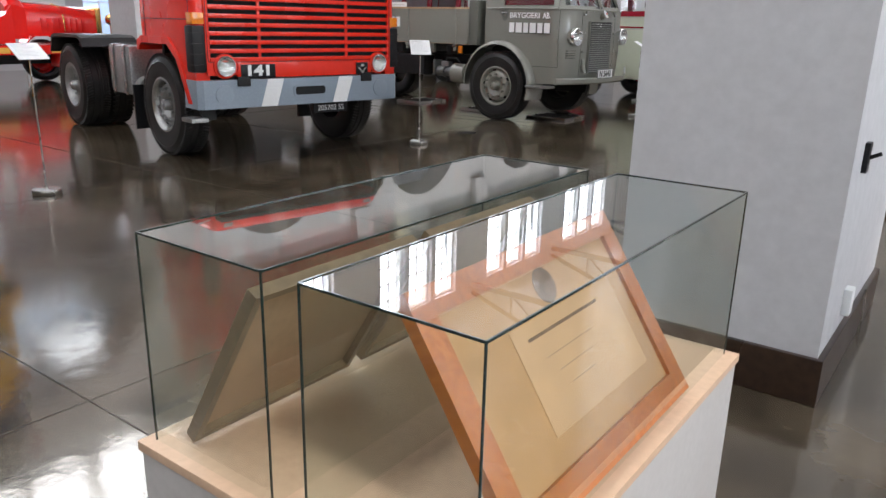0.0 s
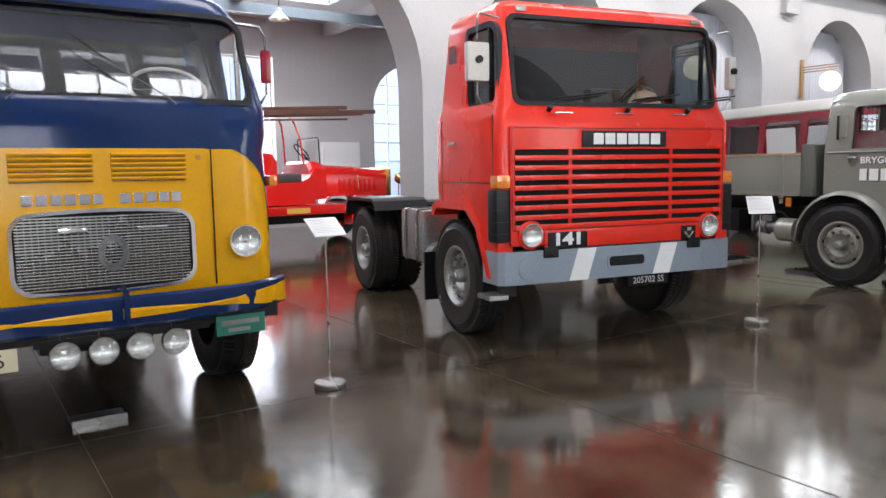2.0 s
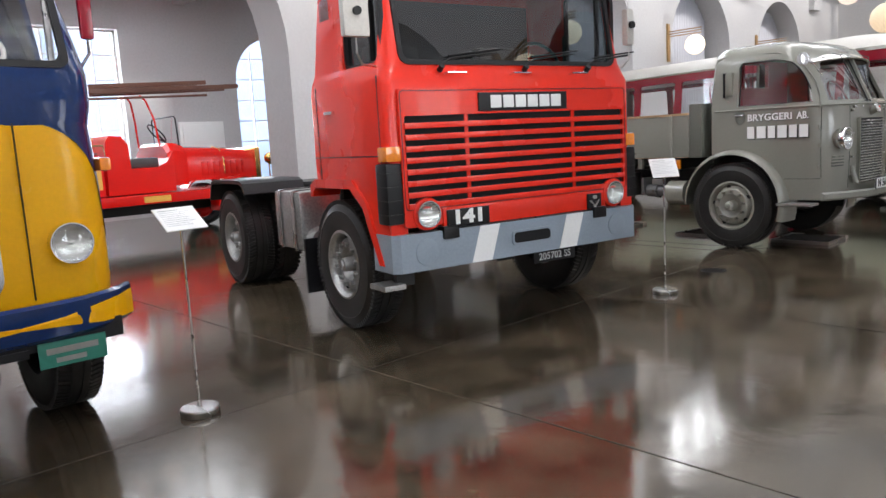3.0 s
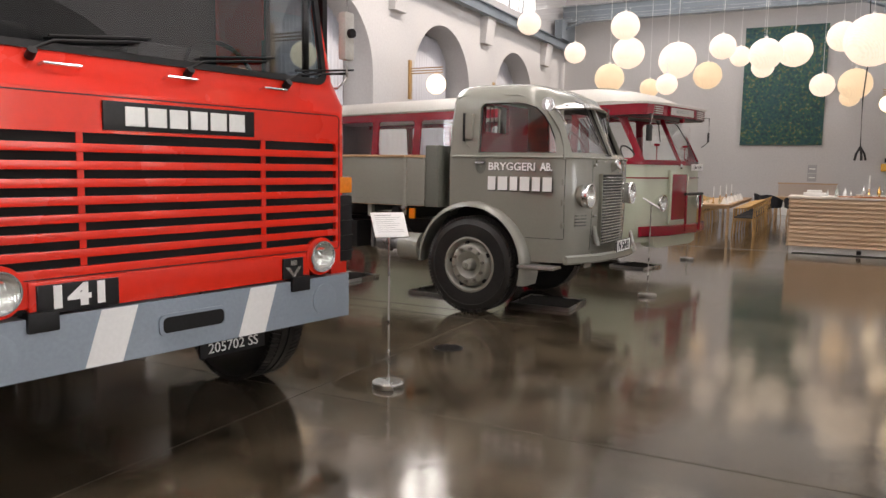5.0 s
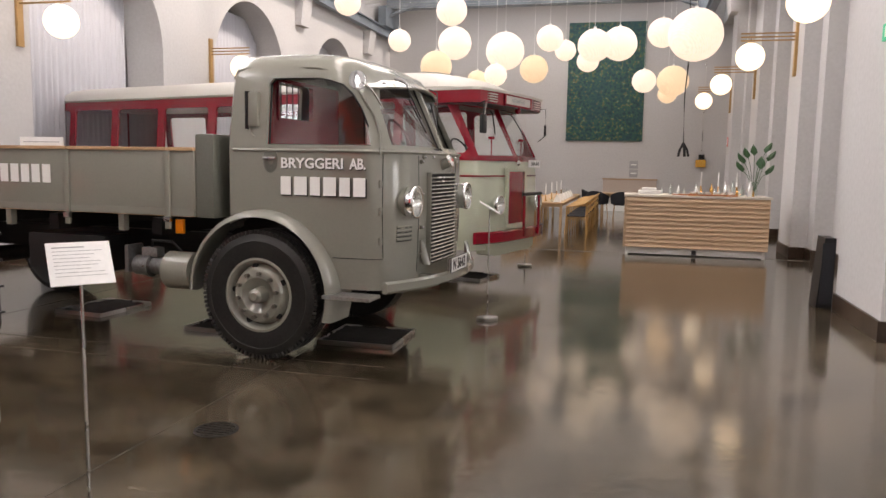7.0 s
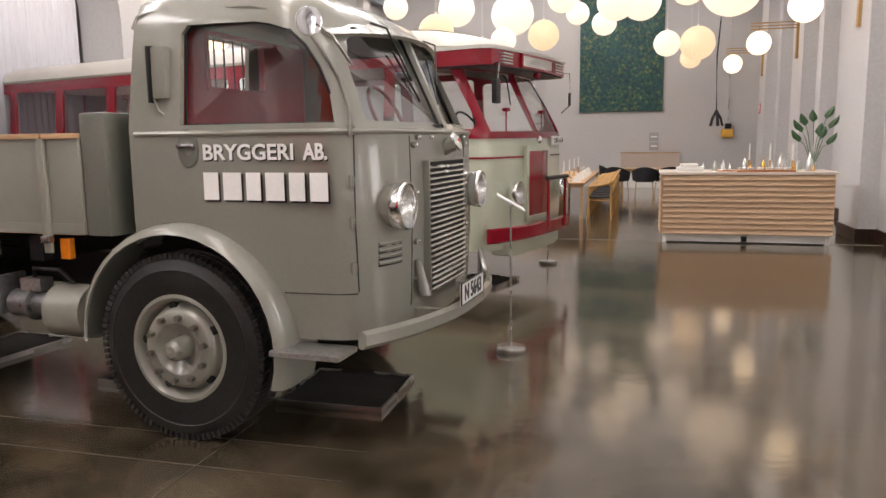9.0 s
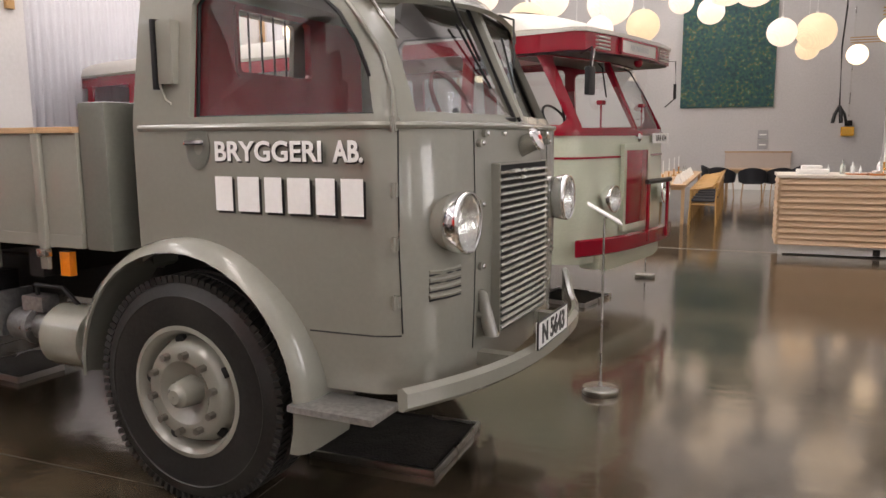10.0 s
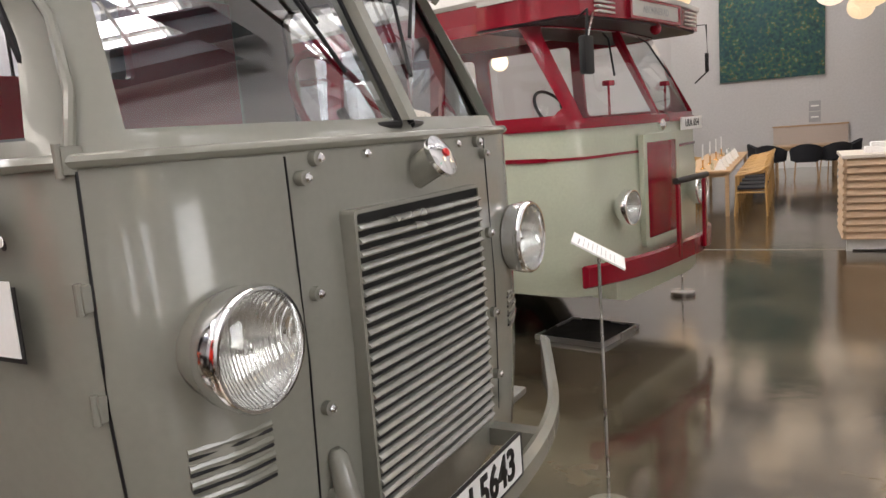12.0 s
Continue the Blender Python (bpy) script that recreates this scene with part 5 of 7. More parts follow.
    # the upper half of the cab stands a little taller than drawn above
    for ob in t.children_recursive:
        if not ob.name.startswith(("headboard", "side_board", "board", "side_post")):
            for vert in ob.data.vertices:
                if vert.co.z > 1.7 and vert.co.x > -1.7:
                    vert.co.z = 1.7 + (vert.co.z - 1.7) * 1.075
    return t


grey_lorry()
# ---- yellow and blue lorry ----
def yellow_lorry():
    t = thing("yellow_lorry", pose(-1.68, 1.1, 0), "yellow and navy forward-control lorry with chrome mesh grille", "truck")

    def ring(z, f, w, back=-1.62, rc=0.22):
        half = [(f, 0.0), (f - 0.005, 0.3), (f - 0.02, 0.6)]
        for k in range(8):
            a = radians(90 * k / 7)
            half.append((f - 0.03 - rc + rc * math.cos(a), w - rc + rc * math.sin(a)))
        half += [(-0.6, w + 0.01), (-1.1, w + 0.01), (back + 0.06, w + 0.005), (back, w - 0.06), (back, w * 0.5)]
        return [(u, -v, z) for u, v in half[::-1]] + [(u, v, z) for u, v in half[1:]]
    lower = part("cab_front", loft([ring(0.72, 0.0, 1.04), ring(0.9, 0.005, 1.06), ring(1.2, 0.005, 1.06), ring(1.5, 0.0, 1.05), ring(1.715, -0.015, 1.04)]), YELLOW, t, "glossy yellow lower cab")
    arch = lambda s: prism([(-1.07 + 0.62 * math.cos(radians(a)), 0.5 + 0.6 * math.sin(radians(a))) for a in range(-20, 201, 12)], "y", s * 0.7, s * 1.4)
    carve(lower, [arch(-1), arch(1)], 0.03)
    upper = part("cab_top", loft([ring(1.70, -0.014, 1.045), ring(1.8, -0.02, 1.07), ring(1.95, -0.05, 1.08), ring(2.0, -0.07, 1.075), ring(2.55, -0.275, 1.0), ring(2.66, -0.325, 0.94, -1.6), ring(2.74, -0.43, 0.86, -1.55), ring(2.78, -0.6, 0.68, -1.4)]), BLUE, t, "glossy navy upper cab")
    cuts = [prism(rounded(-0.93, 0.93, 2.0, 2.56, 0.07, radii=(0.05, 0.05, 0.12, 0.12)), "x", -0.55, 0.3)]
    for s in (-1, 1):
        cuts.append(prism(rounded(-0.95, -0.32, 2.0, 2.52, 0.06), "y", s * 0.75, s * 1.3))
    carve(upper, cuts, 0.03)
    g = part("windscreen", slab(0, -0.95, 0.95, 1.98, 2.58, 0.07, 0.006), GLASS, t, "one-piece windscreen", False)
    seal = part("windscreen_seal", frame_ring(rounded(-0.95, 0.95, 1.98, 2.58, 0.07, radii=(0.06, 0.06, 0.13, 0.13)), rounded(-0.915, 0.915, 2.015, 2.545, 0.06, radii=(0.05, 0.05, 0.11, 0.11)), "x", -0.01, 0.02), BLACK, t)
    for ob in (g, seal):
        for vert in ob.data.vertices:
            vert.co.x += -0.07 - (vert.co.z - 2.0) * 0.372 - 0.05 * vert.co.y ** 2
    g.visible_shadow = False
    for s in (-1, 1):
        w = part("side_window", prism(rounded(-0.94, -0.33, 2.01, 2.51, 0.06), "y", s * 0.975, s * 0.979), GLASS, t, smooth=False)
        w.visible_shadow = False
        part("quarter_bar", box(-0.5, -0.475, min(s * 0.97, s * 1.0), max(s * 0.97, s * 1.0), 2.0, 2.5), STEEL, t, smooth=False)
        # blue shoulders that round off the yellow front
        pts = [(s * 1.3, 1.73), (s * 0.66, 1.73)] + [(s * (0.66 + 0.37 * math.sin(a)), 1.33 + 0.39 * math.cos(a)) for a in (radians(90) * k / 8 for k in range(1, 9))] + [(s * 1.04, 1.12), (s * 1.3, 1.12)]
        sh = part("blue_shoulder", loft([ring(0.72, 0.003, 1.043), ring(0.9, 0.008, 1.063), ring(1.2, 0.008, 1.063), ring(1.5, 0.003, 1.053), ring(1.718, -0.012, 1.043)]), BLUE, t)
        carve(sh, [prism(pts, "x", -1.8, 0.3)], 0.006, "INTERSECT")
        part("front_seam", box(-0.02, 0.004, s * 0.63 - 0.0015, s * 0.63 + 0.0015, 0.86, 1.71), BLACK, t, smooth=False)
        headlamp(t, 0.03, s * 0.815, 1.12, 0.1, 0.1, CHROME, 0.22)
        part("panel_lock", rod((-0.02, s * 0.55, 1.65), (0.012, s * 0.55, 1.65), 0.014, seg=12), BRASS, t)
        for i in range(6):
            part("louvre", tube([(0.002, s * 0.26 - 0.21, 1.67 - 0.028 * i), (0.006, s * 0.26 + 0.21, 1.67 - 0.028 * i)], 0.011, seg=6), YELLOW, t)
            # dark strip drawn as the shade below each louvre
            part("louvre_gap", box(-0.01, 0.006, s * 0.26 - 0.21, s * 0.26 + 0.21, 1.654 - 0.028 * i, 1.6575 - 0.028 * i), BLACK, t, smooth=False)
        if s < 0:
            for i in range(6):
                # side louvres are drawn only by their dark shade lines
                part("louvre_gap", tube([(-0.012, s * 0.78, 1.50 - 0.026 * i), (-0.035, s * 0.93, 1.50 - 0.026 * i)], 0.0035, seg=6), BLACK, t)
        part("indicator", box(-0.2, -0.08, min(s * 1.03, s * 1.09), max(s * 1.03, s * 1.09), 1.46, 1.53, 0.02), AMBER, t, "amber side indicator")
        rim = [(-1.07 + 0.68 * math.cos(radians(a)), 0.5 + 0.68 * math.sin(radians(a))) for a in range(12, 171, 8)]
        rin = [(-1.07 + 0.6 * math.cos(radians(a)), 0.5 + 0.6 * math.sin(radians(a))) for a in range(12, 171, 8)]
        part("wing", arch_band(rim, rin, s * 0.9, s * 1.13), YELLOW, t)
        wheel(t, -1.07, s * 1.1, s, 0.51, 0.26, 0.28, YELLOW, 0.06, 10)
        wheel(t, -4.9, s * 1.08, s, 0.51, 0.5, 0.28, YELLOW, 0.14, 10)
        part("wiper", tube([(-0.05, s * 0.45, 1.97), (-0.06, s * 0.4, 2.02), (-0.12, s * 0.4 - 0.4, 2.26)], 0.006), DULL, t)
        part("blade", tube([(-0.1, s * 0.4 - 0.25, 2.17), (-0.16, s * 0.4 - 0.52, 2.38)], 0.006), BLACK, t)
        arm = part("mirror_arm", tube([(-0.4, s * 0.97, 2.55), (-0.28, s * 1.08, 2.52), (-0.27, s * 1.11, 2.46), (-0.27, s * 1.11, 2.08), (-0.3, s * 1.05, 1.98)], 0.009), CHROME, t)
        part("mirror", box(-0.29, -0.25, s * 1.11 - 0.035, s * 1.11 + 0.035, 2.15, 2.37, 0.025), WINE if s > 0 else BLACK, arm)
        part("chassis_rail", box(-6.2, -0.3, s * 0.42 - 0.04, s * 0.42 + 0.04, 0.7, 0.95), CHASSIS, t, smooth=False)
    # chrome mesh grille
    def barrel(outline, swell):
        """An outline whose long sides bow outward."""
        return [(v, z + swell * (1 - (v / 0.5) ** 2) * (1 if z > 1.115 else -1)) for v, z in outline]
    def dense(outline):
        return [tuple(a[i] + (b[i] - a[i]) * k / 6 for i in (0, 1)) for a, b in zip(outline, outline[1:] + outline[:1]) for k in range(6)]
    gr = part("grille_frame", frame_ring(barrel(dense(rounded(-0.5, 0.5, 0.895, 1.335, 0.1, 6)), 0.028), barrel(dense(rounded(-0.478, 0.478, 0.917, 1.313, 0.085, 6)), 0.028), "x", -0.01, 0.035), CHROME, t, "polished chrome grille surround")
    # the mesh's dark depth is a flat black sheet
    part("grille_backing", prism(barrel(dense(rounded(-0.482, 0.482, 0.913, 1.317, 0.085, 6)), 0.028), "x", 0.003, 0.009), GAP_SHADE, gr)
    for i in range(24):
        z = 0.915 + 0.0174 * i
        part("grille_bar", box(0.012, 0.026, -0.466, 0.466, z - 0.0036, z + 0.0036), STEEL, gr, smooth=False)
    for i in range(28):
        v = -0.45 + 0.0333 * i
        part("grille_rod", box(0.010, 0.021, v - 0.0012, v + 0.0012, 0.915, 1.315), STEEL, gr, smooth=False)
    part("grille_emblem", lathe([(0.1, 0.0), (0.102, 0.008), (0.088, 0.01), (0.086, 0.004), (0.06, 0.006), (0.057, 0.0)], 24, Matrix.Translation((0.024, 0.03, 1.1)) @ Matrix.Diagonal((1, 0.85, 1.05, 1)), None, False), DULL, gr)
    part("grille_script", box(0.024, 0.031, -0.25, -0.1, 1.225, 1.255, 0.003), CHROME, gr)
    part("grille_script", box(0.024, 0.031, 0.17, 0.34, 1.235, 1.25, 0.003), CHROME, gr)
    for i in range(12):
        v = -0.42 + 0.0725 * i
        if i != 6:
            part("badge_letter_block", box(0.0, 0.016, v, v + 0.055, 1.385, 1.445, 0.003), CHROME, t, "chrome letter-sized block", False)
    # bumper, lamps and plates
    secs = []
    for i in range(-14, 15):
        v = i / 14 * 1.12
        u = 0.17 - 0.3 * (abs(v) / 1.12) ** 5
        secs.append([(u, v, 0.68), (u + 0.025, v, 0.70), (u + 0.03, v, 0.775), (u + 0.025, v, 0.85), (u, v, 0.865), (u - 0.02, v, 0.85), (u - 0.02, v, 0.69)])
    bump = part("bumper", loft(secs), BLUE, t, "navy bumper with tapering yellow stripes")
    for s in (-1, 1):
        st = [[(0.2045 - 0.3 * (v / 1.12) ** 5, s * v, 0.768 - h * 1.3), (0.2045 - 0.3 * (v / 1.12) ** 5, s * v, 0.768 + h * 1.2), (0.207 - 0.3 * (v / 1.12) ** 5, s * v, 0.775)] for v, h in ((0.03, 0.024), (0.3, 0.018), (0.5, 0.006), (0.7, 0.018), (0.9, 0.04), (1.0, 0.045), (1.06, 0.05), (1.1, 0.052), (1.119, 0.052))]
        part("yellow_stripe", loft(st), YELLOW, bump, smooth=False)
    part("tow_pin", tube([(0.1, 0.05, 0.9), (0.21, 0.05, 0.89), (0.215, 0.05, 0.72)], 0.018), BLUE, bump)
    for v in (-0.27, -0.07, 0.13, 0.33):
        lamp = headlamp(t, 0.12, v, 0.555, 0.078, 0.08, CHROME)
        part("lamp_bracket", box(0.05, 0.09, v - 0.015, v + 0.015, 0.6, 0.72), CHASSIS, lamp, smooth=False)
    part("lamp_bar", box(0.03, 0.07, -0.42, 0.55, 0.60, 0.64), CHASSIS, t, smooth=False)
    part("under_panel", box(-0.1, 0.06, -1.0, 1.0, 0.62, 0.72), CHASSIS, t, smooth=False)
    pl = part("number_plate", box(0.13, 0.14, -0.97, -0.5, 0.51, 0.635, 0.004), PLATE_CREAM, t, "cream number plate with black characters")
    words("plate_text", "YBS 266", 0.105, at_front(0.141, -0.735, 0.572), BLACK, pl, 0.002, stretch=0.98)
    pl = part("green_plate", box(0.08, 0.09, 0.585, 0.9, 0.535, 0.66, 0.004), GREENP, t, "small green plate with faded writing")
    part("faded_writing", box(0.09, 0.092, 0.62, 0.86, 0.6, 0.63), STEEL, pl, smooth=False)
    part("faded_writing", box(0.09, 0.092, 0.66, 0.8, 0.555, 0.58), STEEL, pl, smooth=False)
    part("front_axle", box(-1.13, -1.0, -0.95, 0.95, 0.42, 0.54, 0.02), CHASSIS, t)
    part("sump", box(-1.5, -0.5, -0.35, 0.35, 0.42, 0.8, 0.06), CHASSIS, t)
    part("cab_lining", box(-1.56, -1.52, -0.9, 0.9, 1.0, 2.55), TRIM_DARK, t, smooth=False)
    part("dashboard", box(-0.5, -0.12, -0.9, 0.9, 1.7, 1.97, 0.05), TRIM_DARK, t)
    for v in (-0.5, 0.5):
        seat = part("driver_seat", box(-1.45, -0.9, v - 0.25, v + 0.25, 1.3, 1.7, 0.06), SEAT, t)
        part("seat_back", box(-1.5, -1.38, v - 0.25, v + 0.25, 1.65, 2.2, 0.05), SEAT, seat)
    part("steering_wheel", tube([(-0.42 - 0.1 * math.sin(a), 0.5 + 0.24 * math.cos(a), 2.1 + 0.14 * math.sin(a)) for a in (math.tau * k / 28 for k in range(29))], 0.013), SILVER, t)
    part("load_bed", box(-6.3, -1.75, -1.05, 1.05, 1.0, 1.15, 0.02), BLUE, t)
    part("roof_rack", box(-1.3, -0.5, -0.6, 0.6, 2.78, 2.84, 0.02), BLUE, t)
    tr = thing("drip_tray", pose(-2.1, 1.05, 0), "flat metal drip tray under the lorry", "tray", "drip trays")
    part("tray_pan", box(-0.1, 0.1, -0.16, 0.16, 0.0, 0.02, 0.004), CHASSIS, tr)
    part("tray_rim", box(0.1, 0.115, -0.16, 0.16, 0.0, 0.04), STEEL, tr, smooth=False)


yellow_lorry()
# ---- cream and wine-red bus ----
def bus():
    t = thing("bus", pose(-0.61, 14.74, 0, 0, 0, -15), "vintage pale green bus with wine-red trim and visor", "bus")

    def ring(z, f, w, back, bow=0.16, rc=0.28):
        half = [(f, 0.0), (f - bow * 0.1, 0.3), (f - bow * 0.35, 0.6)]
        for k in range(7):
            a = radians(90 * k / 6)
            half.append((f - bow * 0.5 - rc + rc * math.cos(a), w - rc + rc * math.sin(a)))
        half += [(-1.5, w + 0.01), (back * 0.5, w + 0.02), (back + 0.4, w), (back + 0.12, w - 0.12), (back, w * 0.6)]
        return [(u, -v, z) for u, v in half[::-1]] + [(u, v, z) for u, v in half[1:]]
    B = -9.5
    SIDE = [(-2.42 - 1.17 * i, -1.42 - 1.17 * i) for i in range(6)] + [(-9.05, -8.42)]
    lower = part("body", loft([ring(0.46, -0.08, 1.06, B), ring(0.7, -0.06, 1.1, B), ring(1.2, -0.06, 1.12, B), ring(1.66, -0.08, 1.12, B)]), CREAM, t, "pale green painted body sides")
    arch = lambda u, s: prism([(u + 0.56 * math.cos(radians(a)), 0.5 + 0.56 * math.sin(radians(a))) for a in range(-10, 191, 12)], "y", s * 0.7, s * 1.4)
    carve(lower, [arch(u, s) for u in (-2.0, -6.6) for s in (-1, 1)], 0.03)
    win = part("window_band", loft([ring(1.655, -0.075, 1.125, B), ring(1.72, -0.08, 1.122, B), ring(2.3, -0.38, 1.07, B + 0.08), ring(2.58, -0.44, 1.05, B + 0.1)]), WINE, t, "wine-red painted window band")
    cuts = []
    for s in (-1, 1):
        cuts.append(prism([(s * 0.025, 1.71), (s * 0.97, 1.71), (s * 0.93, 2.36), (s * 0.025, 2.36)], "x", -0.62, 0.2))
        cuts.append(prism(rounded(-1.3, -0.42, 1.74, 2.36, 0.06, 4, (0.06, 0.10, 0.02, 0.06)) if s > 0 else [(-1.3, 1.74), (-0.34, 1.74), (-0.30, 1.79), (-0.63, 2.36), (-1.3, 2.36)], "y", s * 0.8, s * 1.4))
        for a, c in SIDE:
            cuts.append(prism(rounded(a, c, 1.75, 2.42, 0.06), "y", s * 0.8, s * 1.4))
    carve(win, cuts, 0.035)
    part("ceiling_lining", box(B + 0.5, -0.75, -0.98, 0.98, 2.5, 2.52), WHITE, t, "white painted ceiling lining", False)
    for s in (-1, 1):
        g = part("windscreen_pane", prism([(s * 0.02, 1.70), (s * 0.975, 1.70), (s * 0.935, 2.37), (s * 0.02, 2.37)], "x", 0, 0.005), GLASS, t, smooth=False)
        for vert in g.data.vertices:
            vert.co.x += -0.1 - (vert.co.z - 1.75) * 0.5 - 0.14 * vert.co.y ** 2
        g.visible_shadow = False
        for a in [(-1.31, -0.42)] + SIDE:
            g = part("side_window", box(a[0] - 0.01, a[1] + 0.01, min(s * 1.07, s * 1.073), max(s * 1.07, s * 1.073), 1.73, 2.44), GLASS, t, smooth=False)
            g.visible_shadow = False
        headlamp(t, 0.0, s * 0.66, 1.06, 0.125, 0.12, CHROME)
        part("waist_stripe", box(B + 0.4, -0.4, min(s * 1.125, s * 1.135), max(s * 1.125, s * 1.135), 1.425, 1.455), WINE, t, smooth=False)
        for u in (-2.0, -6.6):
            wheel(t, u, s * 1.08, s, 0.48, 0.26, 0.27, WINE, 0.08, 8)
            out = [(u + 0.62 * math.cos(radians(a)), 0.5 + 0.62 * math.sin(radians(a))) for a in range(-5, 186, 10)]
            inn = [(u + 0.55 * math.cos(radians(a)), 0.5 + 0.55 * math.sin(radians(a))) for a in range(-5, 186, 10)]
            part("wheel_arch_trim", arch_band(out, inn, s * 1.05, s * 1.15), WINE, t)
        part("wiper", tube([(-0.36, s * 0.3, 2.33), (-0.3, s * 0.34, 2.28), (-0.18, s * 0.5, 2.0)], 0.008), BLACK, t)
        if s < 0:
            part("wheel_spokes", tube([(-0.45, -0.5, 1.6), (-0.55, -0.62, 1.78), (-0.5, -0.78, 1.98)], 0.014), BLACK, t)
            part("mirror_stay", tube([(-0.12, s * 0.9, 2.4), (0.0, s * 1.2, 2.22)], 0.007), STEEL, t)
            part("mirror_arm", tube([(-0.2, s * 1.0, 2.36), (0.0, s * 1.2, 2.38), (0.0, s * 1.22, 2.2)], 0.009), BLACK, t)
            part("mirror", box(-0.03, 0.02, s * 1.22 - 0.06, s * 1.22 + 0.06, 1.98, 2.22, 0.02), BLACK, t)
        part("dash_lamp", box(-0.26, -0.2, s * 0.5 - 0.045, s * 0.5 + 0.045, 1.93, 1.97, 0.012), WINE, t)
        part("dash_stalk", rod((-0.23, s * 0.5, 1.68), (-0.23, s * 0.5, 1.93), 0.009), WINE, t)
    part("far_mirror_arm", tube([(-0.2, 1.03, 2.44), (-0.1, 1.1, 2.44), (-0.09, 1.11, 2.05), (-0.2, 1.08, 1.95)], 0.007), BLACK, t)
    part("far_mirror", box(-0.11, -0.095, 1.08, 1.14, 2.04, 2.2, 0.006), BLACK, t)
    part("waist_stripe_front", loft([[(u + 0.006, v, z) for u, v, _ in ring(1.44, -0.065, 1.125, B)] for z in (1.43, 1.45)]), WINE, t)
    part("belt_moulding", loft([[(u + 0.01, v * 1.005, z) for u, v, _ in ring(1.66, -0.075, 1.13, B)] for z in (1.64, 1.675)]), WINE, t)
    part("screen_post", tube([(-0.085, 0, 1.70), (-0.4, 0, 2.37)], 0.02), WINE, t)
    # roof and visor box with a roller sign
    part("roof", loft([ring(2.57, -0.42, 1.06, B + 0.08), ring(2.60, -0.40, 1.075, B + 0.08), ring(2.69, -0.48, 1.03, B + 0.16), ring(2.78, -0.68, 0.90, B + 0.34), ring(2.84, -0.95, 0.7, B + 0.7), ring(2.87, -1.3, 0.4, B + 1.2)]), SILVER, t, "off-white domed roof")
    EDGE = ((-0.95, -1.09), (-0.25, -1.09), (-0.15, -1.02), (-0.09, -0.5), (-0.08, 0), (-0.09, 0.5), (-0.15, 1.02), (-0.25, 1.09), (-0.95, 1.09))
    vis = part("visor_box", prism(list(EDGE), "z", 2.385, 2.545), WINE, t, "wine-red visor over the windscreen")
    # thin black sheet that puts the shade below the visor into colour
    part("visor_underside", prism([(u - 0.02, v * 0.985) for u, v in EDGE], "z", 2.372, 2.384), CHASSIS, vis, "visor underside coloured black for its shade", False)
    part("visor_lamp", sphere((-0.12, 0.1, 2.35), 0.045, 14), WINE, vis)
    part("visor_top", prism([(u + 0.02, v * 1.01) for u, v in EDGE], "z", 2.545, 2.58), SILVER, vis)
    sg = part("roller_sign", box(-0.09, -0.068, -0.42, 0.42, 2.405, 2.525, 0.006), SILVER, vis, "pale roller-blind destination sign")
    words("sign_word", "ABONNERAD", 0.075, at_front(-0.067, 0.0, 2.465), PRINT, sg, 0.001)
    part("sign_frame", frame_ring(rounded(-0.45, 0.45, 2.39, 2.54, 0.01), rounded(-0.42, 0.42, 2.41, 2.52, 0.006), "x", -0.09, -0.06), WINE, sg)
    for s in (-1, 1):
        for i in range(4):
            part("visor_slot", box(-0.13, -0.094, min(s * 0.62, s * 0.86), max(s * 0.62, s * 0.86), 2.41 + 0.032 * i, 2.422 + 0.032 * i), SILVER, vis, smooth=False)
    # radiator door, guard, bumper, plate
    part("radiator_door", box(-0.09, -0.045, -0.3, 0.24, 0.78, 1.5, 0.01), WINE, t, "wine-red radiator door")
    part("door_frame", frame_ring(rounded(-0.36, 0.30, 0.72, 1.56, 0.01), rounded(-0.3, 0.24, 0.78, 1.5, 0.005), "x", -0.08, -0.04), CREAM, t)
    secs = []
    for i in range(-10, 11):
        v = i / 10 * 1.13
        u = 0.06 - 0.2 * (abs(v) / 1.13) ** 3
        secs.append([(u, v, 0.555), (u + 0.03, v, 0.57), (u + 0.03, v, 0.70), (u, v, 0.715), (u - 0.02, v, 0.7), (u - 0.02, v, 0.56)])
    bp = part("bumper", loft(secs), WINE, t, "wine-red steel bumper")
    for v in (-0.05, 0.48):
        part("guard_post", box(0.075, 0.1, v - 0.025, v + 0.025, 0.6, 1.2, 0.008), WINE, bp)
    part("guard_bar", rod((0.09, -0.1, 1.19), (0.09, 0.53, 1.19), 0.025), CHASSIS, bp)
    part("bonnet_emblem", lathe([(0.04, -0.02), (0.045, 0.01), (0.02, 0.03), (0.003, 0.032)], 20, Matrix.Translation((-0.06, 0.02, 1.62))), CHROME, t)
    pl = part("number_plate", box(-0.1, -0.085, 0.48, 0.92, 1.56, 1.665, 0.004), WHITE, t, "white number plate with black characters")
    words("plate_text", "LRA 654", 0.085, at_front(-0.084, 0.7, 1.612), BLACK, pl, 0.002)
    part("bus_floor", box(B + 0.3, -0.3, -1.0, 1.0, 0.7, 0.76), TRIM_DARK, t, smooth=False)
    for i in range(5):
        u = -2.6 - 1.0 * i
        for v in (-0.6, 0.6):
            s = part("passenger_seat", box(u - 0.22, u + 0.22, v - 0.4, v + 0.4, 0.76, 1.2, 0.05), WINE, t)
            part("seat_back", box(u - 0.28, u - 0.18, v - 0.4, v + 0.4, 1.15, 1.75, 0.05), WINE, s)
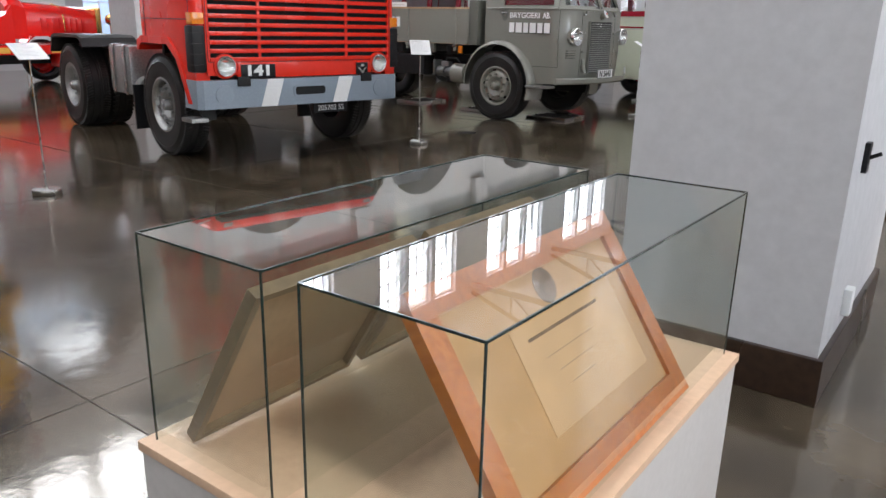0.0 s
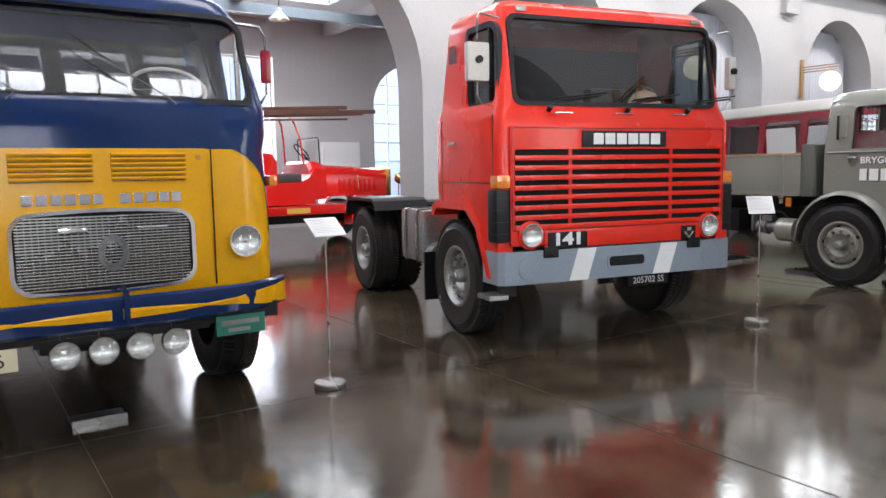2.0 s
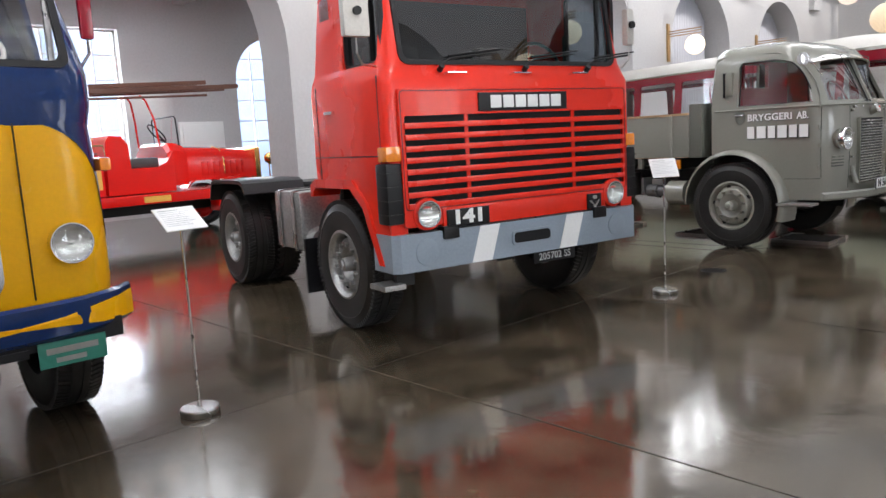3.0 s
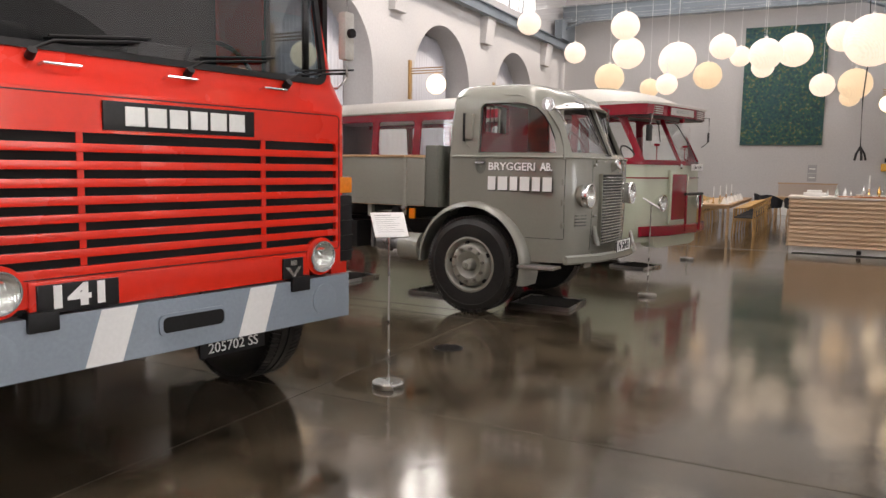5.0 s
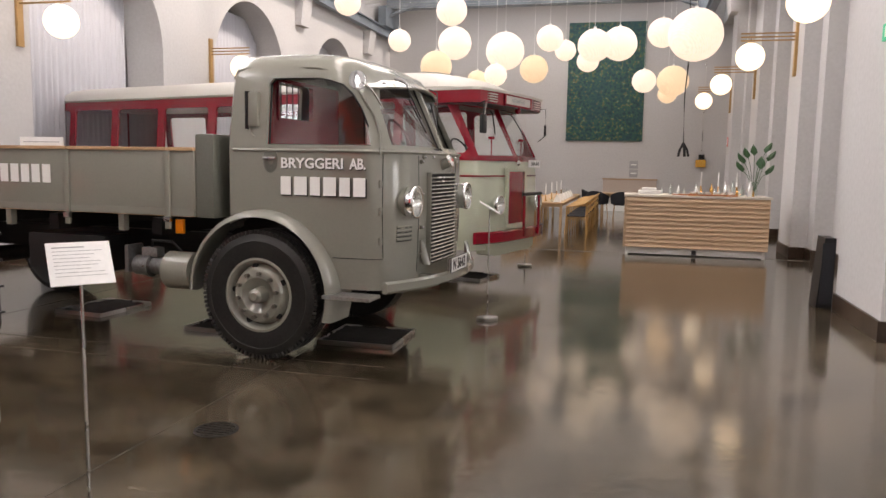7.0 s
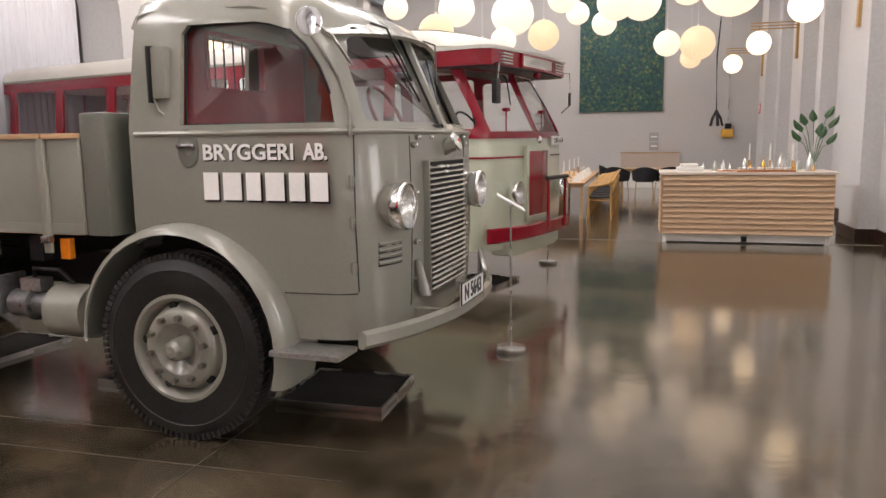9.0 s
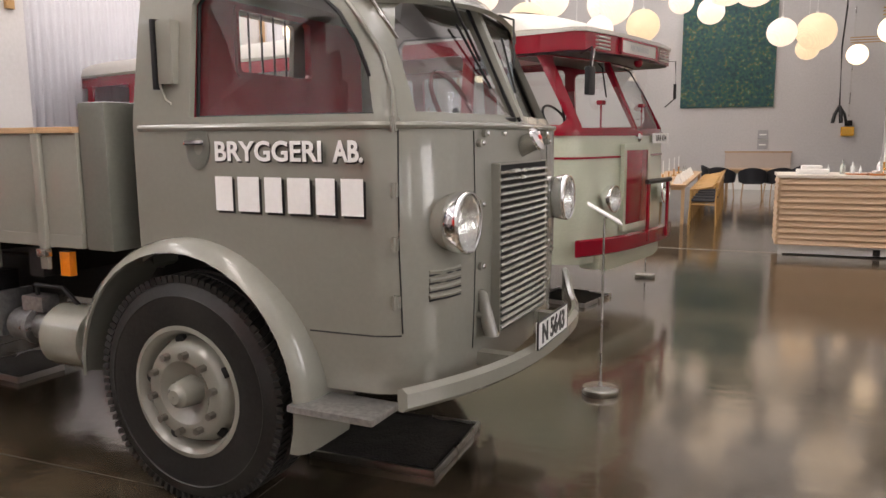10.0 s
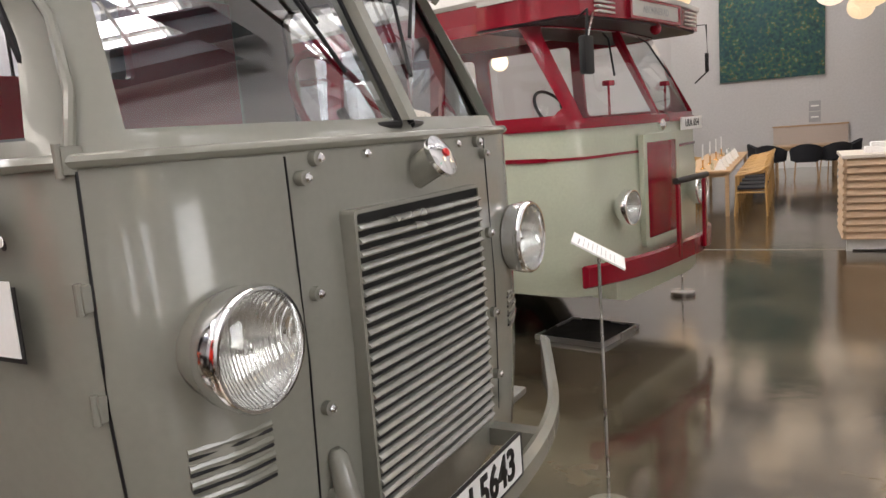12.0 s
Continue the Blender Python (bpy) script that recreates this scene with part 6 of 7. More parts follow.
    part("steering_wheel", tube([(-0.7 - 0.1 * math.sin(a), -0.5 + 0.22 * math.cos(a), 1.78 + 0.16 * math.sin(a)) for a in (math.tau * k / 24 for k in range(25))], 0.013), BLACK, t)
    part("chassis", box(B + 0.5, -0.5, -0.45, 0.45, 0.42, 0.7), CHASSIS, t, smooth=False)
    part("front_valance", prism([(-0.75, 0.56), (-0.75, 0.4), (-0.6, 0.36), (0.6, 0.36), (0.75, 0.4), (0.75, 0.56)], "x", -0.3, -0.1), CREAM, t)


bus()


def fire_engine():
    """Heads along +x; stands with its right side to the hall."""
    t = thing("fire_engine", pose(-12.2, 9.0, 0, 0, 0, 90), "bright red vintage open fire engine with brass lamps and wooden ladder", "fire engine")
    hood = []
    for u, w, top in ((-1.85, 0.55, 1.66), (-1.7, 0.5, 1.68), (-1.0, 0.44, 1.64), (-0.4, 0.38, 1.6), (-0.24, 0.35, 1.56)):
        hood.append([(u, -w, 1.0), (u, -w, top - 0.26), (u, -w + 0.05, top - 0.14), (u, -w + 0.16, top - 0.05), (u, 0, top), (u, w - 0.16, top - 0.05), (u, w - 0.05, top - 0.14), (u, w, top - 0.26), (u, w, 1.0)])
    part("bonnet", loft(hood), FIRE_RED, t, "red tapering bonnet")
    for k in range(8):
        part("louvre", box(-1.5 + 0.13 * k, -1.44 + 0.13 * k, -0.5 + 0.012 * k, -0.44 + 0.012 * k, 1.1, 1.36, 0.008), FIRE_RED, t)
    part("bonnet_strap", tube([(-1.0, -0.45, 1.1), (-1.0, -0.45, 1.38), (-1.0, -0.28, 1.6), (-1.0, 0, 1.65)], 0.012), BRASS, t)
    part("radiator", box(-0.25, -0.12, -0.38, 0.38, 0.85, 1.6, 0.05), BRASS, t, "brass radiator")
    part("cowl", loft([[(u, -w, 0.95), (u, -w, z - 0.15), (u, -w + 0.15, z), (u, w - 0.15, z), (u, w, z - 0.15), (u, w, 0.95)] for u, w, z in ((-1.82, 0.56, 1.68), (-2.0, 0.66, 1.74), (-2.2, 0.72, 1.76), (-2.28, 0.72, 1.7))]), FIRE_RED, t, "red rounded scuttle")
    low = [(-2.2, 0.86), (-2.2, 1.6), (-2.32, 1.42), (-2.5, 1.32), (-3.0, 1.32), (-3.02, 1.75), (-3.12, 1.9), (-3.34, 1.92), (-3.42, 1.8), (-3.44, 0.86)]
    part("body", prism(low, "y", -0.82, 0.82), FIRE_RED, t, "red open driver's body with a high seat back")
    part("hose_box", box(-5.0, -3.5, -0.86, 0.86, 0.86, 1.4, 0.03), FIRE_RED, t, "red hose locker")
    part("locker_lid", box(-5.02, -3.48, -0.88, 0.88, 1.4, 1.44, 0.012), FIRE_RED, t)
    part("ochre_panel", box(-3.92, -3.55, -0.867, -0.86, 0.98, 1.34), YELLOW_PATCH, t, smooth=False)
    part("seat", box(-2.98, -2.45, -0.75, 0.75, 1.32, 1.5, 0.06), SEAT, t)
    part("running_board", box(-5.3, -0.7, -0.98, 0.98, 0.66, 0.84, 0.02), FIRE_RED, t)
    for u in (-4.4, -2.9, -1.6):
        part("ochre_patch", box(u, u + 0.5, -0.987, -0.98, 0.69, 0.8), YELLOW_PATCH, t, smooth=False)
    for s in (-1, 1):
        for u in (-0.9, -4.1):
            wheel(t, u, s * 0.92, s, 0.45, 0.14, 0.3, FIRE_RED, 0.05, 8)
        arc = [(-0.9 + 0.55 * math.cos(radians(a)), 0.5 + 0.55 * math.sin(radians(a))) for a in range(10, 191, 12)]
        arc2 = [(-0.9 + 0.52 * math.cos(radians(a)), 0.5 + 0.52 * math.sin(radians(a))) for a in range(10, 191, 12)]
        part("wing", frame_ring(arc, arc2, "y", s * 0.6, s * 0.98), FIRE_RED, t)
        lamp = part("headlight", lathe([(0.02, -0.12), (0.09, -0.08), (0.13, 0.0), (0.13, 0.02), (0.1, 0.03), (0.003, 0.03)], 24, Matrix.Translation((0.05, s * 0.45, 1.35))), BRASS, t, "polished brass headlamp")
        part("lamp_post", rod((0.03, s * 0.45, 0.9), (0.03, s * 0.45, 1.24), 0.015), BRASS, lamp)
        part("ladder_prop", tube([(-2.3, s * 0.5, 1.7), (-2.34, s * 0.46, 2.2), (-2.42, s * 0.36, 2.55), (-2.5, s * 0.3, 2.66)], 0.02), FIRE_RED, t)
        part("rear_prop", tube([(-4.6, s * 0.45, 1.42), (-4.6, s * 0.42, 2.5)], 0.024), FIRE_RED, t)
        part("rail", tube([(-3.4, s * 0.8, 1.4), (-3.45, s * 0.8, 1.75), (-4.8, s * 0.8, 1.75), (-4.85, s * 0.8, 1.4)], 0.014), BRASS, t)
    scr = part("screen_frame", tube([(-1.95, -0.55, 1.7), (-1.97, -0.55, 2.2), (-1.97, -0.5, 2.25), (-1.97, 0.5, 2.25), (-1.97, 0.55, 2.2), (-1.95, 0.55, 1.7)], 0.015), BLACK, t)
    g = part("screen_pane", box(-1.972, -1.968, -0.53, 0.53, 1.74, 2.22), GLASS, scr, smooth=False)
    g.visible_shadow = False
    part("steering_wheel", tube([(-2.25 - 0.14 * math.sin(a), -0.3 + 0.2 * math.cos(a), 1.95 + 0.16 * math.sin(a)) for a in (math.tau * k / 24 for k in range(25))], 0.015), BLACK, t)
    part("steering_column", tube([(-2.25, -0.3, 1.95), (-1.95, -0.3, 1.6)], 0.02), BLACK, t)
    part("bell", lathe([(0.1, 0), (0.07, 0.05), (0.05, 0.12), (0.003, 0.15)], 20, Matrix.Translation((-3.6, 0.2, 2.05)) @ Matrix.Rotation(radians(-90), 4, "Y")), BRASS, t)
    part("bell_post", rod((-3.6, 0.2, 1.38), (-3.6, 0.2, 2.06), 0.02), BRASS, t)
    for u in (-3.62, -3.8, -3.98, -4.2):
        flask = part("extinguisher", lathe([(0.003, 0), (0.06, 0), (0.065, 0.02), (0.065, 0.4), (0.04, 0.48), (0.02, 0.5), (0.02, 0.56), (0.003, 0.57)], 16, Matrix.Translation((u, -0.66, 1.44)) @ Matrix.Rotation(radians(-90), 4, "Y")), BRASS, t, "polished brass extinguisher")
        part("clip", box(u - 0.075, u + 0.075, -0.74, -0.6, 1.6, 1.625), CHASSIS, flask, smooth=False)
    up = Matrix.Translation((-3.2, 0, 2.68)) @ Matrix.Rotation(radians(-2.6), 4, "Y")
    for y, a, c in ((-0.3, -2.5, 2.75), (0.3, -2.5, 2.75), (-0.2, -2.4, 2.1), (0.2, -2.4, 2.1)):
        rail = part("ladder_rail", box(a, c, y - 0.03, y + 0.03, 0.0 if abs(y) > 0.25 else 0.11, 0.09 if abs(y) > 0.25 else 0.19, 0.01), LADDERW, t, "dark wooden ladder rail laid along the top")
        rail.data.transform(up)
    for i in range(14):
        rung = part("rung", rod((-2.3 + 0.36 * i, -0.3, 0.045), (-2.3 + 0.36 * i, 0.3, 0.045), 0.016), LADDERW, t)
        rung.data.transform(up)
    part("hook_pole", rod((-5.5, -0.4, 2.52), (-1.2, -0.4, 2.66), 0.022), LADDERW, t)
    part("axle", box(-4.2, -0.8, -0.4, 0.4, 0.45, 0.62), CHASSIS, t, smooth=False)


fire_engine()
# ---- display case ----
def display_case():
    t = thing("display_case", pose(3.7, 0.815, 0), "white plinth with two glass boxes over framed documents", "display case")
    part("plinth", box(-0.38, 0.38, -0.555, 0.555, 0.0, 0.68, 0.004), PLINTH, t)
    part("plinth_top", box(-0.385, 0.385, -0.56, 0.56, 0.68, 0.7, 0.003), BOARDW, t, "pale wooden top board")
    for x0, x1 in ((-0.36, -0.04), (0.04, 0.355)):
        g = bmesh.new()
        c = [[g.verts.new((x, y, z)) for x, y in ((x0, -0.535), (x1, -0.535), (x1, 0.535), (x0, 0.535))] for z in (0.7, 1.0995)]
        g.faces.new(c[1])
        for k in range(4):
            g.faces.new((c[0][k], c[0][(k + 1) % 4], c[1][(k + 1) % 4], c[1][k]))
        cover = part("glass_cover", g, CASEGLASS, t, "clear glass cover", False)
        cover.visible_shadow = False
        e = bmesh.new()
        for x in (x0, x1):
            for y in (-0.535, 0.535):
                box(x - 0.0015, x + 0.0015, y - 0.0015, y + 0.0015, 0.7, 1.1, bm=e)
            box(x - 0.0014, x + 0.0014, -0.535, 0.535, 1.0975, 1.1015, bm=e)
        for y in (-0.535, 0.535):
            box(x0, x1, y - 0.0014, y + 0.0014, 1.0975, 1.1015, bm=e)
        part("polished_edge", e, GLASS_EDGE, cover, "dark green polished glass edge", False)
    return t


display_case()


def leaning_picture(name, x0, x1, y0, y1, z0, h, frame_mat, front, label, rim=0.05):
    """A frame leaning between x0 at its foot and x1 at its top."""
    ang = math.atan2(h, x1 - x0)
    width, up = y1 - y0, math.hypot(h, x1 - x0)
    m = Matrix.Translation((x0, (y0 + y1) / 2, z0)) @ Matrix.Rotation(-(ang - math.pi / 2), 4, "Y")
    t = thing(name, m, label, "framed picture")
    o, i = [(-width / 2, 0), (width / 2, 0), (width / 2, up), (-width / 2, up)], [(-width / 2 + rim, rim), (width / 2 - rim, rim), (width / 2 - rim, up - rim), (-width / 2 + rim, up - rim)]
    part("picture_frame", frame_ring(o, i, "x", -0.012, 0.012), frame_mat, t)
    part("backing", box(-0.010, -0.004, -width / 2 + rim * 0.5, width / 2 - rim * 0.5, rim * 0.5, up - rim * 0.5), CARD, t, smooth=False)
    if front:
        part("document", box(-0.003, 0.003, -width / 2 + 0.03, width / 2 - 0.03, 0.03, up - 0.03), DIPLOMA, t, "aged printed document", False)
        part("inner_sheet", box(0.0031, 0.0042, -0.14, width / 2 - 0.1, 0.1, up - 0.13), OLD_SHEET, t, smooth=False)
        part("headline", box(0.0043, 0.005, -0.1, 0.16, up - 0.161, up - 0.155), INK, t, "blurred line of dark print", False)
        part("seal_print", lathe([(0.035, 0), (0.034, 0.001), (0.003, 0.0012)], 24, Matrix.Translation((0.0034, 0.02, up - 0.085))), INK, t)
        for k in range(3):
            part("print_line", box(0.0043, 0.0046, -0.07 + 0.02 * k, 0.1 - 0.02 * k, up - 0.2 - 0.03 * k, up - 0.198 - 0.03 * k), CARD, t, smooth=False)
    return t


leaning_picture("framed_diploma", 4.05, 3.82, 0.40, 1.08, 0.715, 0.35, FRAMEW, True, "orange wooden framed old diploma leaning in the case")
leaning_picture("framed_print", 3.40, 3.60, 0.31, 0.72, 0.712, 0.33, FRAME_DARK, False, "tan back of a thin wooden framed print in the case", 0.014)
leaning_picture("framed_print", 3.40, 3.60, 0.76, 1.18, 0.712, 0.33, FRAME_DARK, False, "tan back of a second wooden framed print", 0.014)


# ---- text stands ----
def text_stand(x, y, turn, w=0.128, h=0.096, tilt=52):
    t = thing("text_stand", pose(x, y, 0, 0, 0, turn), "slim steel stand with a tilted white text card", "sign stand", "text stands")
    part("base_disc", lathe([(0.003, 0), (0.11, 0), (0.115, 0.008), (0.115, 0.035), (0.108, 0.043), (0.003, 0.045)], 40, Matrix.Rotation(radians(-90), 4, "Y")), STEEL, t, "round polished steel base")
    part("pole", rod((0, 0, 0.05), (0, 0, 1.13), 0.007), STEEL, t)
    part("pole_socket", rod((0, 0, 0.045), (0, 0, 0.075), 0.014), STEEL, t)
    m = Matrix.Translation((0.0, 0, 1.16)) @ Matrix.Rotation(radians(-tilt), 4, "Y")
    card = part("card", box(-0.004, 0.004, -w, w, -h, h, 0.001), PAPER, t)
    card.data.transform(m)
    clamp = part("clamp", box(-0.02, -0.0042, -0.02, 0.02, -0.03, 0.03, 0.003), STEEL, t)
    clamp.data.transform(m)
    b = bmesh.new()
    for k in range(9):
        long = w * 1.6 * (0.6 + 0.4 * random.random())
        box(0.0042, 0.0047, -w * 0.82, -w * 0.82 + (long if k else w), h * (0.73 - 0.167 * k), h * (0.73 - 0.167 * k) + (0.0052 if not k else 0.0022), bm=b)
    pr = part("printed_text", b, PRINT, card, "rows of small illegible print", False)
    pr.data.transform(m)


text_stand(-1.84, 2.56, 6)
text_stand(-1.27, 6.88, -40, 0.122, 0.1, 36)
text_stand(-0.48, 11.75, 12, 0.13, 0.118, 60)
text_stand(-0.69, 15.96, 10)


t = thing("info_card", pose(-0.68, 10.58, 0, 0, 0, -4) @ Matrix.Translation((-3.36, -1.02, 1.69)), "white printed strip card standing on the bed's wooden edge", "card")
part("card", box(-0.24, 0.24, -0.004, 0.004, 0.0, 0.075, 0.001), PAPER, t)
part("printed_text", box(-0.2, 0.2, -0.0055, -0.004, 0.03, 0.036), PRINT, t, "row of small illegible print", False)


# ---- drip trays ----
def drip_tray(x, y, turn, w, d, fill):
    t = thing("drip_tray", pose(x, y, 0, 0, 0, turn), "shallow metal drip tray with dark absorbent fill", "tray", "drip trays")
    part("pan", box(-w / 2, w / 2, -d / 2, d / 2, 0.0, 0.012), STEEL, t, smooth=False)
    b = box(-w / 2, w / 2, -d / 2, -d / 2 + 0.015, 0.0, 0.04, 0.003)
    box(-w / 2, w / 2, d / 2 - 0.015, d / 2, 0.0, 0.04, 0.003, bm=b), box(-w / 2, -w / 2 + 0.015, -d / 2, d / 2, 0.0, 0.039, 0.003, bm=b), box(w / 2 - 0.015, w / 2, -d / 2, d / 2, 0.0, 0.039, 0.003, bm=b)
    part("tray_rim", b, STEEL, t)
    n = 14
    bm = bmesh.new()
    grid = [[bm.verts.new((-w / 2 + 0.015 + (w - 0.03) * i / n, -d / 2 + 0.015 + (d - 0.03) * j / n, 0.018 + 0.014 * random.random())) for j in range(n + 1)] for i in range(n + 1)]
    for i in range(n):
        for j in range(n):
            bm.faces.new((grid[i][j], grid[i + 1][j], grid[i + 1][j + 1], grid[i][j + 1]))
    part("fill", bm, fill, t, "dark crumbled fill")


drip_tray(-1.36, 10.58, 0, 0.70, 0.68, TRAYFILL)
drip_tray(-2.75, 10.62, -4, 0.66, 0.6, TRAYFILL)
drip_tray(-4.45, 10.95, -6, 0.6, 0.72, TRAYFILL)
drip_tray(-1.25, 14.5, -15, 0.6, 0.62, TRAYFILL)


# ---- globes on brackets and paper globes on wires ----
def bracket_lamp(x, y, side):
    """side 1: fixed to the west wall, arm to the east."""
    t = thing("bracket_lamp", pose(x, y, 0, 0, 0, 0 if side > 0 else 180), "round opal lamp hung from a slatted wooden wall arm", "wall lamp", "bracket lamps")
    part("wall_board", box(0.0, 0.05, -0.06, 0.06, 3.3, 4.3, 0.006), PINE, t)
    for i, dy in enumerate((-0.05, 0.0, 0.05)):
        part("arm_slat", box(0.04, 0.98, -0.02, 0.02, 4.02 + dy * 1.3 - 0.012, 4.02 + dy * 1.3 + 0.012, 0.003), PINE, t)
    part("cord", rod((0.8, 0, 3.9), (0.8, 0, 4.0), 0.006), BLACK, t)
    part("globe", sphere((0.8, 0, 3.66), 0.255), OPAL, t, "glowing opal glass globe")


for y in (8.7, 14.23, 19.7, 25.2, 30.6):
    bracket_lamp(LEFT + 0.001, y, 1)
for y in LAMPS_E:
    bracket_lamp(3.719, y, -1)
bracket_lamp(3.219, 8.0, -1)


def paper_globe(x, y, z, d, amber):
    t = thing("paper_globe", pose(x, y, z), "large %s paper globe lamp hanging on a thin cord" % ("amber" if amber else "cream"), "pendant lamp", "paper globes")
    bm = sphere((0, 0, 0), d / 2, 36, 0.97)
    for v in bm.verts:
        v.co *= 1 + 0.006 * math.sin(v.co.z / d * 60) + 0.004 * noise.noise(v.co * 6)
    part("shade", bm, GLOBE_AMBER if amber else GLOBE, t, "ribbed glowing paper shade")
    part("cap", rod((0, 0, d * 0.48), (0, 0, d * 0.48 + 0.05), 0.035), WHITE, t)
    part("cord", rod((0, 0, d * 0.48), (0, 0, 7.1 - z), 0.005, seg=6), WHITE, t)


GLOBES = [(-5.66, 20.92, 5.25, .61, 0), (-6.5, 27.5, 5.46, .72, 0), (-3.44, 21.97, 5.21, .73, 0), (-5.0, 28.8, 5.55, 1.1, 0), (-2.83, 26.0, 4.84, 1.1, 0), (-3.76, 21.82, 3.89, .75, 1), (-4.03, 27.9, 4.24, .63, 1),
          (-2.55, 23.07, 3.82, .57, 0), (-2.6, 30.6, 4.9, .98, 1), (-1.52, 25.69, 5.12, .74, 0), (-1.5, 30.2, 5.45, .71, 0), (-0.08, 22.0, 4.33, .76, 0), (-0.58, 27.7, 4.75, .67, 0), (0.4, 25.05, 4.83, .92, 0),
          (1.09, 27.85, 4.16, .71, 0), (1.55, 27.08, 5.43, .86, 0), (2.13, 22.41, 4.58, 1.21, 0), (2.0, 29.7, 4.35, 1.0, 1), (1.89, 30.9, 4.05, .64, 1)]
for g in GLOBES:
    paper_globe(*g)
for i, (x, y, z, d, a) in enumerate(GLOBES):
    setting("lantern_wire", rod((LEFT, y, 7.1), (3.72, y, 7.1), 0.004, seg=6), STEEL, "thin steel wire stretched across the hall", "wire")


# ---- the end wall ----
def painting():
    m = material("green_painting", (0.03, 0.09, 0.075), 0.6, var=0.5, scale=1.7, dirt_scale=1.3)
    nt, n = m.node_tree, m.node_tree.nodes
    ramp, mix = [q for q in n if q.type == "VALTORGB"][0], [q for q in n if q.type == "MIX"][0]
    e = ramp.color_ramp.elements
    e[0].position, e[0].color, e[1].position, e[1].color = 0.36, (0.010, 0.045, 0.058, 1), 0.68, (0.15, 0.25, 0.17, 1)
    for pos, c in ((0.45, (0.018, 0.078, 0.085)), (0.57, (0.03, 0.105, 0.075)), (0.615, (0.10, 0.13, 0.05)), (0.645, (0.24, 0.10, 0.05)), (0.66, (0.05, 0.14, 0.10))):
        el = e.new(pos)
        el.color = (*c, 1)
    mix.inputs["B"].default_value = (0.016, 0.07, 0.09, 1)
    t = thing("painting", pose(-0.22, 32.5, 4.64), "large dark green abstract painting on the end wall", "painting")
    part("canvas", box(-1.37, 1.37, -0.07, -0.012, -2.12, 2.12, 0.006), m, t)
    part("stretcher", box(-1.3, 1.3, -0.012, 0.0, -2.05, 2.05), PINE, t, smooth=False)


painting()
for z in (1.36, 1.67):
    t = thing("wall_notice", pose(0.9, 32.5, z), "grey rectangular notice on the end wall", "notice", "wall notices")
    part("plate", box(-0.15, 0.15, -0.02, 0.0, -0.14, 0.14, 0.003), PRINT, t)
    part("pictogram", box(-0.1, 0.1, -0.024, -0.02, -0.02, 0.02), WHITE, t, smooth=False)
t = thing("fire_sign", pose(3.719, 29.3, 2.42, 0, 0, -90), "small red fire equipment sign", "sign")
part("plate", box(-0.14, 0.14, -0.012, 0.0, -0.14, 0.14, 0.003), SIGN_RED, t)
part("pictogram", box(-0.07, 0.02, -0.015, -0.012, -0.09, 0.09), WHITE, t, smooth=False)
t = thing("defibrillator_box", pose(3.2, 32.5, 1.75), "yellow wall cabinet on the end wall", "cabinet")
part("cabinet_body", box(-0.17, 0.17, -0.16, 0.0, -0.13, 0.13, 0.02), YELLOW, t)
part("cabinet_lid", box(-0.15, 0.15, -0.17, -0.155, -0.11, 0.11, 0.01), YELLOW_PATCH, t)
part("top_unit", box(-0.08, 0.12, -0.12, 0.0, 0.16, 0.32, 0.01), CHASSIS, t)
part("conduit", rod((0.02, -0.03, 0.32), (0.02, -0.03, 3.6), 0.012), STEEL, t)
t = thing("cable_reel_drop", pose(2.08, 24.4, 0), "black cable drop with a cluster of hanging sockets", "cable")
part("cable", tube([(0, 0, 8.98), (0.01, 0, 6), (0.05, 0, 4.2), (0.0, 0, 3.4), (0.03, 0, 2.2)], 0.016), BLACK, t)
for k in range(5):
    a = math.tau * k / 5
    part("socket", tube([(0.03, 0, 2.22), (0.03 + 0.1 * math.cos(a), 0.1 * math.sin(a), 2.05), (0.03 + 0.14 * math.cos(a), 0.14 * math.sin(a), 1.88)], 0.028), BLACK, t)
t = thing("wall_bench", pose(0.78, 32.1, 0), "upholstered pale wall bench with a wooden back", "bench")
part("bench_seat", box(-0.95, 0.95, -0.3, 0.25, 0.36, 0.46, 0.03), CLOTH, t)
part("bench_base", box(-0.93, 0.93, -0.25, 0.25, 0.0, 0.36, 0.01), WHITE, t)
part("bench_back", box(-0.95, 0.95, 0.27, 0.39, 0.0, 1.12, 0.02), material("faded_bench_cloth", (0.44, 0.36, 0.31), 0.85, var=0.1), t)
part("bench_rail", box(-0.97, 0.97, 0.26, 0.395, 1.12, 1.16, 0.01), OAK, t)


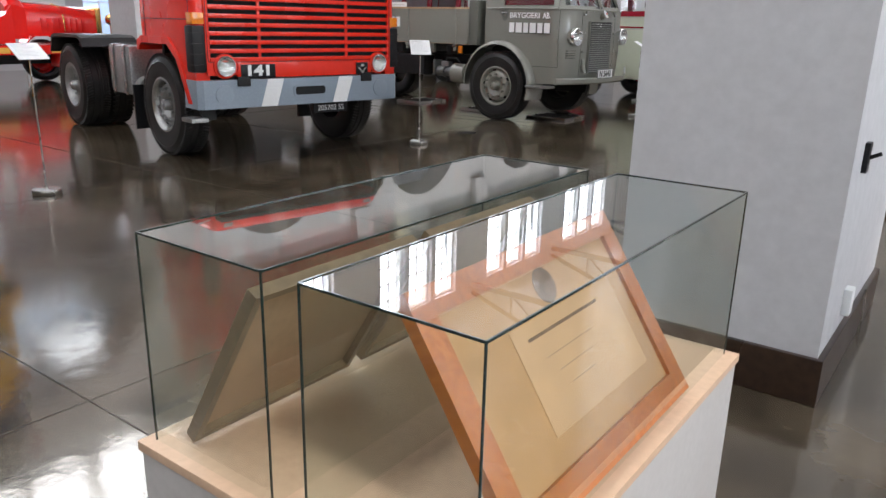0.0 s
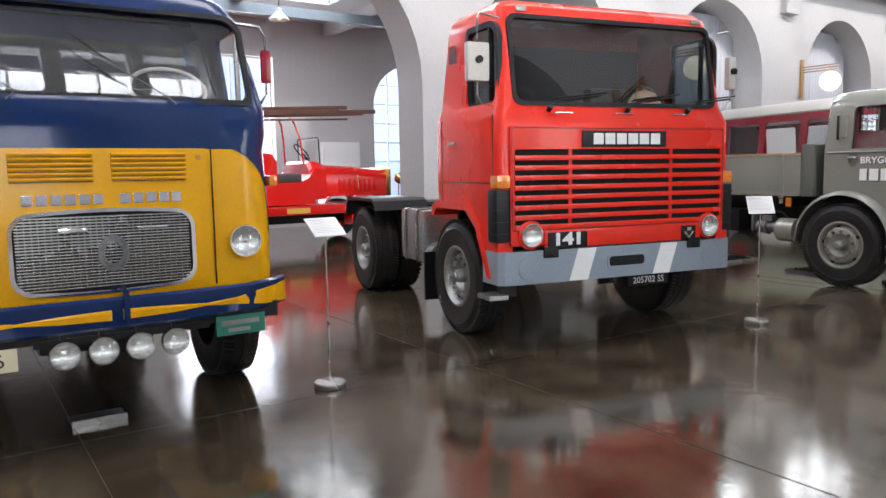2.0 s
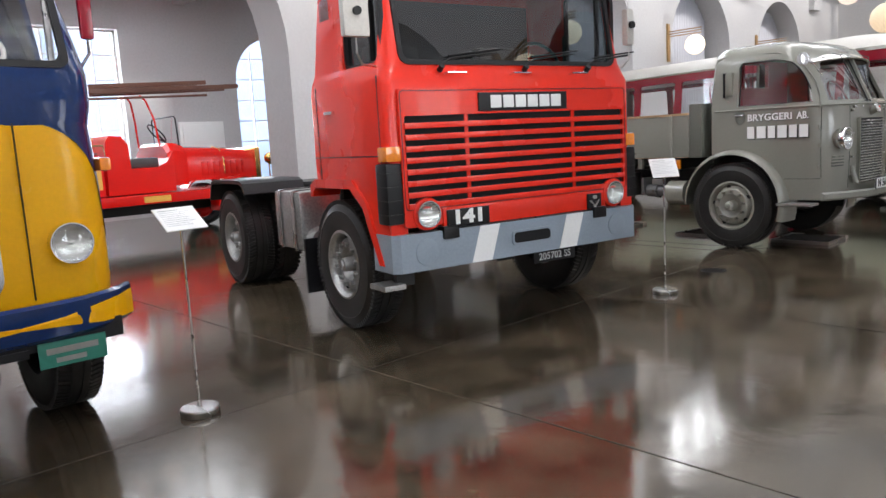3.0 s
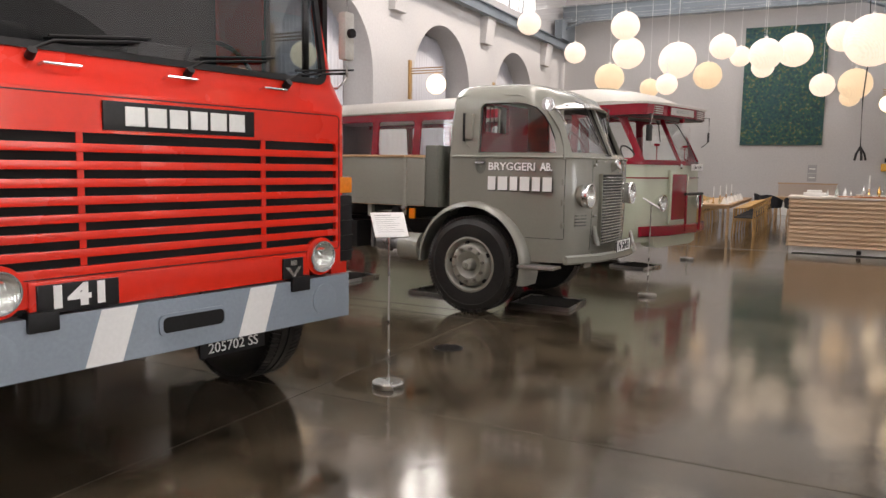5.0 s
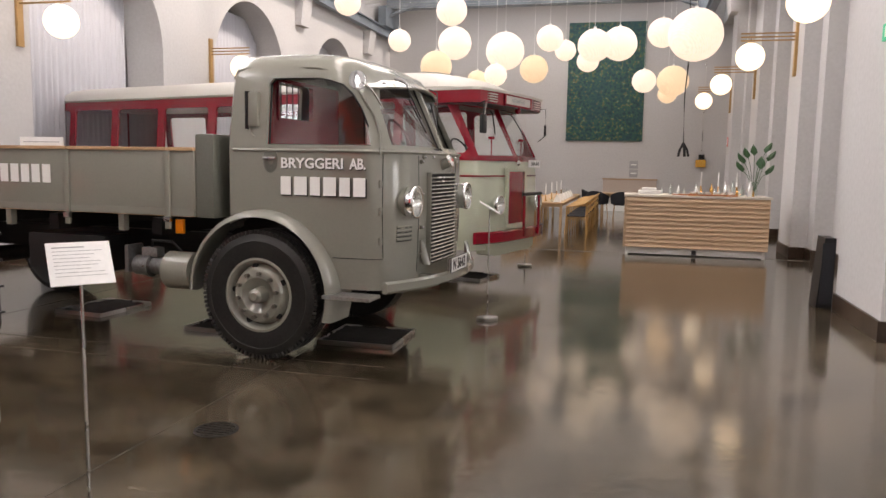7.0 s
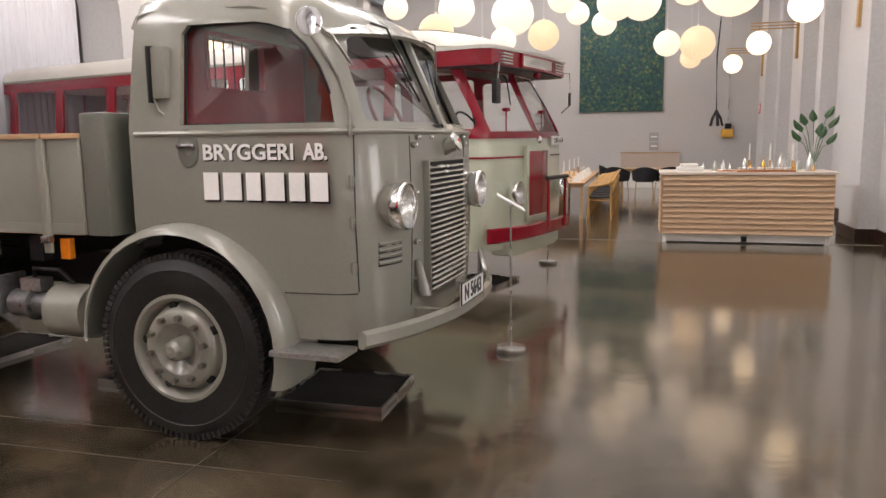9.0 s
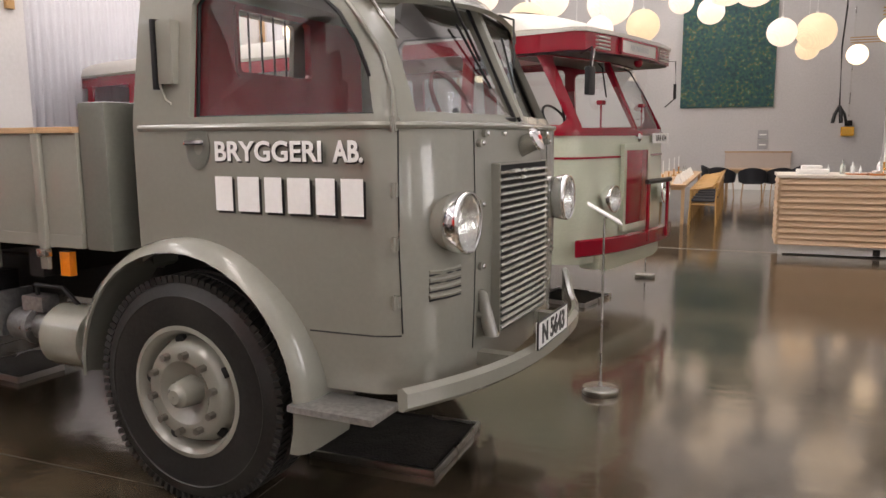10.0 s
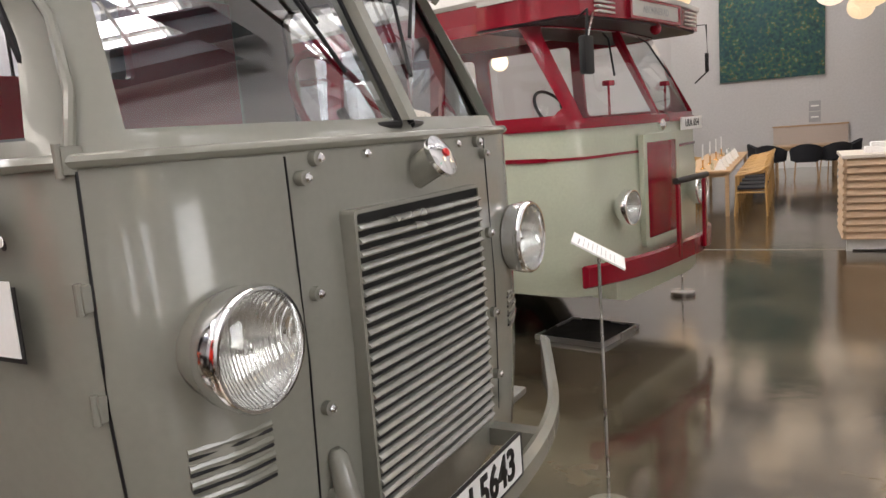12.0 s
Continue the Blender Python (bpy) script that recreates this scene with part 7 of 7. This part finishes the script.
# ---- the restaurant end ----
def dining_chair(m):
    t = thing("dining_chair", m, "golden beech armchair with a woven dark seat", "chair", "chairs at the long table")
    part("seat", box(-0.23, 0.23, -0.23, 0.23, 0.43, 0.46, 0.01), DARKF, t, "dark woven seat")
    for x, y, h in ((-0.22, -0.22, 0.66), (0.22, -0.22, 0.66), (-0.22, 0.22, 0.78), (0.22, 0.22, 0.78)):
        part("leg", tube([(x * 1.12, y * 1.1, 0), (x, y, 0.45), (x, y, h)], 0.018), CHAIRW, t)
    part("backrest", tube([(-0.25, -0.05, 0.68), (-0.25, 0.15, 0.72), (-0.16, 0.24, 0.77), (0.0, 0.27, 0.79), (0.16, 0.24, 0.77), (0.25, 0.15, 0.72), (0.25, -0.05, 0.68)], 0.022), CHAIRW, t)
    for y in (-0.22, 0.22):
        part("stretcher", rod((-0.23, y, 0.36), (0.23, y, 0.36), 0.012), CHAIRW, t)
    for x in (-0.23, 0.23):
        part("stretcher", rod((x, -0.22, 0.38), (x, 0.22, 0.38), 0.012), CHAIRW, t)
        part("armrest", tube([(x, -0.23, 0.66), (x, 0.2, 0.7)], 0.018), CHAIRW, t)
    part("back_slat", box(-0.2, 0.2, 0.23, 0.25, 0.6, 0.66, 0.005), CHAIRW, t)
    return t


def dining_table(x0, x1, y0, y1, label):
    t = thing("dining_table", pose((x0 + x1) / 2, (y0 + y1) / 2, 0), label, "table")
    w, d = (x1 - x0) / 2, (y1 - y0) / 2
    part("tabletop", box(-w, w, -d, d, 0.71, 0.745, 0.005), OAK, t)
    for sx in (-1, 1):
        for sy in (-1, 1):
            part("leg", box(sx * (w - 0.06) - 0.03, sx * (w - 0.06) + 0.03, sy * (d - 0.08) - 0.03, sy * (d - 0.08) + 0.03, 0, 0.71, 0.004), OAK, t)
    part("apron", box(-w + 0.06, w - 0.06, -d + 0.07, d - 0.07, 0.64, 0.71), OAK, t, smooth=False)


dining_table(-1.5, -0.62, 21.6, 27.4, "long pale oak dining table laid for guests")
first = dining_chair(pose(-0.32, 21.85, 0, 0, 0, -90))
for k in range(1, 8):
    copy_thing(first, pose(-0.32, 21.85 + 0.72 * k, 0, 0, 0, -90 + random.uniform(-5, 5)))
for k in range(8):
    copy_thing(first, pose(-1.8, 21.9 + 0.72 * k, 0, 0, 0, 90 + random.uniform(-5, 5)))
dining_table(1.6, 2.9, 23.6, 24.5, "small pale oak dining table")
for x, y, a in ((1.8, 23.3, 0), (2.5, 23.3, 180), (1.8, 24.8, 0), (2.6, 24.8, 0)):
    copy_thing(first, pose(x, y, 0, 0, 0, a))


def tub_chair(m):
    t = thing("tub_chair", m, "dark upholstered tub chair on slim wooden legs", "chair", "dark tub chairs")
    part("seat", box(-0.25, 0.25, -0.25, 0.22, 0.4, 0.5, 0.04), DARKF, t)
    rings = []
    for k in range(13):
        a = radians(-20 + 220 * k / 12)
        h = 0.66 + 0.16 * math.sin(max(0, min(math.pi, a)))
        c, s = math.cos(a), math.sin(a)
        rings.append([(0.27 * c, 0.25 * s, 0.42), (0.33 * c, 0.31 * s, 0.44), (0.36 * c, 0.34 * s, h), (0.32 * c, 0.3 * s, h + 0.01)])
    part("shell", loft(rings), DARKF, t)
    for x in (-0.22, 0.22):
        for y in (-0.2, 0.2):
            part("leg", tube([(x * 1.15, y * 1.15, 0), (x, y, 0.42)], 0.014), OAK, t)
    return t


tc = tub_chair(pose(-0.15, 28.4, 0, 0, 0, 160))
for x, y, a in ((0.6, 28.1, 180), (1.2, 28.3, 200), (-0.4, 29.4, 90), (1.5, 29.3, -90)):
    copy_thing(tc, pose(x, y, 0, 0, 0, a))
dining_table(-0.1, 1.3, 28.7, 29.8, "pale oak table with dark tub chairs")


def counter():
    t = thing("buffet_counter", pose(2.04, 18.28, 0), "long buffet counter faced with overlapping pale wood boards", "counter")
    part("core", box(-1.22, 1.2, 0.06, 0.98, 0.14, 1.06), OAK, t, smooth=False)
    part("worktop", box(-1.27, 1.25, 0.0, 1.04, 1.06, 1.1, 0.006), material("pale_worktop", (0.68, 0.60, 0.52), 0.4, var=0.05), t, "pale worktop")
    for i in range(11):
        z = 0.145 + 0.083 * i
        prof = [(0.06, z), (0.06, z + 0.083), (0.035, z + 0.083), (0.0, z + 0.012), (0.0, z)]
        part("face_board", prism(prof, "x", -1.25, 1.22), SLAT, t, "overlapping larch board", False)
        side = [(-1.22, z), (-1.22, z + 0.083), (-1.235, z + 0.083), (-1.262, z + 0.012), (-1.262, z)]
        part("end_board", prism(side, "y", 0.0, 1.0), SLAT, t, smooth=False)
    part("base", box(-1.15, 1.14, 0.08, 0.95, 0.02, 0.14), WHITE, t, "white recessed base", False)
    for x in (-1.18, 1.16):
        part("foot", box(x - 0.03, x + 0.03, 0.06, 0.12, 0.0, 0.14), WHITE, t, smooth=False)
    part("floor_box", box(-0.05, 0.03, 0.05, 0.08, 0.03, 0.11), BLACK, t, smooth=False)


counter()


def bottle(x, y, z, h, mat, name="bottle", label="small clear glass bottle on the counter"):
    t = thing(name, pose(x, y, z), label, name, "table glassware")
    part("body", lathe([(0.003, 0), (h * 0.16, 0.0), (h * 0.17, h * 0.1), (h * 0.16, h * 0.55), (h * 0.06, h * 0.75), (h * 0.055, h), (0.003, h)], 16, Matrix.Rotation(radians(-90), 4, "Y")), mat, t)


def candle(x, y, z):
    t = thing("candlestick", pose(x, y, z), "slim white candle in a brass stick", "candle", "candles")
    part("stick", lathe([(0.003, 0), (0.05, 0), (0.045, 0.012), (0.012, 0.03), (0.012, 0.14), (0.02, 0.16), (0.003, 0.161)], 16, Matrix.Rotation(radians(-90), 4, "Y")), BRASS, t)
    part("candle", rod((0, 0, 0.16), (0, 0, 0.42), 0.012, 0.01), WHITE, t)


for x, y in ((1.6, 18.7), (2.05, 18.75), (2.3, 18.65), (2.38, 18.9), (2.55, 18.7), (2.85, 18.8), (2.95, 18.6), (2.7, 18.95)):
    bottle(x, y, 1.1, random.uniform(0.16, 0.3), random.choice((LENS, LENS, CASEGLASS, BRASS)))
t = thing("napkin_stack", pose(1.22, 18.66, 1.1), "stack of folded white napkins on the counter", "napkins")
part("folded_cloth", box(-0.2, 0.2, -0.1, 0.1, 0, 0.07, 0.015), CLOTH, t)
part("folded_cloth", box(-0.14, 0.12, -0.09, 0.09, 0.07, 0.12, 0.015), CLOTH, t)
candle(2.45, 19.0, 1.1), candle(2.15, 19.05, 1.1), candle(2.75, 18.85, 1.1)
CLEAR = material("clear_tableware", (0.75, 0.78, 0.77), 0.08, var=0.05, coat=1)
for k in range(12):
    bottle(1.45 + 0.14 * k + random.uniform(-0.04, 0.04), 18.5 + random.uniform(0, 0.45), 1.1, random.uniform(0.1, 0.2), random.choice((CLEAR, CASEGLASS, CLEAR, BRASS)), "carafe", "small glass carafe among the counter's tableware")
t = thing("serving_tray", pose(2.3, 18.45, 1.1), "dark wooden tray of small dishes on the counter", "tray")
part("tray_board", box(-0.42, 0.42, -0.13, 0.13, 0.0, 0.025, 0.008), FRAMEW, t)
for k in range(6):
    part("dish", lathe([(0.003, 0.0), (0.04, 0.0), (0.055, 0.035), (0.05, 0.037), (0.035, 0.01), (0.003, 0.008)], 16, Matrix.Translation((-0.33 + 0.13 * k, 0.0, 0.025)) @ Matrix.Rotation(radians(-90), 4, "Y")), WHITE, t)
for k, x in enumerate((1.75, 2.0, 2.25)):
    t = thing("serving_board", pose(x, 18.55, 1.1), "dark oval serving board on the counter", "board", "serving boards")
    part("board", lathe([(0.003, 0), (0.12, 0), (0.13, 0.01), (0.12, 0.02), (0.003, 0.02)], 20, Matrix.Rotation(radians(-90), 4, "Y") @ Matrix.Diagonal((1, 0.7, 1.1, 1))), FRAMEW, t)
for k in range(7):
    bottle(-1.05 + random.uniform(-0.25, 0.25), 21.9 + 0.75 * k, 0.745, random.uniform(0.14, 0.24), random.choice((LENS, CASEGLASS)), "wine_glass", "clear drinking glass on the laid table")
for k in range(4):
    candle(-1.1, 22.2 + 1.3 * k, 0.745)
for k in range(6):
    t = thing("napkin", pose(-0.8, 21.95 + 0.72 * k, 0.745), "white folded standing napkin on the table", "napkin", "napkins on the table")
    b = bmesh.new()
    loft([[(-0.09, -0.09, 0), (0.09, -0.09, 0), (0.09, 0.09, 0), (-0.09, 0.09, 0)], [(-0.01, -0.07, 0.17), (0.01, -0.07, 0.17), (0.01, 0.07, 0.17), (-0.01, 0.07, 0.17)]], True, b)
    part("folded_linen", b, CLOTH, t, smooth=False)


def plant(x, y, z):
    t = thing("vase_plant", pose(x, y, z), "glass vase with a large-leaved green stem", "plant")
    part("vase", lathe([(0.003, 0), (0.06, 0), (0.07, 0.1), (0.04, 0.22), (0.05, 0.26)], 16, Matrix.Rotation(radians(-90), 4, "Y"), None, False), CASEGLASS, t)
    for k in range(9):
        a = 2.4 * k + 0.3
        tip = Vector((0.22 * math.cos(a), 0.1 * math.sin(a), 0.42 + 0.05 * k))
        part("stem", tube([(0, 0, 0.03), tip * 0.6 + Vector((0, 0, 0.1)), tip], 0.005), LEAF, t)
        b = bmesh.new()
        lean = 0.09 * math.cos(a)
        loft([[tip + Vector((-w + lean * f, 0.01, dz)), tip + Vector((lean * f, -0.014, dz - 0.005)), tip + Vector((w + lean * f, 0.01, dz)), tip + Vector((lean * f, 0.004, dz + 0.004))] for f, dz, w in ((0, -0.03, 0.01), (0.3, 0.02, 0.06), (0.7, 0.07, 0.055), (1.1, 0.12, 0.03), (1.4, 0.16, 0.004))], True, b)
        part("leaf", b, LEAF, t)


plant(3.05, 18.9, 1.1)
t = thing("loudspeaker", pose(3.14, 13.82, 0, 0, 0, 0), "black wedge-shaped floor loudspeaker beside the pier", "loudspeaker")
part("cabinet", prism([(-0.1, 0.0), (0.07, 0.0), (0.07, 0.82), (-0.05, 0.82)], "y", -0.18, 0.18), BLACK, t, smooth=False)
part("grille_cloth", box(-0.07, 0.06, -0.187, -0.18, 0.05, 0.76), DARKF, t, smooth=False)
t = thing("exit_sign", pose(3.22, 12.3, 2.92), "green emergency exit sign on the pier", "sign")
part("plate", box(-0.03, 0.0, -0.2, 0.2, -0.08, 0.08, 0.004), GREEN_SIGN, t)
part("pictogram", box(-0.032, -0.03, 0.04, 0.12, -0.05, 0.05), WHITE, t, smooth=False)
t = thing("no_smoking_sign", pose(3.22, 12.12, 2.5), "round red and white prohibition sign on the pier", "sign")
part("plate", box(-0.008, 0.0, -0.15, 0.15, -0.15, 0.15, 0.002), WHITE, t)
part("ring", lathe([(0.13, 0), (0.13, 0.004), (0.1, 0.004), (0.1, 0)], 28, Matrix.Translation((-0.012, 0, 0)), None, False), SIGN_RED, t)
part("bar", tube([(-0.011, -0.075, 0.075), (-0.011, 0.075, -0.075)], 0.012, seg=4), SIGN_RED, t, smooth=False)
t = thing("key_switch", pose(4.08, 2.95, 0.98), "small black lever switch on the pier", "switch")
part("switch_plate", box(0, 0.02, -0.03, 0.03, -0.06, 0.06, 0.004), BLACK, t)
part("lever", rod((0.02, 0, 0), (0.06, 0, 0.02), 0.008), BLACK, t)
t = thing("wall_socket", pose(4.08, 3.15, 0.32), "white wall socket on the pier", "socket")
part("socket_plate", box(0, 0.035, -0.04, 0.04, -0.06, 0.06, 0.006), WHITE, t)

# ---- joints, strip and drain in the floor ----
JOINT = material("floor_joint", (0.06, 0.052, 0.043), 0.5, var=0.5)
STRIP = material("pale_floor_strip", (0.25, 0.22, 0.18), 0.35, var=0.3)
for a in ((-8, 3.2, 0.9, 0.904), (-8, 3.2, 3.7, 3.704), (-8, 3.2, 6.5, 6.504), (-8, -0.9, 9.35, 9.356), (-8, -0.9, 9.7, 9.705), (-8, -1.5, 13.3, 13.304)):
    setting("floor_joint", box(*a, -0.01, 0.0025), JOINT, "thin pale joint line in the floor", "floor joint")
for x, y1 in ((-5.2, 18.4), (-1.7, 10.0), (1.82, 3.0)):
    setting("floor_joint", box(x, x + 0.004, -7, y1, -0.01, 0.002), JOINT, "thin pale joint line in the floor", "floor joint")
setting("floor_strip", box(-8, 4.2, 18.42, 18.47, -0.01, 0.003), STRIP, "pale threshold strip in the floor", "floor strip")
d = thing("floor_drain", pose(-1.41, 8.11, 0), "round iron floor drain grate", "drain")
part("grate_ring", lathe([(0.13, 0), (0.13, 0.004), (0.115, 0.005), (0.115, 0)], 28, Matrix.Rotation(radians(-90), 4, "Y"), None, False), CHASSIS, d)
for k in range(6):
    y = -0.09 + 0.036 * k
    w = math.sqrt(0.115 ** 2 - y * y)
    part("grate_bar", box(-w, w, y - 0.008, y + 0.008, 0.0, 0.004), CHASSIS, d, smooth=False)


def enamel_pendant(x, y, z, top):
    t = thing("pendant_lamp", pose(x, y, z), "white enamel factory lamp hanging in the side room", "pendant lamp")
    part("shade", lathe([(0.20, -0.10), (0.195, -0.08), (0.10, 0.02), (0.06, 0.06), (0.055, 0.12), (0.02, 0.14)], 28, Matrix.Rotation(radians(-90), 4, "Y"), None, False), WHITE, t)
    part("bulb", sphere((0, 0, -0.04), 0.06, 16), OPAL, t)
    part("cord", rod((0, 0, 0.13), (0, 0, top - z), 0.008, seg=8), BLACK, t)


enamel_pendant(-11.3, 6.12, 4.62, 5.74)
for x in (-10.9, -13.6):
    setting("steel_joist", box(x - 0.07, x + 0.07, -2, 22.5, 5.08, 5.3), STEEL_BLUE, "grey painted steel joist under the ceiling beams", "beam")
